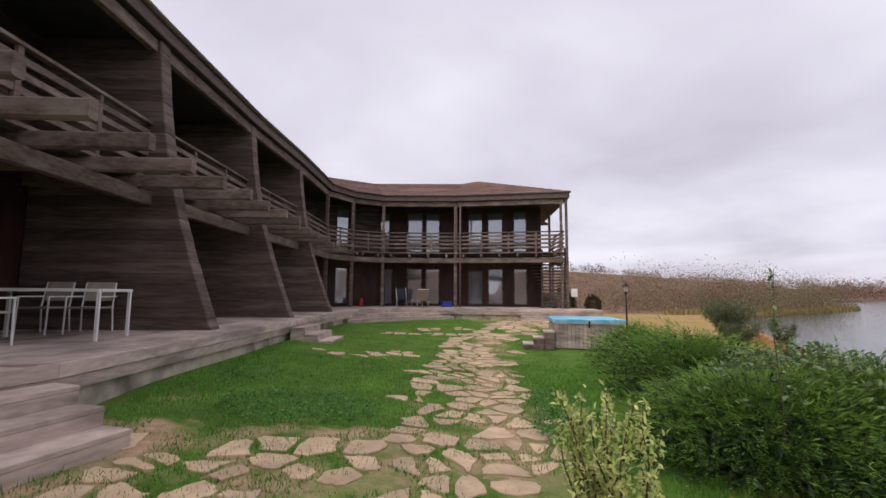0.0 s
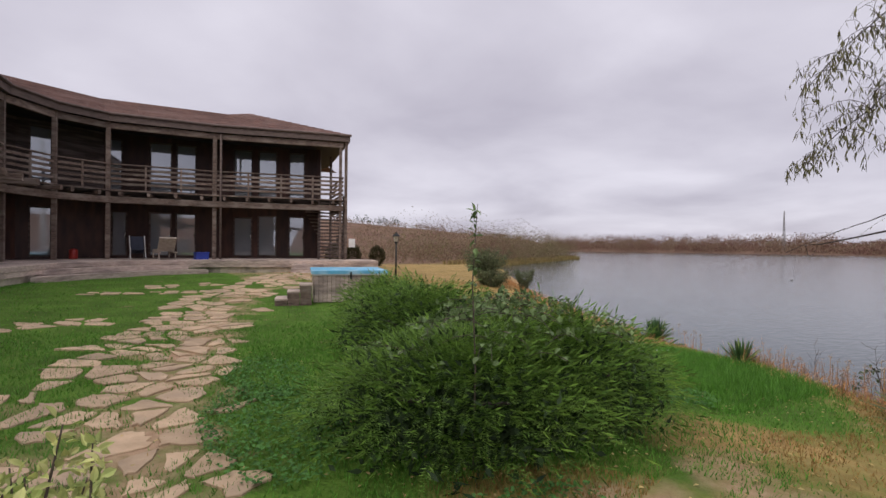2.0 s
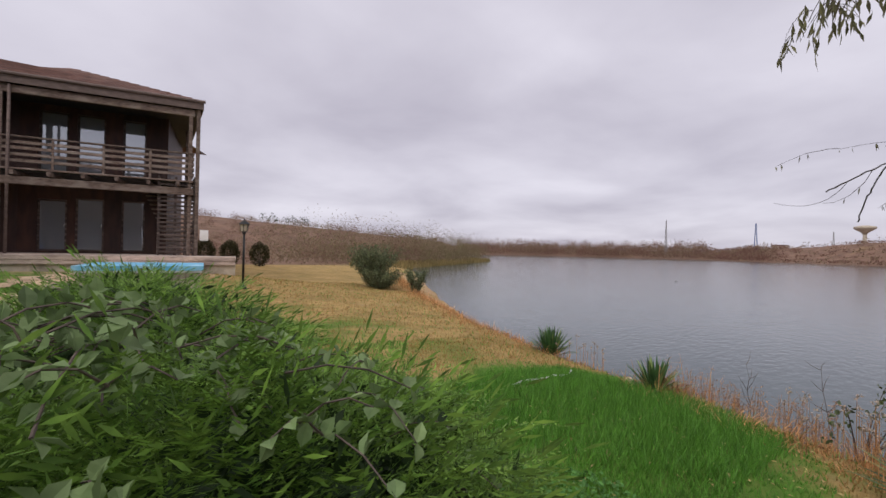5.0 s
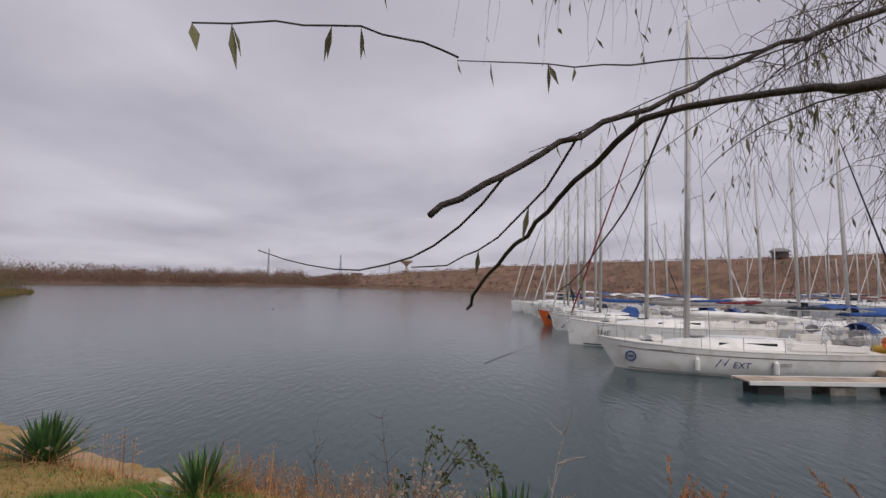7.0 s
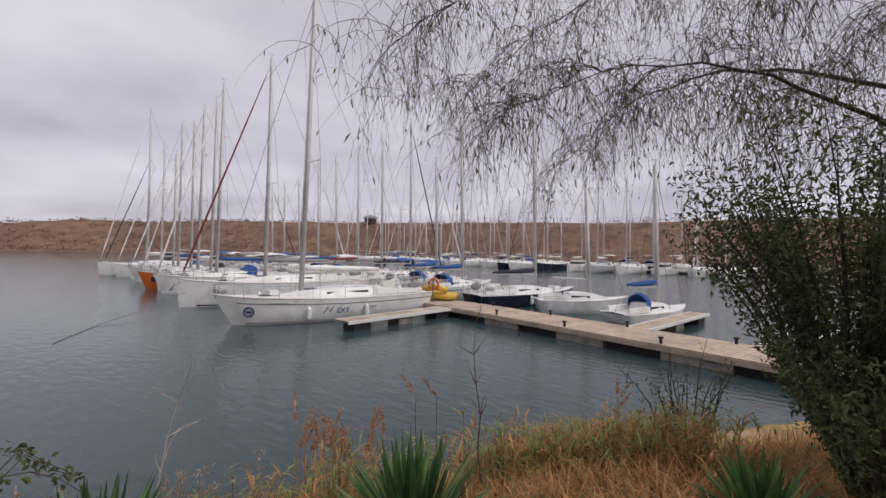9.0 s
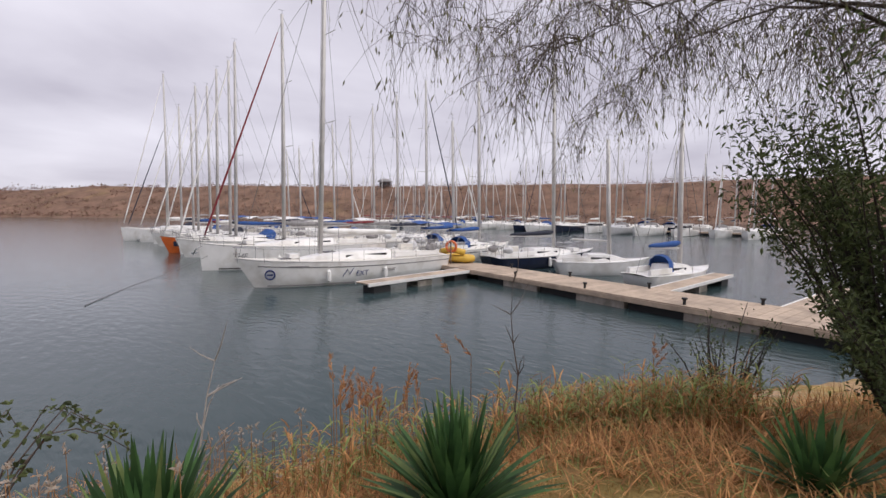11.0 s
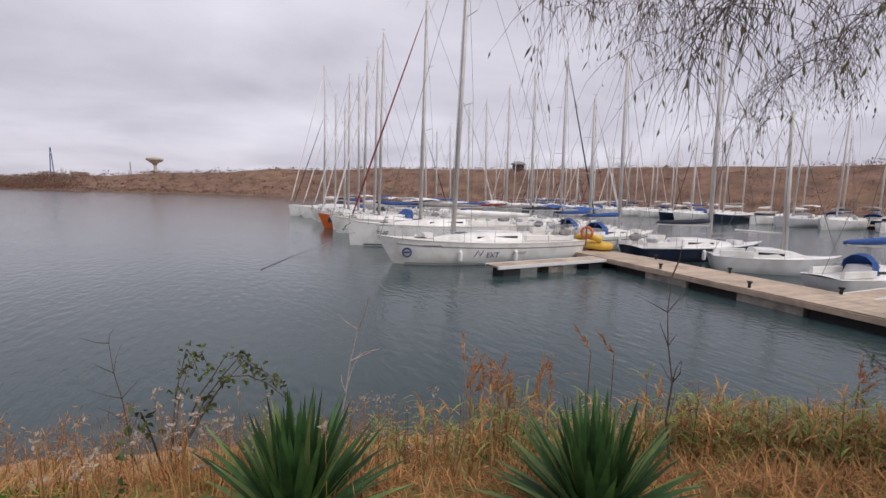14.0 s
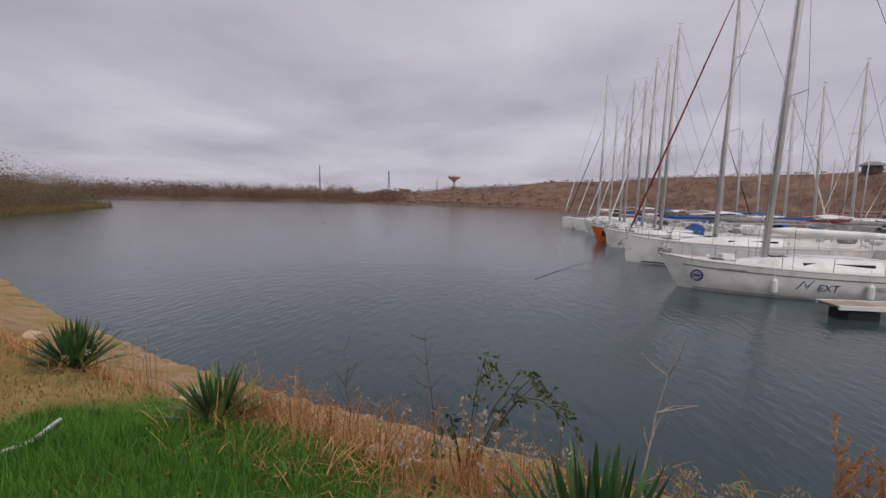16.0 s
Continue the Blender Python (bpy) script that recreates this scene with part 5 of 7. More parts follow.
bar = part("lettering", Shape().box((0, 0, 0), (0.75, 0.03, 0.01)).box((0.05, 0.08, 0), (0.75, 0.03, 0.01)), M_GREYCANVAS, nxt)
bar.matrix_basis = on_side(4.2, 0.55, 11.1, 3.6, 1.2, 0.42, 0.04)

two = sailboat(pose(29.9, -18.98, ZW, 0, 0, heading(1.6, 12)), L=12.0, B=3.9, fb=1.42, mast_h=16.0, boom=M_GREYCANVAS, jib=M_REDCANVAS, boot=M_BLACK,
               label="large white yacht with dark red furled jib", plumb=0.08, rake=1.0, sprayhood=None)
words("THE", 0.46, M_DARKMAST, on_side(10.4, 0.68, 12.0, 3.9, 1.42, 0.08, 0.1), two)
an_ = Shape().tube([(0, 11.7, 1.5), (-0.35, 12.15, 1.35), (-0.1, 12.3, 1.0)], 0.04, 6).tube([(-0.3, 12.1, 1.1), (0.25, 12.3, 1.05)], 0.035, 6)
part("anchor", an_, M_STEEL, two)

ROW = (  # x of the stern, length, freeboard, mast, hull, boom cover, jib
    (39.6, 11.0, 1.25, 16.9, M_WHITE, M_BLUE, M_WHITE, "white cruising yacht with a blue sail cover"),
    (42.6, 10.4, 1.25, 16.3, M_WHITE, M_NAVYCANVAS, None, "white yacht with dark sail cover and bare forestay"),
    (44.7, 11.3, 1.25, 16.0, M_ORANGE, M_WHITE, None, "orange and blue racing yacht with bare deck"),
    (49.0, 10.6, 1.2, 15.5, M_WHITE, M_REDCANVAS, M_WHITE, "white yacht with a red sail cover"),
    (53.2, 11.0, 1.25, 16.4, M_WHITE, M_BLUE, None, "white yacht with blue cover on the boom"),
    (57.4, 10.4, 1.2, 14.0, M_WHITE, M_GREYCANVAS, M_WHITE, "white yacht with grey sail cover"),
    (61.6, 11.2, 1.3, 15.8, M_WHITE, M_NAVYCANVAS, M_WHITE, "white yacht at the outer pier"),
    (66.0, 12.4, 1.35, 20.4, M_WHITE, M_WHITE, M_WHITE, "tall-masted white yacht at the pier's end"),
    (70.4, 11.6, 1.3, 15.2, M_WHITE, M_BLUE, M_NAVYCANVAS, "outermost white yacht with blue cover"),
)
for k, (x, L, fb, mh, hl, bo, ji, lab) in enumerate(ROW):
    t = (x - 18.2) / 59.8
    y = lerp(-17.1, -24.0, t) + 0.9
    q = sailboat(pose(x, y, ZW, 0, 0, heading(0.9, 10)), L=L - 0.7, B=L * 0.325, fb=fb, mast_h=mh, hull=hl, boom=bo, jib=ji, label=lab,
                 detail=1 if k < 6 else 0, bimini=(M_WHITE, None, M_GREYCANVAS, M_WHITE, M_BLUE, None)[k % 6], plumb=R3.choice((0.1, 0.3, 0.4)), boot=M_NAVYCANVAS if k % 2 else None, stripe=M_NAVY if hl is M_ORANGE else None,
                 sprayhood=(M_BLUE, None, None, M_NAVYCANVAS, M_GREYCANVAS)[k % 5], rake=R3.uniform(0.5, 1.6))

# the far side of the pier: bows turned away
FARSIDE = (
    (24.6, -19.4, 8.6, 0.95, 13.1, M_WHITE, M_BLUE, None, "white yacht with a bright blue boom cover"),
    (28.0, -19.9, 8.98, 1.0, 10.9, M_WHITE, M_BLUE, M_WHITE, "small white yacht under a blue canopy"),
    (32.6, -20.2, 10.5, 1.15, 15.3, M_WHITE, M_NAVYCANVAS, M_NAVYCANVAS, "white yacht with black furled jib"),
    (37.0, -20.5, 10.3, 1.15, 14.9, M_WHITE, M_GREYCANVAS, None, "white yacht with grey cover"),
    (41.2, -20.8, 10.0, 1.15, 14.5, M_WHITE, M_REDCANVAS, None, "white yacht with red rolled sail"),
    (46.0, -21.2, 10.2, 1.15, 14.0, M_WHITE, M_BLUE, None, "white yacht with blue cover astern"),
    (50.5, -21.5, 10.2, 1.15, 14.1, M_NAVY, M_WHITE, M_WHITE, "navy-hulled yacht with white cover"),
    (55.0, -21.8, 9.6, 1.1, 12.5, M_WHITE, M_GREYCANVAS, None, "white yacht in the middle row"),
    (60.0, -22.2, 9.6, 1.1, 12.3, M_WHITE, M_NAVYCANVAS, None, "white yacht with black cover"),
    (64.6, -22.6, 9.8, 1.1, 12.4, M_WHITE, M_WHITE, M_NAVYCANVAS, "white yacht towards the pier end"),
)
for k, (x, y, L, fb, mh, hl, bo, ji, lab) in enumerate(FARSIDE):
    sailboat(pose(x, y - (x - 20) * 0.04, ZW, 0, 0, heading(-0.6, -10)), L=L, B=L * 0.33, fb=fb, mast_h=mh, hull=hl, boom=bo, jib=ji, label=lab, detail=1 if k < 4 else 0, bimini=(M_BLUE, M_BLUE, None, M_WHITE, None)[k % 5],
             plumb=R3.choice((0.1, 0.3)), sprayhood=(M_BLUE, M_BLUE, None, M_GREYCANVAS)[k % 4], rake=R3.uniform(0.3, 1.2), stripe=M_NAVYCANVAS if k == 0 else None)

# small boats inside the marina
sailboat(pose(19.6, -19.6, ZW, 0, 0, heading(-3.2, -10)), L=9.0, B=2.7, fb=0.85, mast_h=13.0, hull=M_NAVY, boom=M_NAVYCANVAS, label="slim navy keelboat with white deck", detail=1, plumb=0.6, deck=M_WHITE)
sailboat(pose(15.9, -20.9, ZW, 0, 0, heading(-4.6, -4.2)), L=5.4, B=2.0, fb=0.80, mast_h=7.6, hull=M_WHITE, deck=M_WHITE, boom=None, label="open white dayboat tied to the pier", detail=0, plumb=0.4)
sailboat(pose(10.9, -19.4, ZW, 0, 0, heading(-2.6, -7)), L=5.6, B=2.0, fb=0.62, mast_h=8.0, hull=M_WHITE, deck=M_WHITE, boom=M_BLUE, sprayhood=M_BLUE, label="small white sailing boat with bundled blue sail", detail=0, plumb=0.3)


def motorboat(at, L, label):
    m = thing("motorboat", label, "motorboat", "motorboats in the marina", at=at)
    hs = Shape()
    N = 8
    for i in range(N + 1):
        t = i / N
        bm_ = L * 0.17 * (1 if t < 0.5 else max(0.02, 1 - ((t - 0.5) / 0.5) ** 2))
        z = 0.85 + 0.35 * t * t
        hs.v += [(0, t * L, -0.3), (bm_ * 0.9, t * L, 0.05), (bm_, t * L, z), (-bm_, t * L, z), (-bm_ * 0.9, t * L, 0.05)]
    for i in range(N):
        for k in range(5):
            hs.f.append((i * 5 + k, i * 5 + (k + 1) % 5, i * 5 + 5 + (k + 1) % 5, i * 5 + 5 + k))
    hs.f.append((4, 3, 2, 1, 0))
    part("hull", hs, M_WHITE, m)
    part("cabin", Shape().prism([(-0.9, L * 0.25), (0.9, L * 0.25), (0.75, L * 0.62), (-0.75, L * 0.62)], 0.9, 1.75), M_WHITE, m)
    part("window", Shape().prism([(-0.92, L * 0.28), (0.92, L * 0.28), (0.79, L * 0.63), (-0.79, L * 0.63)], 1.25, 1.6), M_SMOKE, m)
    part("hardtop", Shape().prism([(-1.0, L * 0.2), (1.0, L * 0.2), (0.8, L * 0.58), (-0.8, L * 0.58)], 1.76, 1.86), M_WHITE, m)
    part("rail", Shape().tube([(-0.95, L * 0.6, 1.5), (-0.5, L * 0.9, 1.7), (0, L * 0.98, 1.72), (0.5, L * 0.9, 1.7), (0.95, L * 0.6, 1.5)], 0.02, 5), M_STEEL, m)
    return m


# the second pontoon, parallel and further off, with its row of boats
pier2 = thing("far_pier", "distant floating pier behind the moored boats", "pier", kind="structure")
part("deck", Shape().beam((10, -78, PZ - 0.1), (120, -84, PZ - 0.1), 2.4, 0.2), M_PIER, pier2)
for k in range(26):
    part("float", Shape().box((12 + k * 4.1, -78.1 - k * 0.22, ZW + 0.1), (1.8, 2.2, 0.4)), M_BLACK, pier2)
labels2 = ("white yacht at the far pontoon", "far white yacht with blue sail cover", "distant white yacht with dark cover")
x = 13.0
k = 0
while x < 112:
    for sgn in (1, -1):
        L = R3.uniform(8.5, 11.5)
        y = -78 - (x - 10) * 0.055 + sgn * 1.6
        if sgn == 1 and k in (2, 5):
            motorboat(pose(x, y, ZW, 0, 0, 0), L * 0.75, "white motorboat with hardtop at the far pontoon")
        else:
            sailboat(pose(x, y, ZW, 0, 0, R3.uniform(-4, 4) + (0 if sgn > 0 else 180)), L=L, B=L * 0.33, fb=R3.uniform(1.0, 1.25), mast_h=L * R3.uniform(1.15, 1.5),
                     hull=R3.choice((M_WHITE, M_WHITE, M_WHITE, M_WHITE, M_GREYHULL, M_NAVY)), boom=R3.choice((M_BLUE, M_WHITE, M_WHITE, M_CREAM, M_NAVYCANVAS, M_GREYCANVAS, M_REDCANVAS)), bimini=R3.choice((None, M_WHITE, M_GREYCANVAS)),
                     jib=R3.choice((None, M_WHITE, M_NAVYCANVAS)), label=labels2[k % 3], detail=0, rake=R3.uniform(0, 1.5), plumb=0.3,
                     sprayhood=R3.choice((None, M_BLUE, M_GREYCANVAS)))
    x += R3.uniform(4.0, 5.4)
    k += 1

# the yellow rescue float with its ring, on the pier
resc = thing("rescue_float", "yellow inflatable rescue float lying on the pier", "rescue float", at=pose(20.9, -17.9, PZ, 0, 0, 20) @ Matrix.Scale(0.85, 4))
part("upper_tube", Shape().tube([(-0.9, 0.5, 0.75), (0, 0.56, 0.95), (0.9, 0.5, 0.75)], 0.22, 8), M_YELLOW, resc, smooth=True)
part("body", Shape().tube([(-1.1, -0.4, 0.3), (0, -0.5, 0.34), (1.1, -0.3, 0.3), (1.3, 0.1, 0.3), (1.0, 0.45, 0.3), (-1.0, 0.45, 0.32), (-1.25, 0.0, 0.3), (-1.1, -0.4, 0.3)], 0.26, 8), M_YELLOW, resc, smooth=True)
part("floor", Shape().box((0, 0, 0.2), (2.0, 0.8, 0.12)), M_YELLOW, resc)
lb = thing("lifebuoy", "orange lifebuoy on a stand at the pier", "lifebuoy", at=pose(20.6, -17.2, PZ, 0, 0, 25))
part("ring", Shape().tube([(0.3 * math.cos(k * math.pi / 8), 0, 1.0 + 0.3 * math.sin(k * math.pi / 8)) for k in range(17)], 0.075, 8), M_ORANGE, lb, smooth=True)
part("stand", Shape().beam((0, 0.08, 0), (0, 0.08, 1.35), 0.07, 0.07), M_BEAM, lb)
# mooring line that runs into the water
part("mooring_line", Shape().tube([(30.9, -7.4, ZW + 0.9), (29.0, -4.6, ZW + 0.25), (27.2, -2.6, ZW + 0.02), (24.0, -0.8, ZW + 0.02)], 0.012, 5), M_ROPE)
tagged(bpy.data.objects["mooring_line"], "slack mooring rope running from bow into the water", "rope")
# a rough flattened ball that stands for a distant waterbird
buoy = part("waterbird", Shape().ball((0, 0, 0.05), 0.22, 2, 0.2, (1.5, 0.8, 0.6)), M_GREYCANVAS)
tagged(buoy, "small grey waterbird drifting on the open lake", "buoy")
buoy.matrix_basis = pose(66, 24, ZW)

# ---- marks on the far shore ----
wt = thing("water_tower", "far concrete water tower with flared bowl", "water tower", at=pose(700, 40, 9))
part("shaft", Shape().lathe((0, 0, 0), ((3.2, 0), (2.2, 8), (1.8, 22)), 16), M_CONCRETE, wt, smooth=True)
part("bowl", Shape().lathe((0, 0, 22), ((1.8, 0), (3.5, 2.5), (9.5, 6.5), (10, 7.2), (10, 9), (3, 10.5)), 20), M_CONCRETE, wt, smooth=True)
for nm, lab, cat, x, y, z, h, r in (("radio_mast", "thin distant radio mast", "mast", 603, 222, 2, 46, 0.7), ("harbour_crane", "distant blue-grey harbour crane", "crane", 620, 128, 2, 40, 1.0), ("radio_mast", "thin lattice pylon near the tower", "mast", 690, 66, 10, 24, 0.6)):
    pm = thing(nm, lab, cat, at=pose(x, y, z))
    for a in range(4):
        sx, sy = (1, -1)[a % 2], (1, -1)[a // 2]
        part("leg", Shape().tube([(sx * r * 2, sy * r * 2, 0), (sx * r * 0.3, sy * r * 0.3, h)], 0.22, 5), M_BLUE if "crane" in nm else M_GREYCANVAS, pm)
    for k in range(8):
        t = k / 8
        part("brace", Shape().tube([(-r * 2 * (1 - t), 0, h * t), (r * 2 * (1 - t) + 0.2, 0, h * (t + 0.1))], 0.16, 4), M_GREYCANVAS, pm)
hut = thing("hilltop_hut", "small dark lookout hut on the hill crest", "hut", at=pose(0, 0, 0))
hx, hy = 3.6 + 0.772 * 268, 1.7 - 0.636 * 268
hz = land(hx, hy)
part("body", Shape().lathe((hx, hy, hz), ((3.4, 0), (3.4, 3.0)), 8), M_DARKWOOD, hut)
part("roof", Shape().lathe((hx, hy, hz + 3.0), ((4.6, 0), (4.2, 0.8), (2.0, 1.9), (0.4, 2.1)), 12), M_GREYCANVAS, hut)
for k in range(8):
    a = k * math.pi / 4 + 0.2
    part("window", Shape().box((hx + 3.35 * math.cos(a), hy + 3.35 * math.sin(a), hz + 1.8), (0.15, 1.4, 1.1), Matrix.Rotation(a, 3, "Z")), M_SMOKE, hut)
for (bx, by, w, d, h) in ((640, 150, 12, 10, 4), (650, 110, 14, 10, 4)):
    bz = land(bx, by)
    hb = thing("far_building", "low pale building on the far shore", "building", "far shore buildings", at=pose(bx, by, max(ZW + 1, bz)))
    part("wall", Shape().box((0, 0, h / 2), (d, w, h)), M_CONCRETE, hb)
    part("roof", Shape().prism([(-d * 0.55, -w * 0.52), (d * 0.55, -w * 0.52), (d * 0.55, w * 0.52), (-d * 0.55, w * 0.52)], h, h + 0.8), M_ROOF, hb)
    for k in range(5):
        part("window", Shape().box((-d / 2 - 0.05, -w * 0.4 + k * w * 0.2, h * 0.55), (0.2, w * 0.08, h * 0.3)), M_SMOKE, hb)


# ---- plants ----
RP = random.Random(21)


def rand_dir(up=0.0):
    v = Vector((RP.gauss(0, 1), RP.gauss(0, 1), RP.gauss(0, 1) + up))
    return v.normalized()


def juniper(cx, cy, rx, ry, h, sprays, label):
    """A spreading juniper: a heart coloured dark for its shade, many feathery sprays that arch outwards."""
    z0 = land(cx, cy)
    j = thing("juniper", label, "shrub", "spreading junipers on the lawn", at=pose(cx, cy, z0))
    for k in range(7):
        a = k * 0.9
        part("trunk", Shape().tube([(0, 0, -0.05), (0.3 * math.cos(a), 0.3 * math.sin(a), 0.3), (rx * 0.6 * math.cos(a), ry * 0.6 * math.sin(a), h * 0.5)], [0.05, 0.035, 0.012], 6), M_BARK, j)
    core, sp = Shape(), Shape()
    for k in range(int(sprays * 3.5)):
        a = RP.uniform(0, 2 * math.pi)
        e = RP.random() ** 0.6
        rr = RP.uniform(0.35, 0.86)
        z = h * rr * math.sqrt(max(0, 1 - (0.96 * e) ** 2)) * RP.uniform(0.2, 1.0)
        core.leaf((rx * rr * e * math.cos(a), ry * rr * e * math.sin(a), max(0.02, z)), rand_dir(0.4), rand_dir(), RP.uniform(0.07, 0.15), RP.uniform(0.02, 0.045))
    for k in range(sprays):
        a = RP.uniform(0, 2 * math.pi)
        e = RP.random() ** 0.55
        lump = 0.82 + 0.26 * noise.noise((cx + 1.7 * e * math.cos(a) * rx, cy + 1.7 * e * math.sin(a) * ry, 3.0)) + RP.uniform(-0.10, 0.05)
        el = math.sqrt(max(0.0, 1 - (e * 0.97) ** 2))
        p = Vector((rx * lump * e * math.cos(a), ry * lump * e * math.sin(a), max(0.05, h * lump * el * RP.uniform(0.72, 1.0))))
        out = Vector((math.cos(a) * (0.35 + e), math.sin(a) * (0.35 + e), 0.25 + 0.55 * el + RP.uniform(-0.3, 0.35)))
        out = (out.normalized() + rand_dir() * 0.45).normalized()
        L = RP.uniform(0.16, 0.34)
        side = out.cross(Vector((0, 0, 1))).normalized()
        curve = Vector((RP.uniform(-0.2, 0.2), RP.uniform(-0.2, 0.2), -0.35))
        n = 11
        for i in range(n):
            t = i / n
            q = p + out * L * t + curve * L * t * t
            w = L * 0.19 * (1 - t) + 0.010
            for sg in (-1, 1):
                d = (out * 0.6 + side * sg * 0.9 + rand_dir() * 0.35)
                sp.leaf(q, d, out.cross(side) + rand_dir() * 0.3, w * RP.uniform(0.8, 1.25), 0.006 + 0.05 * w)
        sp.leaf(p + out * L * 0.8 + curve * L * 0.6, out + curve * 0.8, side, L * 0.35, 0.014)
    # inner leaves carry the crown's shade in their colour
    part("inner_foliage", core, L_JUNIPER_SHADE, j)
    part("crown", sp, L_JUNIPER, j, "feathery green juniper sprays")
    return j


juniper(0.68, 3.22, 1.50, 1.40, 1.02, 2500, "dense spreading juniper with feathery green sprays")
juniper(1.82, 3.25, 1.34, 1.32, 1.08, 2300, "wide juniper with vine leaves growing through it")
juniper(1.80, 5.70, 1.66, 1.70, 1.24, 2300, "tall-grown juniper near the hot tub")
juniper(2.25, 8.3, 1.05, 1.4, 1.15, 1300, "low juniper beside the hot tub")

vine = thing("vine", "broad-leaved vine climbing over the junipers", "vine", at=pose(1.22, 3.25, land(1.22, 3.25)))
vs, vst = Shape(), Shape()
for k in range(120):
    a, r = RP.uniform(0, 6.28), RP.uniform(0.1, 1.2)
    x, y = r * math.cos(a), r * 0.75 * math.sin(a)
    z = 1.05 - 0.30 * r * r + RP.uniform(-0.05, 0.08)
    d = rand_dir()
    d.z = abs(d.z) * 0.3
    pts = [Vector((x, y, z)) + d * 0.13 * i + Vector((0, 0, 0.04 * i - 0.02 * i * i)) for i in range(4)]
    vst.tube(pts, [0.004, 0.003, 0.003, 0.002], 4)
    for q in pts:
        for i in range(2):
            vs.broad(q, rand_dir(0.4), Vector((0, 0, 1)) + rand_dir() * 0.7, RP.uniform(0.045, 0.07), RP.uniform(0.034, 0.05), 0.006)
part("branching", vst, M_TWIG, vine)
part("leaves", vs, L_VINE, vine)


def leafy_shrub(name, label, cx, cy, w, h, stems, per, leaf_mat, lsize, lean=0.5, bark=None, lw=0.45):
    z0 = land(cx, cy)
    s = thing(name, label, "shrub", at=pose(cx, cy, z0))
    st, lv = Shape(), Shape()
    for k in range(stems):
        a = RP.uniform(0, 2 * math.pi)
        tip = Vector((w / 2 * math.cos(a) * RP.uniform(0.3, 1), w / 2 * math.sin(a) * RP.uniform(0.3, 1), h * RP.uniform(0.6, 1.0)))
        base = Vector((0.06 * math.cos(a), 0.06 * math.sin(a), -0.03))
        mid = base.lerp(tip, 0.5) + rand_dir() * 0.08 + Vector((0, 0, 0.12 * h * lean))
        pts = [base, base.lerp(mid, 0.5) + rand_dir() * 0.02, mid, mid.lerp(tip, 0.5) + rand_dir() * 0.03, tip]
        st.tube(pts, [0.012, 0.01, 0.008, 0.005, 0.002], 5)
        for i in range(per):
            t = RP.uniform(0.06, 1.0) ** 0.8
            seg = min(3, int(t * 4))
            q = pts[seg].lerp(pts[seg + 1], t * 4 - seg) + rand_dir() * 0.05 * w
            lv.broad(q, rand_dir(0.35), Vector((0, 0, 1)) + rand_dir() * 0.9, lsize * RP.uniform(0.7, 1.25), lsize * lw * RP.uniform(0.8, 1.2), lsize * 0.08)
    part("branching", st, bark or M_TWIG, s)
    part("crown", lv, leaf_mat, s)
    return s


leafy_shrub("variegated_shrub", "cream and green variegated shrub beside the path", -1.76, 1.46, 0.62, 1.08, 30, 120, L_VARIEG, 0.042)
leafy_shrub("dark_shrub", "tall dark leafy shrub at the water's edge", 3.15, -3.1, 2.9, 2.95, 84, 250, L_OLEASTER, 0.060, 0.7, M_BARK, 0.36)
leafy_shrub("dark_shrub", "low dark undergrowth below the tall shrub", 3.05, -2.2, 1.6, 1.15, 44, 110, L_OLEASTER, 0.052, 0.7, M_BARK, 0.4)
leafy_shrub("dark_shrub", "low leafy bramble shrub at the bank", 4.45, -3.5, 1.5, 1.45, 18, 34, L_OLEASTER, 0.042, 0.7, M_BARK, 0.5)
leafy_shrub("oleander", "grey-green oleander clump at the far bank", 12.2, 18.0, 2.7, 1.9, 80, 80, L_OLEANDER, 0.13, 0.5, M_TWIG, 0.25)
leafy_shrub("oleander", "low grey-green oleander shoots among dry grass", 12.1, 17.2, 2.2, 0.85, 44, 60, L_OLEANDER, 0.11, 0.3, M_TWIG, 0.28)
leafy_shrub("oleander", "low pale shrub on the bank edge", 13.2, 16.2, 1.3, 1.0, 34, 50, L_OLEANDER, 0.11, 0.5, M_TWIG, 0.3)
sap = thing("sapling", "thin young sapling growing out of the juniper", "sapling", at=pose(0.36, 2.62, land(0.36, 2.62)))
part("stem", Shape().tube([(0, 0, -0.05), (0.02, 0.01, 0.7), (0.0, 0.03, 1.3), (0.03, 0.02, 1.88)], [0.008, 0.006, 0.005, 0.002], 6), M_TWIG, sap)
sl = Shape()
for k in range(44):
    z = RP.uniform(1.1, 1.9)
    sl.broad((0.01, 0.02, z), rand_dir(0.3), Vector((0, 0, 1)) + rand_dir() * 0.7, RP.uniform(0.05, 0.08), RP.uniform(0.025, 0.035), 0.004)
part("leaves", sl, L_VINE, sap)


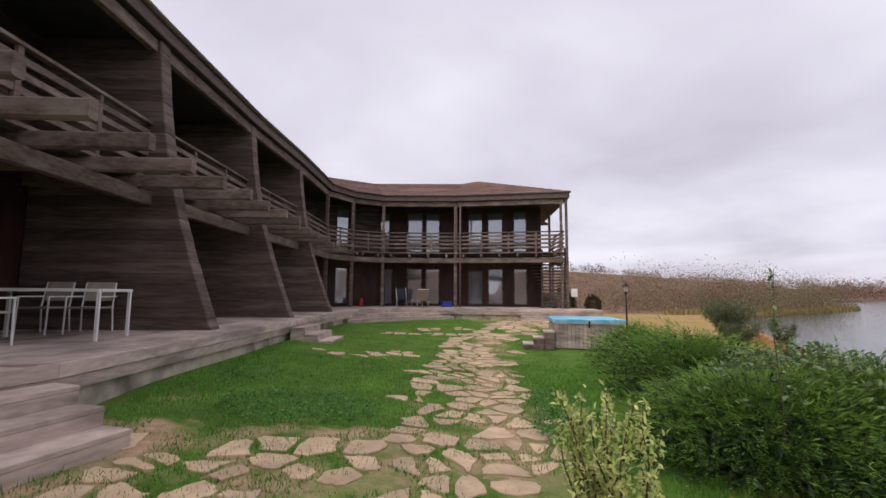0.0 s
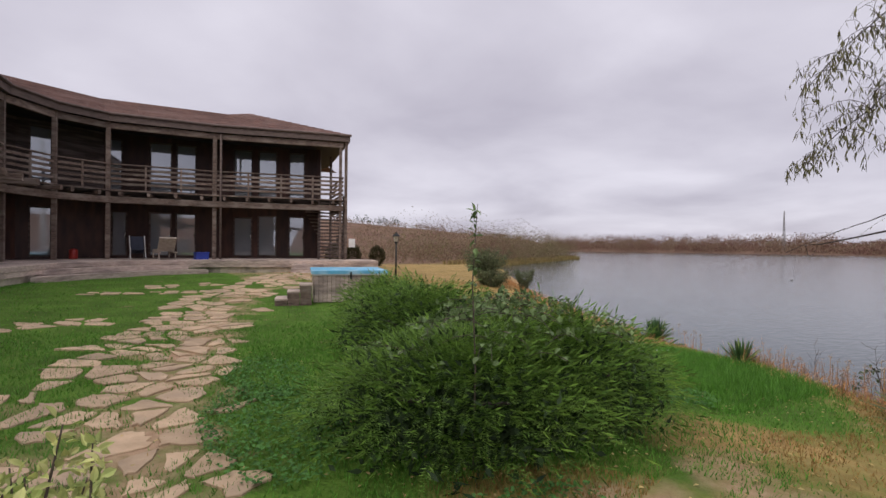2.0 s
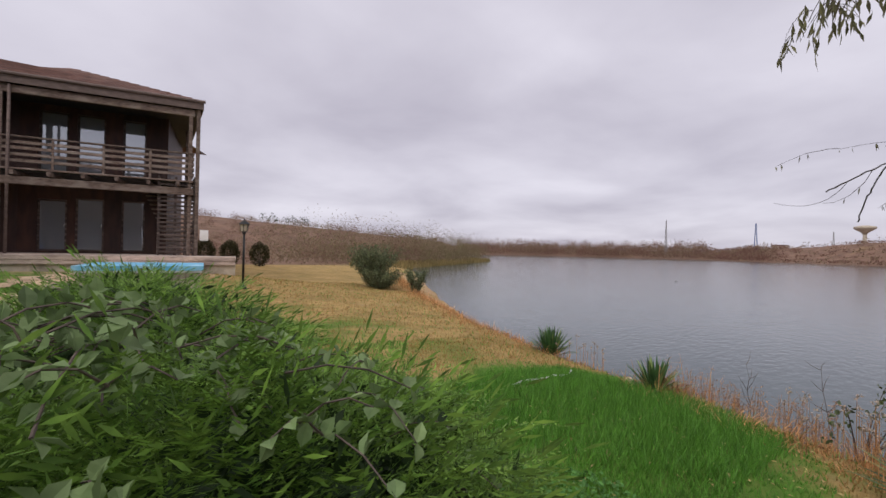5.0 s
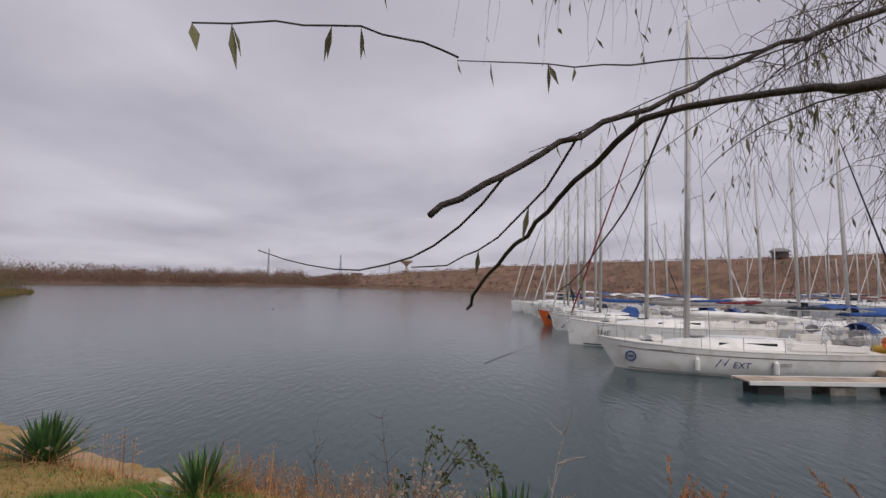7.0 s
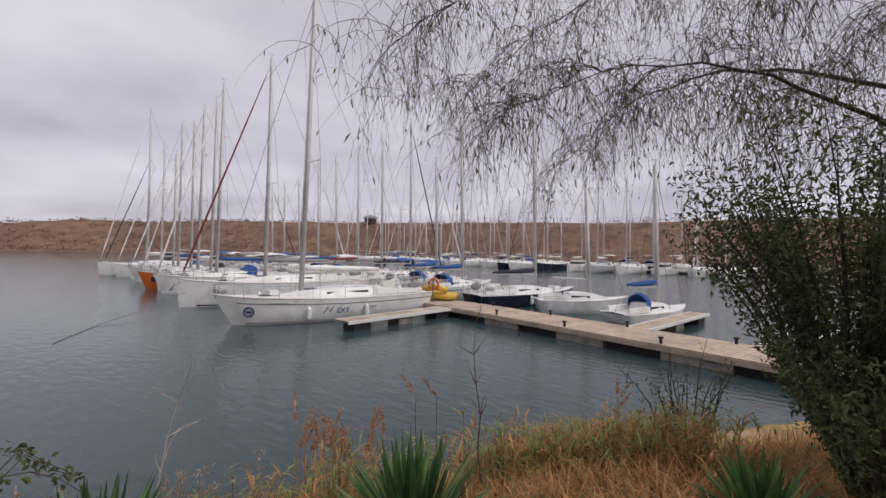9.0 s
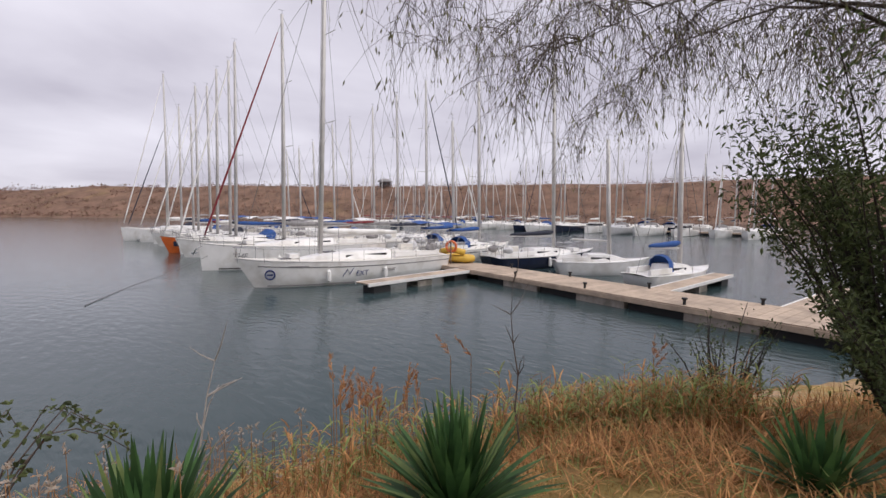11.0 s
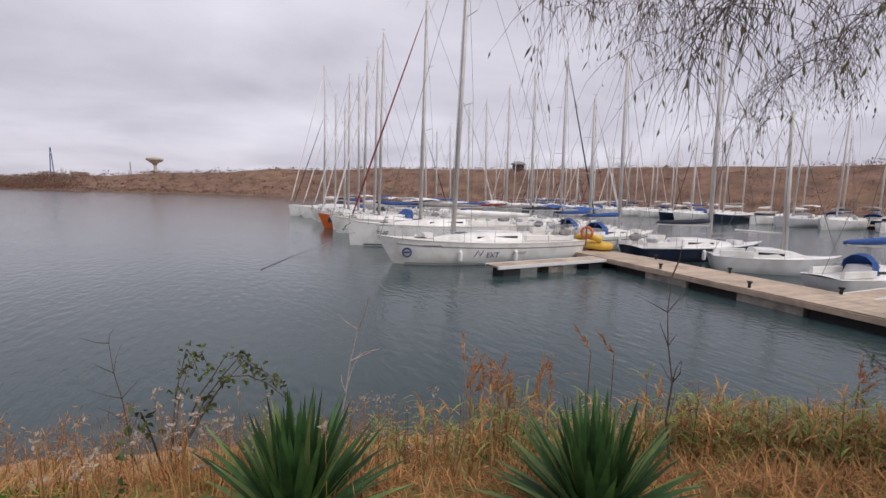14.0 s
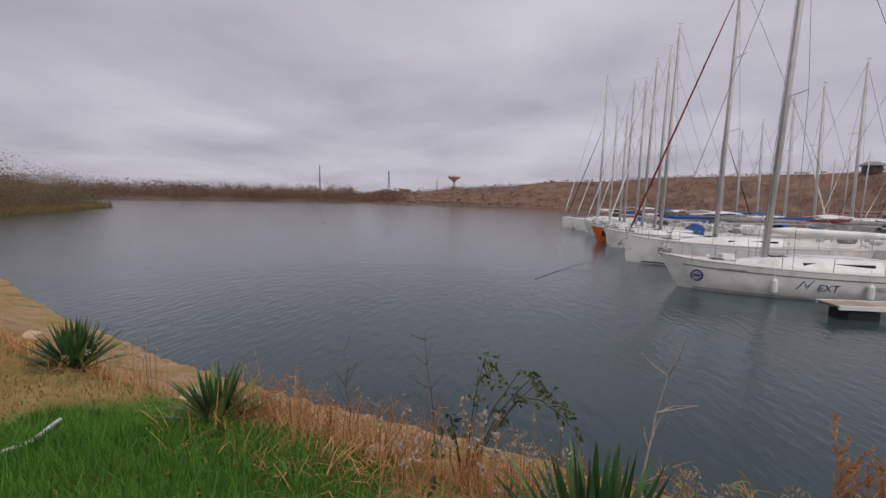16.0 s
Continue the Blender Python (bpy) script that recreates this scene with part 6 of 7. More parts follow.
def yucca(cx, cy, size, blades, label, dry=0.0):
    z0 = land(cx, cy)
    y = thing("yucca", label, "yucca", "yuccas along the bank", at=pose(cx, cy, z0 - 0.07))
    for k in range(blades):
        one = Shape()
        a = k * 2.39996 + RP.uniform(-0.2, 0.2)
        t = k / blades
        el = radians(lerp(88, 20, t ** 0.9) + RP.uniform(-6, 6))
        d = Vector((math.cos(a) * math.cos(el), math.sin(a) * math.cos(el), math.sin(el)))
        L = size * RP.uniform(0.8, 1.1)
        mat = L_YUCCAPALE if RP.random() < 0.14 + dry * t else L_YUCCA
        one.blade(Vector((0.05 * math.cos(a), 0.05 * math.sin(a), 0.04 + 0.12 * size * (1 - t))), d, L, 0.062 * (size / 0.65) ** 0.5, droop=0.05 + 0.28 * t * RP.random(), seg=4, side=(-math.sin(a), math.cos(a), 0))
        part("blade", one, mat, y)
    part("base", Shape().lathe((0, 0, -0.05), ((0.08, 0), (0.09, 0.1), (0.05, 0.22)), 8), M_BARK, y)


yucca(8.35, 6.25, 0.58, 130, "dark green spiky yucca on the bank")
yucca(7.22, 3.92, 0.48, 70, "yucca with dry pale blades at the bank", 0.5)
yucca(5.84, 1.34, 0.66, 130, "broad-bladed yucca with pale yellow blades", 0.22)
yucca(5.12, 0.00, 0.66, 160, "large dark green yucca with many stiff blades")
yucca(3.62, -1.50, 0.48, 90, "dark yucca near the shrub")

# dry grass and reeds along the bank
dry, rust, greenr, palehead, stems = Shape(), Shape(), Shape(), Shape(), Shape()
for k in range(15000):
    y = RP.uniform(-7, 10) if k % 3 else RP.uniform(-4, 4)
    xb, xs = table(y, BANK), table(y, SHORE)
    x = xb + (xs - xb) * (RP.random() ** 1.3) * 0.95 - RP.uniform(0, 0.35)
    if noise.noise((x * 1.1, y * 1.1, 7)) < -0.22 or (y > -0.3 and x > xb + 0.55 + 0.5 * noise.noise((y * 1.3, 3, 1)) and RP.random() < 0.6):
        continue
    hgt = RP.uniform(0.12, 0.40) * (1.25 if y < 2 else 0.8)
    a = RP.uniform(0, 6.28)
    d = Vector((0.45 * math.cos(a), 0.45 * math.sin(a), 1))
    (greenr if RP.random() < 0.13 else dry).blade((x, y, land(x, y) - 0.02), d, hgt, RP.uniform(0.004, 0.011), droop=RP.uniform(0.1, 0.6), seg=3)
for k in range(20000):
    y = RP.uniform(-4.8, 4.2)
    x = table(y, BANK) + RP.gauss(0.35, 0.55)
    if x < table(y, BANK) - 0.75 or x > table(y, SHORE) - 0.2 or (x > table(y, BANK) + 0.6 and y > -0.3 and RP.random() < 0.8):
        continue
    a = RP.uniform(0, 6.28)
    clumpy = 0.5 + 0.9 * max(0.0, noise.noise((x * 1.6, y * 1.6, 2)) + 0.35)
    (greenr if RP.random() < 0.10 else dry).blade((x, y, land(x, y) - 0.02), (0.9 * math.cos(a), 0.9 * math.sin(a), 1), RP.uniform(0.12, 0.42) * clumpy, RP.uniform(0.005, 0.012), droop=RP.uniform(0.2, 0.8), seg=3)
for k in range(9500):
    x, y = RP.uniform(2.6, 5.9), RP.uniform(-4.2, -0.9)
    if x > table(y, BANK) + 0.5 or x + y < 0.7:
        continue
    a = RP.uniform(0, 6.28)
    (greenr if RP.random() < 0.12 else dry).blade((x, y, land(x, y) - 0.02), (0.8 * math.cos(a), 0.8 * math.sin(a), 1), RP.uniform(0.15, 0.5), RP.uniform(0.006, 0.013), droop=RP.uniform(0.2, 0.8), seg=3)
for k in range(300):
    y = RP.uniform(0.3, 4.0)
    x = table(y, BANK) + RP.uniform(0.0, 0.8)
    H = RP.uniform(0.2, 0.55)
    q = Vector((x, y, land(x, y) - 0.02))
    tip = q + Vector((RP.uniform(-0.2, 0.2), RP.uniform(-0.2, 0.2), 1)) * H
    stems.tube([q, q.lerp(tip, 0.5) + rand_dir() * 0.02, tip], [0.003, 0.0025, 0.001], 4)
    for i in range(8):
        t = RP.uniform(0.4, 1.0)
        stems.tube([q.lerp(tip, t), q.lerp(tip, t) + rand_dir(0.6) * RP.uniform(0.04, 0.12)], [0.0018, 0.001], 3)
        (rust if i % 3 == 0 else dry).leaf(q.lerp(tip, t) + rand_dir() * 0.05, rand_dir(), rand_dir(), 0.03, 0.009)
for cx, cy, n, hh in ((6.35, -0.45, 70, 0.85), (6.0, -1.0, 50, 0.75), (5.65, -1.75, 120, 0.82), (5.45, -2.25, 120, 0.76), (5.0, -2.6, 130, 0.70), (4.7, -3.0, 120, 0.68), (5.2, -3.4, 130, 0.78), (4.3, -2.5, 80, 0.55), (5.9, -3.2, 110, 0.85), (6.6, 0.2, 40, 0.6)):
    for k in range(n):
        x, y = cx + RP.gauss(0, 0.26), cy + RP.gauss(0, 0.26)
        z = land(x, y)
        H = hh * RP.uniform(0.45, 1.05)
        lean = Vector((RP.uniform(-0.2, 0.2), RP.uniform(-0.2, 0.2), 1))
        tip = Vector((x, y, z)) + lean * H
        stems.tube([(x, y, z - 0.02), tip], [0.004, 0.002], 4)
        green = RP.random() < 0.72
        for i in range(10):
            t = RP.uniform(0.25, 1.0)
            a = RP.uniform(0, 6.28)
            (greenr if green and RP.random() < 0.75 else dry).blade(Vector((x, y, z)) + lean * H * t, Vector((math.cos(a), math.sin(a), 1.1)), RP.uniform(0.14, 0.30), 0.017, droop=0.5, seg=3)
for cx, cy, n, h0, h1 in ((6.45, -0.30, 16, 0.75, 0.98), (6.35, -0.62, 10, 0.70, 0.92), (5.98, -1.02, 2, 1.05, 1.12), (5.0, -3.0, 3, 0.8, 1.0)):
    for k in range(n):
        x, y = cx + RP.gauss(0, 0.13), cy + RP.gauss(0, 0.13)
        q = Vector((x, y, land(x, y) + RP.uniform(h0, h1)))
        sway = Vector((RP.uniform(-0.5, 0.5), RP.uniform(-0.5, 0.5), 0.8)).normalized()
        stems.tube([(x, y, land(x, y)), q], [0.004, 0.003], 4)
        for i in range(60):
            t = RP.random()
            rust.leaf(q + sway * 0.22 * t, sway + rand_dir() * 0.7, rand_dir(), RP.uniform(0.03, 0.07) * (1.1 - t * 0.6), 0.008)
# dry fringe of the bank towards the headland
for k in range(5000):
    y = RP.uniform(6.5, 24)
    x = table(y, BANK) + RP.gauss(0.15, 0.45)
    dry.blade((x, y, land(x, y) - 0.02), (RP.uniform(-0.6, 0.6), RP.uniform(-0.6, 0.6), 1), RP.uniform(0.15, 0.32 + 0.03 * (y - 6)), 0.010, droop=RP.uniform(0.2, 0.7), seg=3)
for cx, cy, n in ((6.5, 1.9, 46), (6.2, 0.6, 26), (8.0, 5.2, 14)):
    for k in range(n):
        x, y = cx + RP.gauss(0, 0.3), cy + RP.gauss(0, 0.25)
        q = Vector((x, y, land(x, y) + RP.uniform(0.25, 0.62)))
        stems.tube([(x, y, land(x, y)), q], [0.003, 0.002], 4)
        for i in range(12):
            palehead.leaf(q + rand_dir() * 0.02, rand_dir(0.5), rand_dir(), 0.03, 0.014)
# taller straw by the yuccas
for cx, cy, n, hh in ((7.45, 3.75, 160, 0.55), (8.5, 6.0, 90, 0.35), (7.7, 2.9, 90, 0.4), (13.6, 15.5, 120, 0.9), (12.9, 17.2, 90, 1.2), (5.7, 1.0, 90, 0.4)):
    for k in range(n):
        x, y = cx + RP.gauss(0, 0.22), cy + RP.gauss(0, 0.22)
        dry.blade((x, y, land(x, y) - 0.02), (RP.uniform(-0.5, 0.5), RP.uniform(-0.5, 0.5), 1), hh * RP.uniform(0.6, 1.1), 0.009, droop=RP.uniform(0.1, 0.5), seg=3)
for nm, sh, mt, lab in (("dry_grass", dry, L_DRY, "tangled dry brown grass along the bank"), ("reed_plumes", rust, L_RUST, "rust-coloured feathery reed plumes"), ("green_reeds", greenr, L_REEDGREEN, "green and yellowing reed leaves"),
                        ("seed_heads", palehead, L_PAMPAS, "pale fluffy seed heads on thin stems"), ("reed_stems", stems, L_DRY, "thin dry reed stems by the water")):
    tagged(part(nm, sh, mt), lab, "grass", kind="stuff")


def bare_twig(name, label, root, tip, forks, mat, r=0.012):
    root, tip = Vector(root), Vector(tip)
    tw = thing(name, label, "twig", at=Matrix.Translation(root))
    main = [Vector((0, 0, 0)).lerp(tip - root, i / 5) + rand_dir() * 0.025 * (1 if 0 < i < 5 else 0) for i in range(6)]
    part("stem", Shape().tube(main, [r * (1 - 0.16 * i) for i in range(6)], 5), mat, tw)
    for k in range(forks):
        i = 2 + k % 4
        q = main[i]
        d = ((tip - root).normalized() + rand_dir() * 0.9).normalized()
        L = RP.uniform(0.12, 0.32)
        part("twig", Shape().tube([q, q + d * L * 0.5 + rand_dir() * 0.02, q + d * L], [r * 0.5, r * 0.35, r * 0.15], 4), mat, tw)
    return tw


bare_twig("dead_branch", "bleached bare branch above the yucca", (6.45, 1.0, -0.85), (6.75, 0.70, 0.14), 8, M_PALETWIG)
bare_twig("bare_stem", "thin brown stem rising from the reeds", (5.35, -1.0, -0.6), (5.5, -1.1, 0.62), 9, M_TWIG, 0.009)
bare_twig("bare_stem", "thin dry stem near the bank edge", (7.9, 2.2, -1.2), (8.0, 2.35, -0.1), 9, M_TWIG, 0.008)
bare_twig("bare_stem", "slender dry weed at the bank", (7.5, 2.9, -0.9), (7.6, 3.0, -0.1), 7, M_TWIG, 0.007)
bramble = thing("bramble", "arching bramble shoots with small leaves", "bramble", at=pose(7.0, 1.95, land(7.0, 1.95)))
bl = Shape()
for k in range(7):
    a = RP.uniform(0, 6.28)
    pts = [Vector((math.cos(a), math.sin(a), 0)) * 0.13 * i + Vector((0, 0, 0.75 * math.sin(i / 6 * 2.4))) * RP.uniform(0.9, 1.05) for i in range(7)]
    part("shoot", Shape().tube(pts, [0.006, 0.006, 0.005, 0.005, 0.004, 0.003, 0.002], 4), M_TWIG, bramble)
    for q in pts[2:]:
        for i in range(6):
            bl.broad(q + rand_dir() * 0.04, rand_dir(-0.2), rand_dir(), 0.05, 0.03, 0.004)
part("leaves", bl, L_OLEASTER, bramble)

# pale rocks at the foot of the bank
for x, y, r in ((7.9, 4.6, 0.16), (8.9, 7.1, 0.13), (8.2, 3.5, 0.12), (9.6, 5.2, 0.2), (9.0, 3.0, 0.17), (10.6, 8.6, 0.2), (8.1, 0.9, 0.16), (7.4, 0.2, 0.14), (7.0, 2.6, 0.09), (11.4, 10.2, 0.18)):
    rk = Shape().ball((0, 0, 0), r, int(x * 100), 0.35, (1.3, 0.9, 0.6), 7, 5)
    tagged(part("rock", rk, M_STONE), "pale limestone rock lying on the bank", "rock", "rocks on the bank").matrix_basis = pose(x, y, land(x, y) + r * 0.25, 0, 0, x * 50)

hose = part("garden_hose", Shape().tube([(x, y, land(x, y) + 0.035) for x, y in ((5.35, 4.80), (5.66, 4.87), (6.0, 4.82), (6.35, 4.88), (6.6, 4.83), (6.95, 4.98))], 0.014, 6), M_WHITEMETAL)
tagged(hose, "pale garden hose lying across the grass", "hose")

# ---- the willow over the shore ----
willow = thing("willow", "leafless drooping willow with a few withered leaves", "tree", at=pose(1.9, -4.3, land(1.9, -4.3) - 0.05))
W0 = Vector((1.9, -4.3, land(1.9, -4.3) - 0.05))
part("trunk", Shape().tube([(0, 0, 0), (0.08, 0.1, 0.8), (0.05, 0.25, 1.6), (0.2, 0.5, 2.6), (0.3, 0.6, 3.4)], [0.26, 0.21, 0.19, 0.16, 0.12], 10), M_BARK, willow, smooth=True)
limbs = (
    [(0.05, 0.25, 1.6)] + [tuple(Vector(p) - W0) for p in ((2.6, -2.6, 2.35), (3.2, -0.8, 2.45), (3.5, 0.8, 1.95), (3.462, 1.326, 1.709), (3.396, 1.529, 1.614), (3.364, 1.633, 1.553), (3.332, 1.727, 1.505), (3.315, 1.79, 1.468), (3.297, 1.844, 1.433))],
    [(0.2, 0.5, 2.6)] + [tuple(Vector(p) - W0) for p in ((2.5, -2.4, 2.3), (2.9, -1.0, 2.15), (3.15, 0.9, 1.68), (3.25, 1.50, 1.53), (3.262, 1.60, 1.512), (3.296, 1.694, 1.502), (3.40, 1.722, 1.468), (3.487, 1.747, 1.431), (3.60, 1.768, 1.395), (3.68, 1.785, 1.35))],
    [(0.3, 0.6, 3.4), (0.9, 2.2, 4.9), (1.5, 4.2, 4.9), (1.9, 5.3, 4.3), (2.05, 6.1, 3.7)],
    [(0.2, 0.5, 2.6), (0.9, 2.4, 4.0), (1.5, 4.4, 4.1), (1.9, 5.5, 3.4), (2.05, 6.15, 2.85)],
    [(0.2, 0.5, 2.6), (1.0, 1.2, 3.7), (2.2, 2.0, 4.3), (3.4, 2.8, 4.2), (4.3, 3.4, 3.6)],
    [(0.3, 0.6, 3.4), (1.2, 0.8, 4.4), (2.5, 1.0, 4.8), (3.8, 1.3, 4.5), (4.8, 1.6, 3.8)],
    [(0.2, 0.5, 2.6), (1.2, 0.2, 3.4), (2.4, -0.1, 3.9), (3.6, -0.4, 3.8), (4.6, -0.6, 3.2)],
    [(0.3, 0.6, 3.4), (0.9, 1.7, 4.5), (1.6, 3.0, 4.8), (2.4, 4.2, 4.6), (3.0, 5.2, 4.0)],
    [(0.05, 0.25, 1.6), (0.9, 0.9, 2.6), (1.8, 1.5, 3.2), (2.7, 2.2, 3.3), (3.4, 3.0, 2.9)],
    [(0.3, 0.6, 3.4), (0.1, 1.8, 4.6), (0.0, 3.0, 5.1), (-0.1, 4.2, 5.0)],
    [(0.3, 0.6, 3.4), (0.2, -0.6, 4.4), (0.6, -1.8, 4.9), (1.3, -2.8, 4.6)],
    [(0.3, 0.6, 3.4), (-0.8, 0.5, 4.4), (-2.0, 0.8, 4.7), (-3.0, 1.0, 4.3)],
)
twigs, leaves = Shape(), Shape()


def hang(q, d, L, r, leaf=0.5, size=1.0):
    """A drooping twig with a few leaves."""
    pts, rad = [Vector(q)], [r]
    v = Vector(d).normalized()
    n = 6
    for i in range(n):
        v = (v + Vector((0, 0, -0.34)) + rand_dir() * 0.24).normalized()
        pts.append(pts[-1] + v * L / n)
        rad.append(r * (1 - 0.13 * (i + 1)))
    if any(2.3 < w.x < 4.3 and 1.0 < w.y < 2.7 and w.z < 2.2 for w in (willow.matrix_basis @ p for p in pts)):   # kept clear over the walked strip
        return pts
    twigs.tube(pts, rad, 4, cap=False)
    for p in pts[1:]:
        if RP.random() < leaf:
            leaves.leaf(p, Vector((RP.uniform(-0.5, 0.5), RP.uniform(-0.5, 0.5), -1)), rand_dir(), size * RP.uniform(0.05, 0.10), size * RP.uniform(0.012, 0.02), 0.003)
    return pts


for li, pts in enumerate(limbs):
    P = [Vector(p) for p in pts]
    fine = []
    for i in range(len(P) - 1):
        a_, b_, c_, d_ = P[max(i - 1, 0)], P[i], P[i + 1], P[min(i + 2, len(P) - 1)]
        for k in range(4):
            t = k / 4
            q = 0.5 * (2 * b_ + (c_ - a_) * t + (2 * a_ - 5 * b_ + 4 * c_ - d_) * t * t + (3 * b_ - a_ - 3 * c_ + d_) * t ** 3)
            fine.append(q + rand_dir() * (0.0025 if li < 2 else 0.03))
    fine.append(P[-1])
    rr = [max(0.0024 if li < 2 else 0.004, (0.03 if li < 2 else 0.034) * (1 - i / len(fine)) ** (3.6 if li < 2 else 1.4)) for i in range(len(fine))]
    part("limb", Shape().tube(fine, rr, 7), M_BARK, willow, smooth=True)
    for i in range(4, len(fine)):
        t = i / len(fine)
        leafy_tip = li in (2, 3) and t > 0.55
        count = 4
        if li < 2:
            count = 0
        for k in range(count):
            side = rand_dir()
            side.z = abs(side.z) * 0.5
            L = RP.uniform(0.5, 1.1)
            if li >= 7:
                L *= 0.8
            if leafy_tip:
                for q in hang(fine[i], side + (P[-1] - P[0]).normalized() * 0.5, RP.uniform(0.3, 0.65), 0.004, 0.6):
                    hang(q, rand_dir(), RP.uniform(0.12, 0.28), 0.0025, 0.5)
                continue
            b = hang(fine[i], side + (P[-1] - P[0]).normalized() * 0.9, L, 0.005, 0.1)
            for q in b[2:]:
                for m in range(3):
                    hang(q, rand_dir() * 0.8 + Vector((0, 0, -0.2)), RP.uniform(0.35, 0.95), 0.0024, 0.16)
# fine shoots at the tips of the two low limbs
for root, ctrl, tip, nl in (((3.332, 1.727, 1.505), (3.40, 1.78, 1.40), (3.36, 1.86, 1.40), 2), ((3.315, 1.79, 1.468), (3.40, 1.86, 1.36), (3.45, 2.02, 1.42), 0), ((3.364, 1.633, 1.553), (3.42, 1.66, 1.42), (3.43, 1.72, 1.38), 3),
                            ((3.396, 1.529, 1.614), (3.46, 1.66, 1.62), (3.40, 1.82, 1.60), 5),
                            ((3.40, 1.82, 1.60), (3.33, 1.90, 1.60), (3.24, 1.98, 1.53), 7), ((3.462, 1.326, 1.709), (3.60, 1.52, 1.66), (3.62, 1.70, 1.58), 7), ((3.25, 1.50, 1.53), (3.50, 1.46, 1.60), (3.66, 1.42, 1.56), 6),
                            ((3.5, 1.1, 1.82), (3.75, 1.36, 1.72), (3.82, 1.52, 1.55), 9)):
    p0, p1, p2 = (Vector(p) - W0 for p in (root, ctrl, tip))
    pts = [p0 * (1 - t) ** 2 + p1 * 2 * t * (1 - t) + p2 * t * t + rand_dir() * 0.002 for t in (i / 10 for i in range(11))]
    part("shoot", Shape().tube(pts, [0.0011 - 0.00006 * i for i in range(11)], 6), M_BARK, willow, smooth=True)
    for i in range(nl):
        q = pts[3 + RP.randrange(8)]
        leaves.leaf(q, Vector((RP.uniform(-0.4, 0.4), RP.uniform(-0.4, 0.4), -1)), rand_dir(), RP.uniform(0.018, 0.032), RP.uniform(0.004, 0.006), 0.001)
part("hanging_growth", twigs, M_TWIG, willow)
part("leaves", leaves, L_WILLOW, willow, "withered grey-green willow leaves")

# ---- far woods, scrub and reed beds ----
scrub, scrubred, pine, reedbed, olive = Shape(), Shape(), Shape(), Shape(), Shape()


def clump(sh, x, y, w, h, n, q):
    z = land(x, y)
    for k in range(n):
        a, e = RP.uniform(0, 6.28), RP.random()
        r = w * math.sqrt(e) / 2
        zz = z + h * RP.random() ** 0.55 * math.sqrt(max(0.03, 1 - 0.95 * e))
        sh.leaf((x + r * math.cos(a), y + r * math.sin(a), zz), rand_dir(0.7), rand_dir(), q * RP.uniform(0.7, 1.5), q * RP.uniform(0.25, 0.55))


for k in range(300):
    y = RP.uniform(72, 135)
    xs = table(y, SHORE)
    x = xs - RP.uniform(3, 60) * (0.4 + 0.6 * RP.random())
    a = math.degrees(math.atan2(x - HUB[0], y - HUB[1]))
    if a > 47.5:
        continue
    H = RP.uniform(3.5, 8.0) + 5.0 * RP.random() ** 3
    clump(RP.choice((scrub, scrub, olive, olive, scrubred)), x, y, H * RP.uniform(0.8, 1.2) + 1, H, 260, 0.30)
for k in range(620):
    a, r = RP.uniform(4, 46.5), RP.uniform(70, 300) if k % 2 else RP.uniform(130, 300)
    x, y = HUB[0] + r * math.sin(radians(a)), HUB[1] + r * math.cos(radians(a))
    if x > table(y, BANK) - 4:
        continue
    clump(scrubred if RP.random() < 0.35 else scrub, x, y, RP.uniform(4, 9), RP.uniform(1.8, 5.0), 110, 0.45)
for k in range(9):
    a, r = RP.choice((RP.uniform(16, 26), RP.uniform(22, 25))), RP.uniform(285, 310)
    clump(pine, HUB[0] + r * math.sin(radians(a)), HUB[1] + r * math.cos(radians(a)), 7, 6.5, 60, 1.1)
for k in range(800):
    a = RP.uniform(45, 80)
    rs = table(a, FAR)
    r = rs + RP.uniform(6, 130)
    clump(scrubred if RP.random() < 0.6 else scrub, HUB[0] + r * math.sin(radians(a)), HUB[1] + r * math.cos(radians(a)), RP.uniform(14, 26), RP.uniform(11, 22) * (1 if a < 74 else 0.4), 70, 1.8)
for k in range(1700):
    a = RP.uniform(76, 196)
    rs = table(a, FAR)
    r = rs * (1 + 0.32 * RP.random() ** 1.4)
    s = rs / 250
    tall = RP.random() < 0.10 or (a > 140 and RP.random() < 0.5)
    clump(scrubred if RP.random() < 0.7 else scrub, HUB[0] + r * math.sin(radians(a)), HUB[1] + r * math.cos(radians(a)), RP.uniform(3, 8) * s, (RP.uniform(2.5, 4.5) if tall else RP.uniform(0.5, 1.5)) * s, 16, 0.9 * s)
for k in range(5200):
    y = RP.uniform(66, 118)
    xs = table(y, SHORE)
    x = xs - RP.random() ** 1.5 * 14 + 0.5
    reedbed.blade((x, y, max(ZW - 0.1, land(x, y)) - 0.1), (RP.uniform(-0.3, 0.3), RP.uniform(-0.3, 0.3), 1), RP.uniform(0.8, 1.5), 0.16, droop=0.15, seg=2)
for nm, sh, mt, lab in (("far_scrub", scrub, L_SCRUB, "bare grey-brown scrub and trees beyond the lake"), ("far_brush", scrubred, L_SCRUBRED, "reddish-brown leafless brush on the hills"),
                        ("far_willows", olive, L_OLIVESCRUB, "olive-brown willow scrub on the headland"), ("far_pines", pine, L_PINE, "dark pines on the hill crest"), ("reed_bed", reedbed, L_REEDBED, "yellow reed bed round the headland")):
    tagged(part(nm, sh, mt), lab, "scrub", kind="stuff")
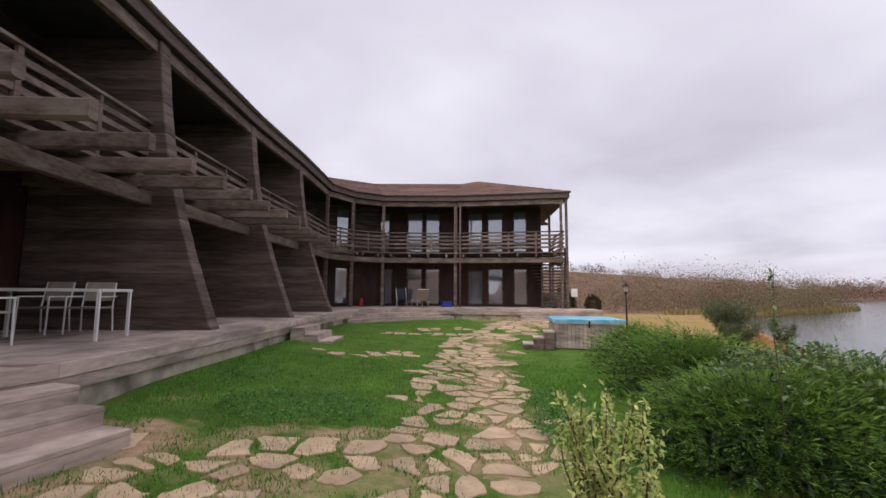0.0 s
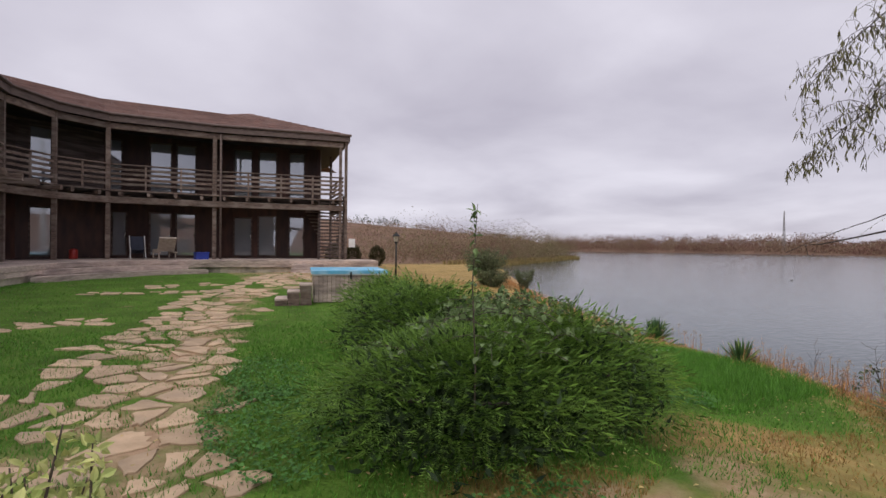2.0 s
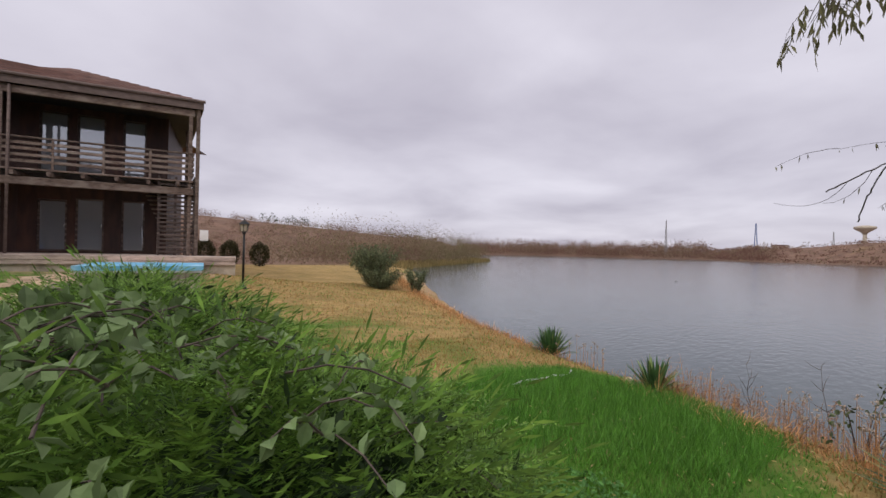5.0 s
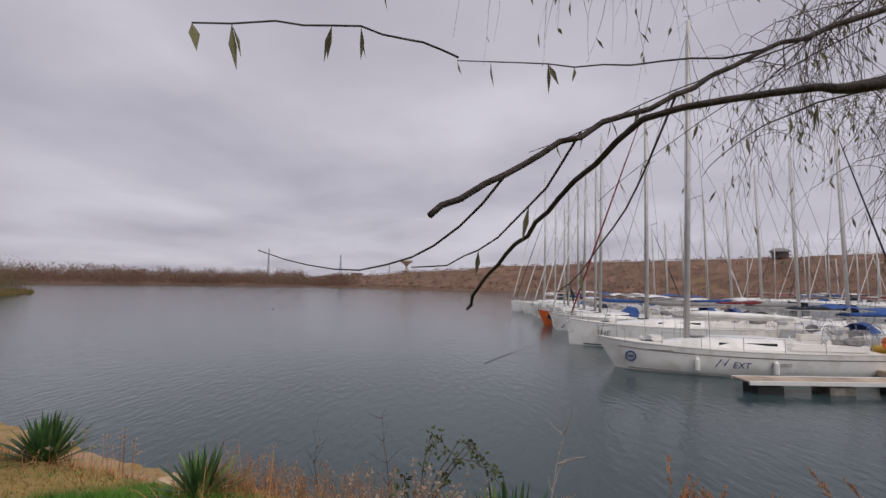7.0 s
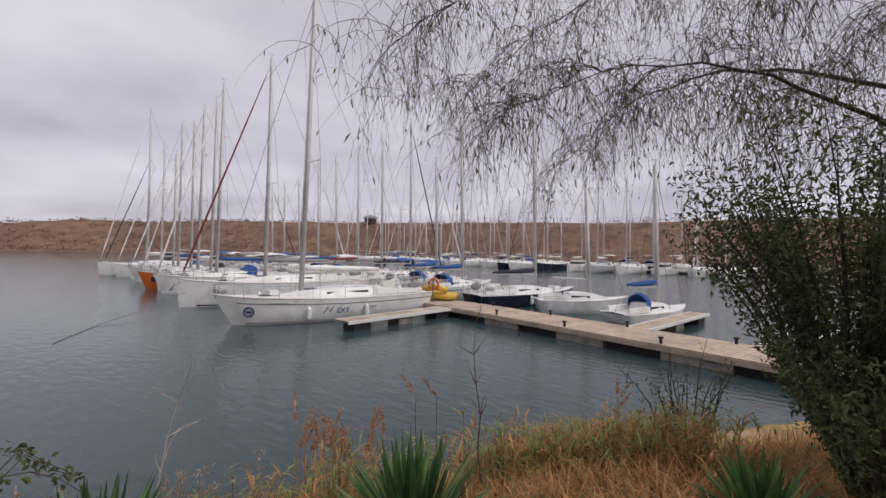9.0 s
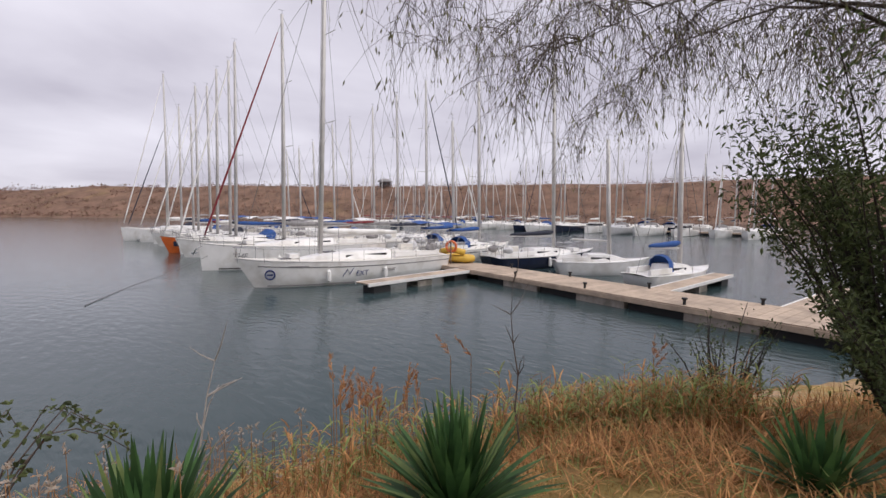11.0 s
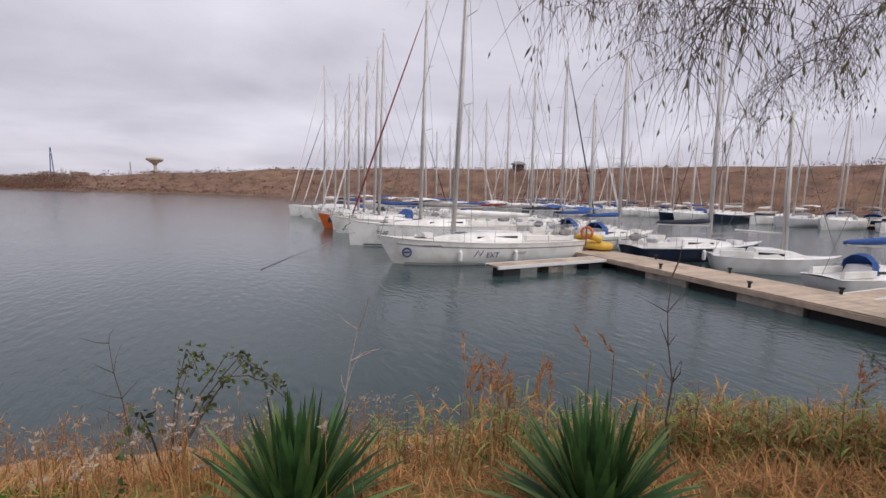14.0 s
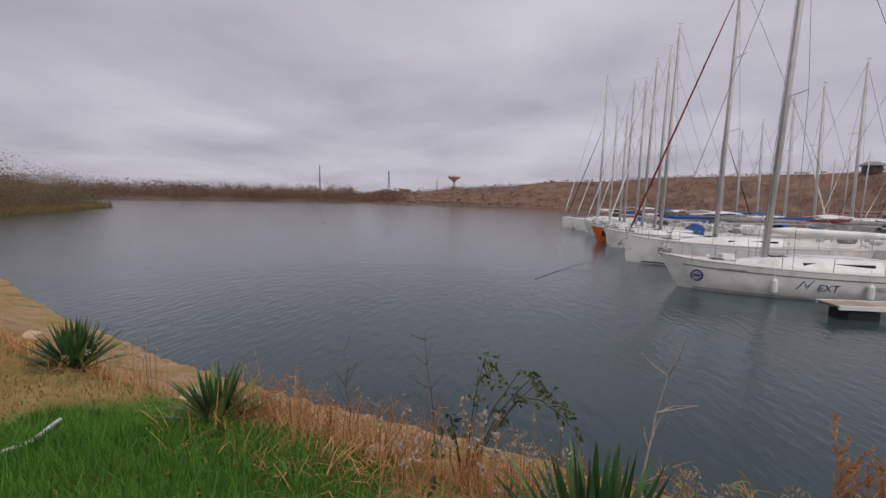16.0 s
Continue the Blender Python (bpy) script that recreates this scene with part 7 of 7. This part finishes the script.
for x, y, h in ((9.6, 34.6, 1.75), (11.1, 34.3, 1.7), (13.0, 33.8, 1.65)):
    th = thing("thuja", "clipped brownish-green thuja bush", "shrub", "clipped thujas behind the house", at=pose(x, y, land(x, y)))
    part("trunk", Shape().tube([(0, 0, -0.1), (0, 0, 0.5)], 0.06, 6), M_BARK, th)
    cr = Shape()
    for k in range(2200):
        d = rand_dir()
        rr = RP.uniform(0.55, 1.04)
        cr.leaf(Vector((d.x * 0.62 * rr, d.y * 0.62 * rr, h * 0.52 + d.z * h * 0.5 * rr)), d + Vector((0, 0, 0.8)), rand_dir(), 0.14, 0.06)
    part("crown", cr, L_THUJA, th)

# ---- lawn: blades, ground cover, fallen leaves ----
blades, straw, cover, fallen = Shape(), Shape(), Shape(), Shape()


def lawn_patch(n, x0, x1, y0, y1, h0, h1, w):
    for k in range(n):
        x, y = RP.uniform(x0, x1), RP.uniform(y0, y1)
        if x > table(y, BANK) or (y < 12 and x < -5.9):
            continue
        d = dry_at(x, y) + noise.noise((x * 0.7, y * 0.7, 0)) * 0.5
        s = soil_at(x, y) + noise.noise((x * 1.6, y * 1.6, 4)) * 0.4
        if s > 0.52 or RP.random() < 0.12:
            continue
        lean = Vector((RP.uniform(-0.6, 0.6), RP.uniform(-0.6, 0.6), 1)).normalized()
        hgt = RP.uniform(h0, h1) * (1.7 if math.hypot(x - 5.6, y - 3.8) < 1.5 else 1)
        sh = straw if d > 0.5 and RP.random() < 0.8 else blades
        q = Vector((x, y, land(x, y) - 0.005))
        a = RP.uniform(0, 3.14)
        sd = Vector((math.cos(a), math.sin(a), 0)) * w * RP.uniform(0.6, 1.3)
        b = len(sh.v)
        sh.v += [tuple(q - sd), tuple(q + sd), tuple(q + lean * hgt)]
        sh.f.append((b, b + 1, b + 2))


lawn_patch(60000, -6.0, 1.5, 1.5, 9, 0.025, 0.075, 0.0055)
lawn_patch(20000, -6.0, 4.5, 9, 19, 0.025, 0.06, 0.008)
lawn_patch(42000, -0.5, 8.0, 1.4, 7.5, 0.025, 0.075, 0.0055)
lawn_patch(24000, 2.5, 13, 7, 20, 0.03, 0.08, 0.009)
lawn_patch(26000, 3.6, 7.2, 2.4, 5.3, 0.05, 0.12, 0.0045)
lawn_patch(12000, -1.5, 5.5, -1.0, 2.6, 0.025, 0.065, 0.005)
for k in range(2600):
    y = RP.uniform(4.2, 18)
    x = table(y, ((4, -6.15), (11, -5.5), (15.4, -5.15), (18, -4.7))) + abs(RP.gauss(0, 0.12))
    blades.blade((x, y, land(x, y) - 0.01), (RP.uniform(-0.4, 0.4), RP.uniform(-0.4, 0.4), 1), RP.uniform(0.06, 0.17), 0.008, droop=0.3, seg=2)
for cx, cy, rx, ry, n in ((-0.75, 4.0, 0.55, 1.1, 1500), (-0.55, 5.4, 0.45, 0.9, 700), (-4.1, 4.9, 1.0, 0.7, 1500), (3.6, 3.0, 0.45, 0.4, 500), (0.2, 1.9, 0.7, 0.35, 500), (-5.2, 6.3, 0.5, 0.8, 500)):
    for k in range(n):
        a, e = RP.uniform(0, 6.28), math.sqrt(RP.random())
        x, y = cx + rx * e * math.cos(a), cy + ry * e * math.sin(a)
        cover.broad((x, y, land(x, y) + RP.uniform(0.02, 0.07)), Vector((RP.uniform(-1, 1), RP.uniform(-1, 1), 0.2)), Vector((0, 0, 1)) + rand_dir() * 0.4, RP.uniform(0.025, 0.05), RP.uniform(0.02, 0.035), 0.004)
for k in range(1100):
    x, y = (RP.uniform(-0.5, 6.5), RP.uniform(0.3, 4.2)) if k % 3 else (RP.uniform(-4.5, 6), RP.uniform(1, 11))
    if x > table(y, BANK):
        continue
    fallen.leaf((x, y, land(x, y) + RP.uniform(0.01, 0.04)), Vector((RP.uniform(-1, 1), RP.uniform(-1, 1), RP.uniform(-0.1, 0.3))), Vector((0, 0, 1)) + rand_dir() * 0.4, RP.uniform(0.025, 0.05), RP.uniform(0.012, 0.026), 0.004)
for k in range(5200):
    x, y = (RP.uniform(-5.9, -2.9), RP.uniform(2.0, 3.9)) if k % 2 else (RP.uniform(-0.95, 0.95), RP.uniform(1.5, 14))
    x = x if k % 2 else x + path_x(y)
    if noise.noise((x * 1.8, y * 1.8, 9)) < -0.05:
        continue
    (straw if RP.random() < 0.35 else blades).blade((x, y, land(x, y) - 0.005), (RP.uniform(-0.7, 0.7), RP.uniform(-0.7, 0.7), 1), RP.uniform(0.03, 0.085), 0.007, droop=0.4, seg=2)
for nm, sh, mt, lab, cat in (("grass", blades, L_GRASS, "short green lawn grass", "grass"), ("straw", straw, L_GRASSDRY, "dry yellow grass", "grass"), ("ground_cover", cover, L_CLOVER, "low leafy green ground cover", "plants"), ("fallen_leaves", fallen, L_FALLEN, "small yellow fallen leaves on the lawn", "leaves")):
    tagged(part(nm, sh, mt), lab, cat, kind="stuff")

# ---- the path: irregular flagstones ----
stone_path = thing("stone_path", "winding path of irregular pale sandstone flags", "path", kind="structure")
RS = random.Random(5)


def clip(poly, mx, my, nx, ny):
    """Cut a polygon to the side of the line through m against n."""
    out = []
    for i in range(len(poly)):
        p, q = poly[i], poly[(i + 1) % len(poly)]
        dp, dq = (p[0] - mx) * nx + (p[1] - my) * ny, (q[0] - mx) * nx + (q[1] - my) * ny
        if dp <= 0:
            out.append(p)
        if dp * dq < 0:
            t = dp / (dp - dq)
            out.append((p[0] + (q[0] - p[0]) * t, p[1] + (q[1] - p[1]) * t))
    return out


def lay(seeds, keep, gap, reach):
    for i, (x, y) in enumerate(seeds):
        if not keep(x, y):
            continue
        poly = [(x - reach, y - reach), (x + reach, y - reach), (x + reach, y + reach), (x - reach, y + reach)]
        for j, (u, v) in enumerate(seeds):
            if j != i and abs(u - x) < 2 * reach and abs(v - y) < 2 * reach:
                n = math.hypot(u - x, v - y)
                g = gap * RS.uniform(0.6, 1.5)
                poly = clip(poly, (x + u) / 2 - (u - x) / n * g, (y + v) / 2 - (v - y) / n * g, u - x, v - y)
            if len(poly) < 3:
                break
        if len(poly) < 3:
            continue
        ring = []
        for k in range(len(poly)):
            p, q = poly[k], poly[(k + 1) % len(poly)]
            for t in (0.12, 0.5, 0.88):
                jx, jy = RS.uniform(-0.026, 0.026), RS.uniform(-0.026, 0.026)
                ring.append((lerp(p[0], q[0], t) + jx, lerp(p[1], q[1], t) + jy))
        z = land(x, y)
        zt = z + RS.uniform(0.010, 0.026)
        tilt = (RS.uniform(-0.015, 0.015), RS.uniform(-0.015, 0.015))
        sh = Shape()
        n = len(ring)
        for px, py in ring:
            sh.v.append((px, py, z - 0.06))
        for px, py in ring:
            sh.v.append((px, py, land(px, py) + zt - z - 0.006))
        for px, py in ring:
            sh.v.append((lerp(px, x, 0.04), lerp(py, y, 0.04), land(px, py) + zt - z))
        for k in range(n):
            m = (k + 1) % n
            sh.f.append((k, m, n + m, n + k))
            sh.f.append((n + k, n + m, 2 * n + m, 2 * n + k))
        sh.f.append(tuple(2 * n + k for k in range(n)))
        part("flagstone", sh, M_STONE, stone_path)


seeds = []
y = -1.2
while y < 18.6:
    step = table(y, ((0, 0.50), (8, 0.56), (18, 0.62)))
    half = table(y, ((-1, 0.9), (4, 0.95), (9, 1.0), (13, 1.1), (18, 1.5)))
    n = 5 if y < 9 else 4
    for k in range(-1, n + 1):
        seeds.append((path_x(y) - half + 2 * half * (k + 0.5) / n + RS.uniform(-0.24, 0.24), y + RS.uniform(-0.19, 0.19)))
    y += step * 0.70
lay(seeds, lambda x, y: abs(x - path_x(y)) < table(y, ((0, 0.95), (9, 0.95), (18, 1.5))) and RS.random() < (0.86 if x < path_x(y) + 0.4 else 0.5), 0.042, 0.42)
cross = [(-5.9 + 0.37 * i + RS.uniform(-0.17, 0.17), 2.2 + 0.33 * j + RS.uniform(-0.14, 0.14)) for i in range(10) for j in range(5)]
lay(cross, lambda x, y: abs(y - 3.0) < 0.75 and x < -3.1 and x > -5.6 and RS.random() < 0.62, 0.04, 0.29)
for cx, cy, n, ang in ((-3.4, 9.9, 6, 0.15), (-3.2, 14.2, 6, 0.1), (-4.6, 9.3, 3, 0.0), (-1.9, 15.6, 4, 0.3)):
    patch = [(cx + 0.42 * i + RS.uniform(-0.16, 0.16), cy + ang * 0.42 * i + 0.34 * j + RS.uniform(-0.14, 0.14)) for i in range(-1, n + 1) for j in (-1, 0, 1, 2)]
    lay(patch, lambda x, y: cx - 0.2 < x < cx + 0.42 * n and abs(y - cy - ang * (x - cx) - 0.15) < 0.34 and RS.random() < 0.7, 0.05, 0.42)
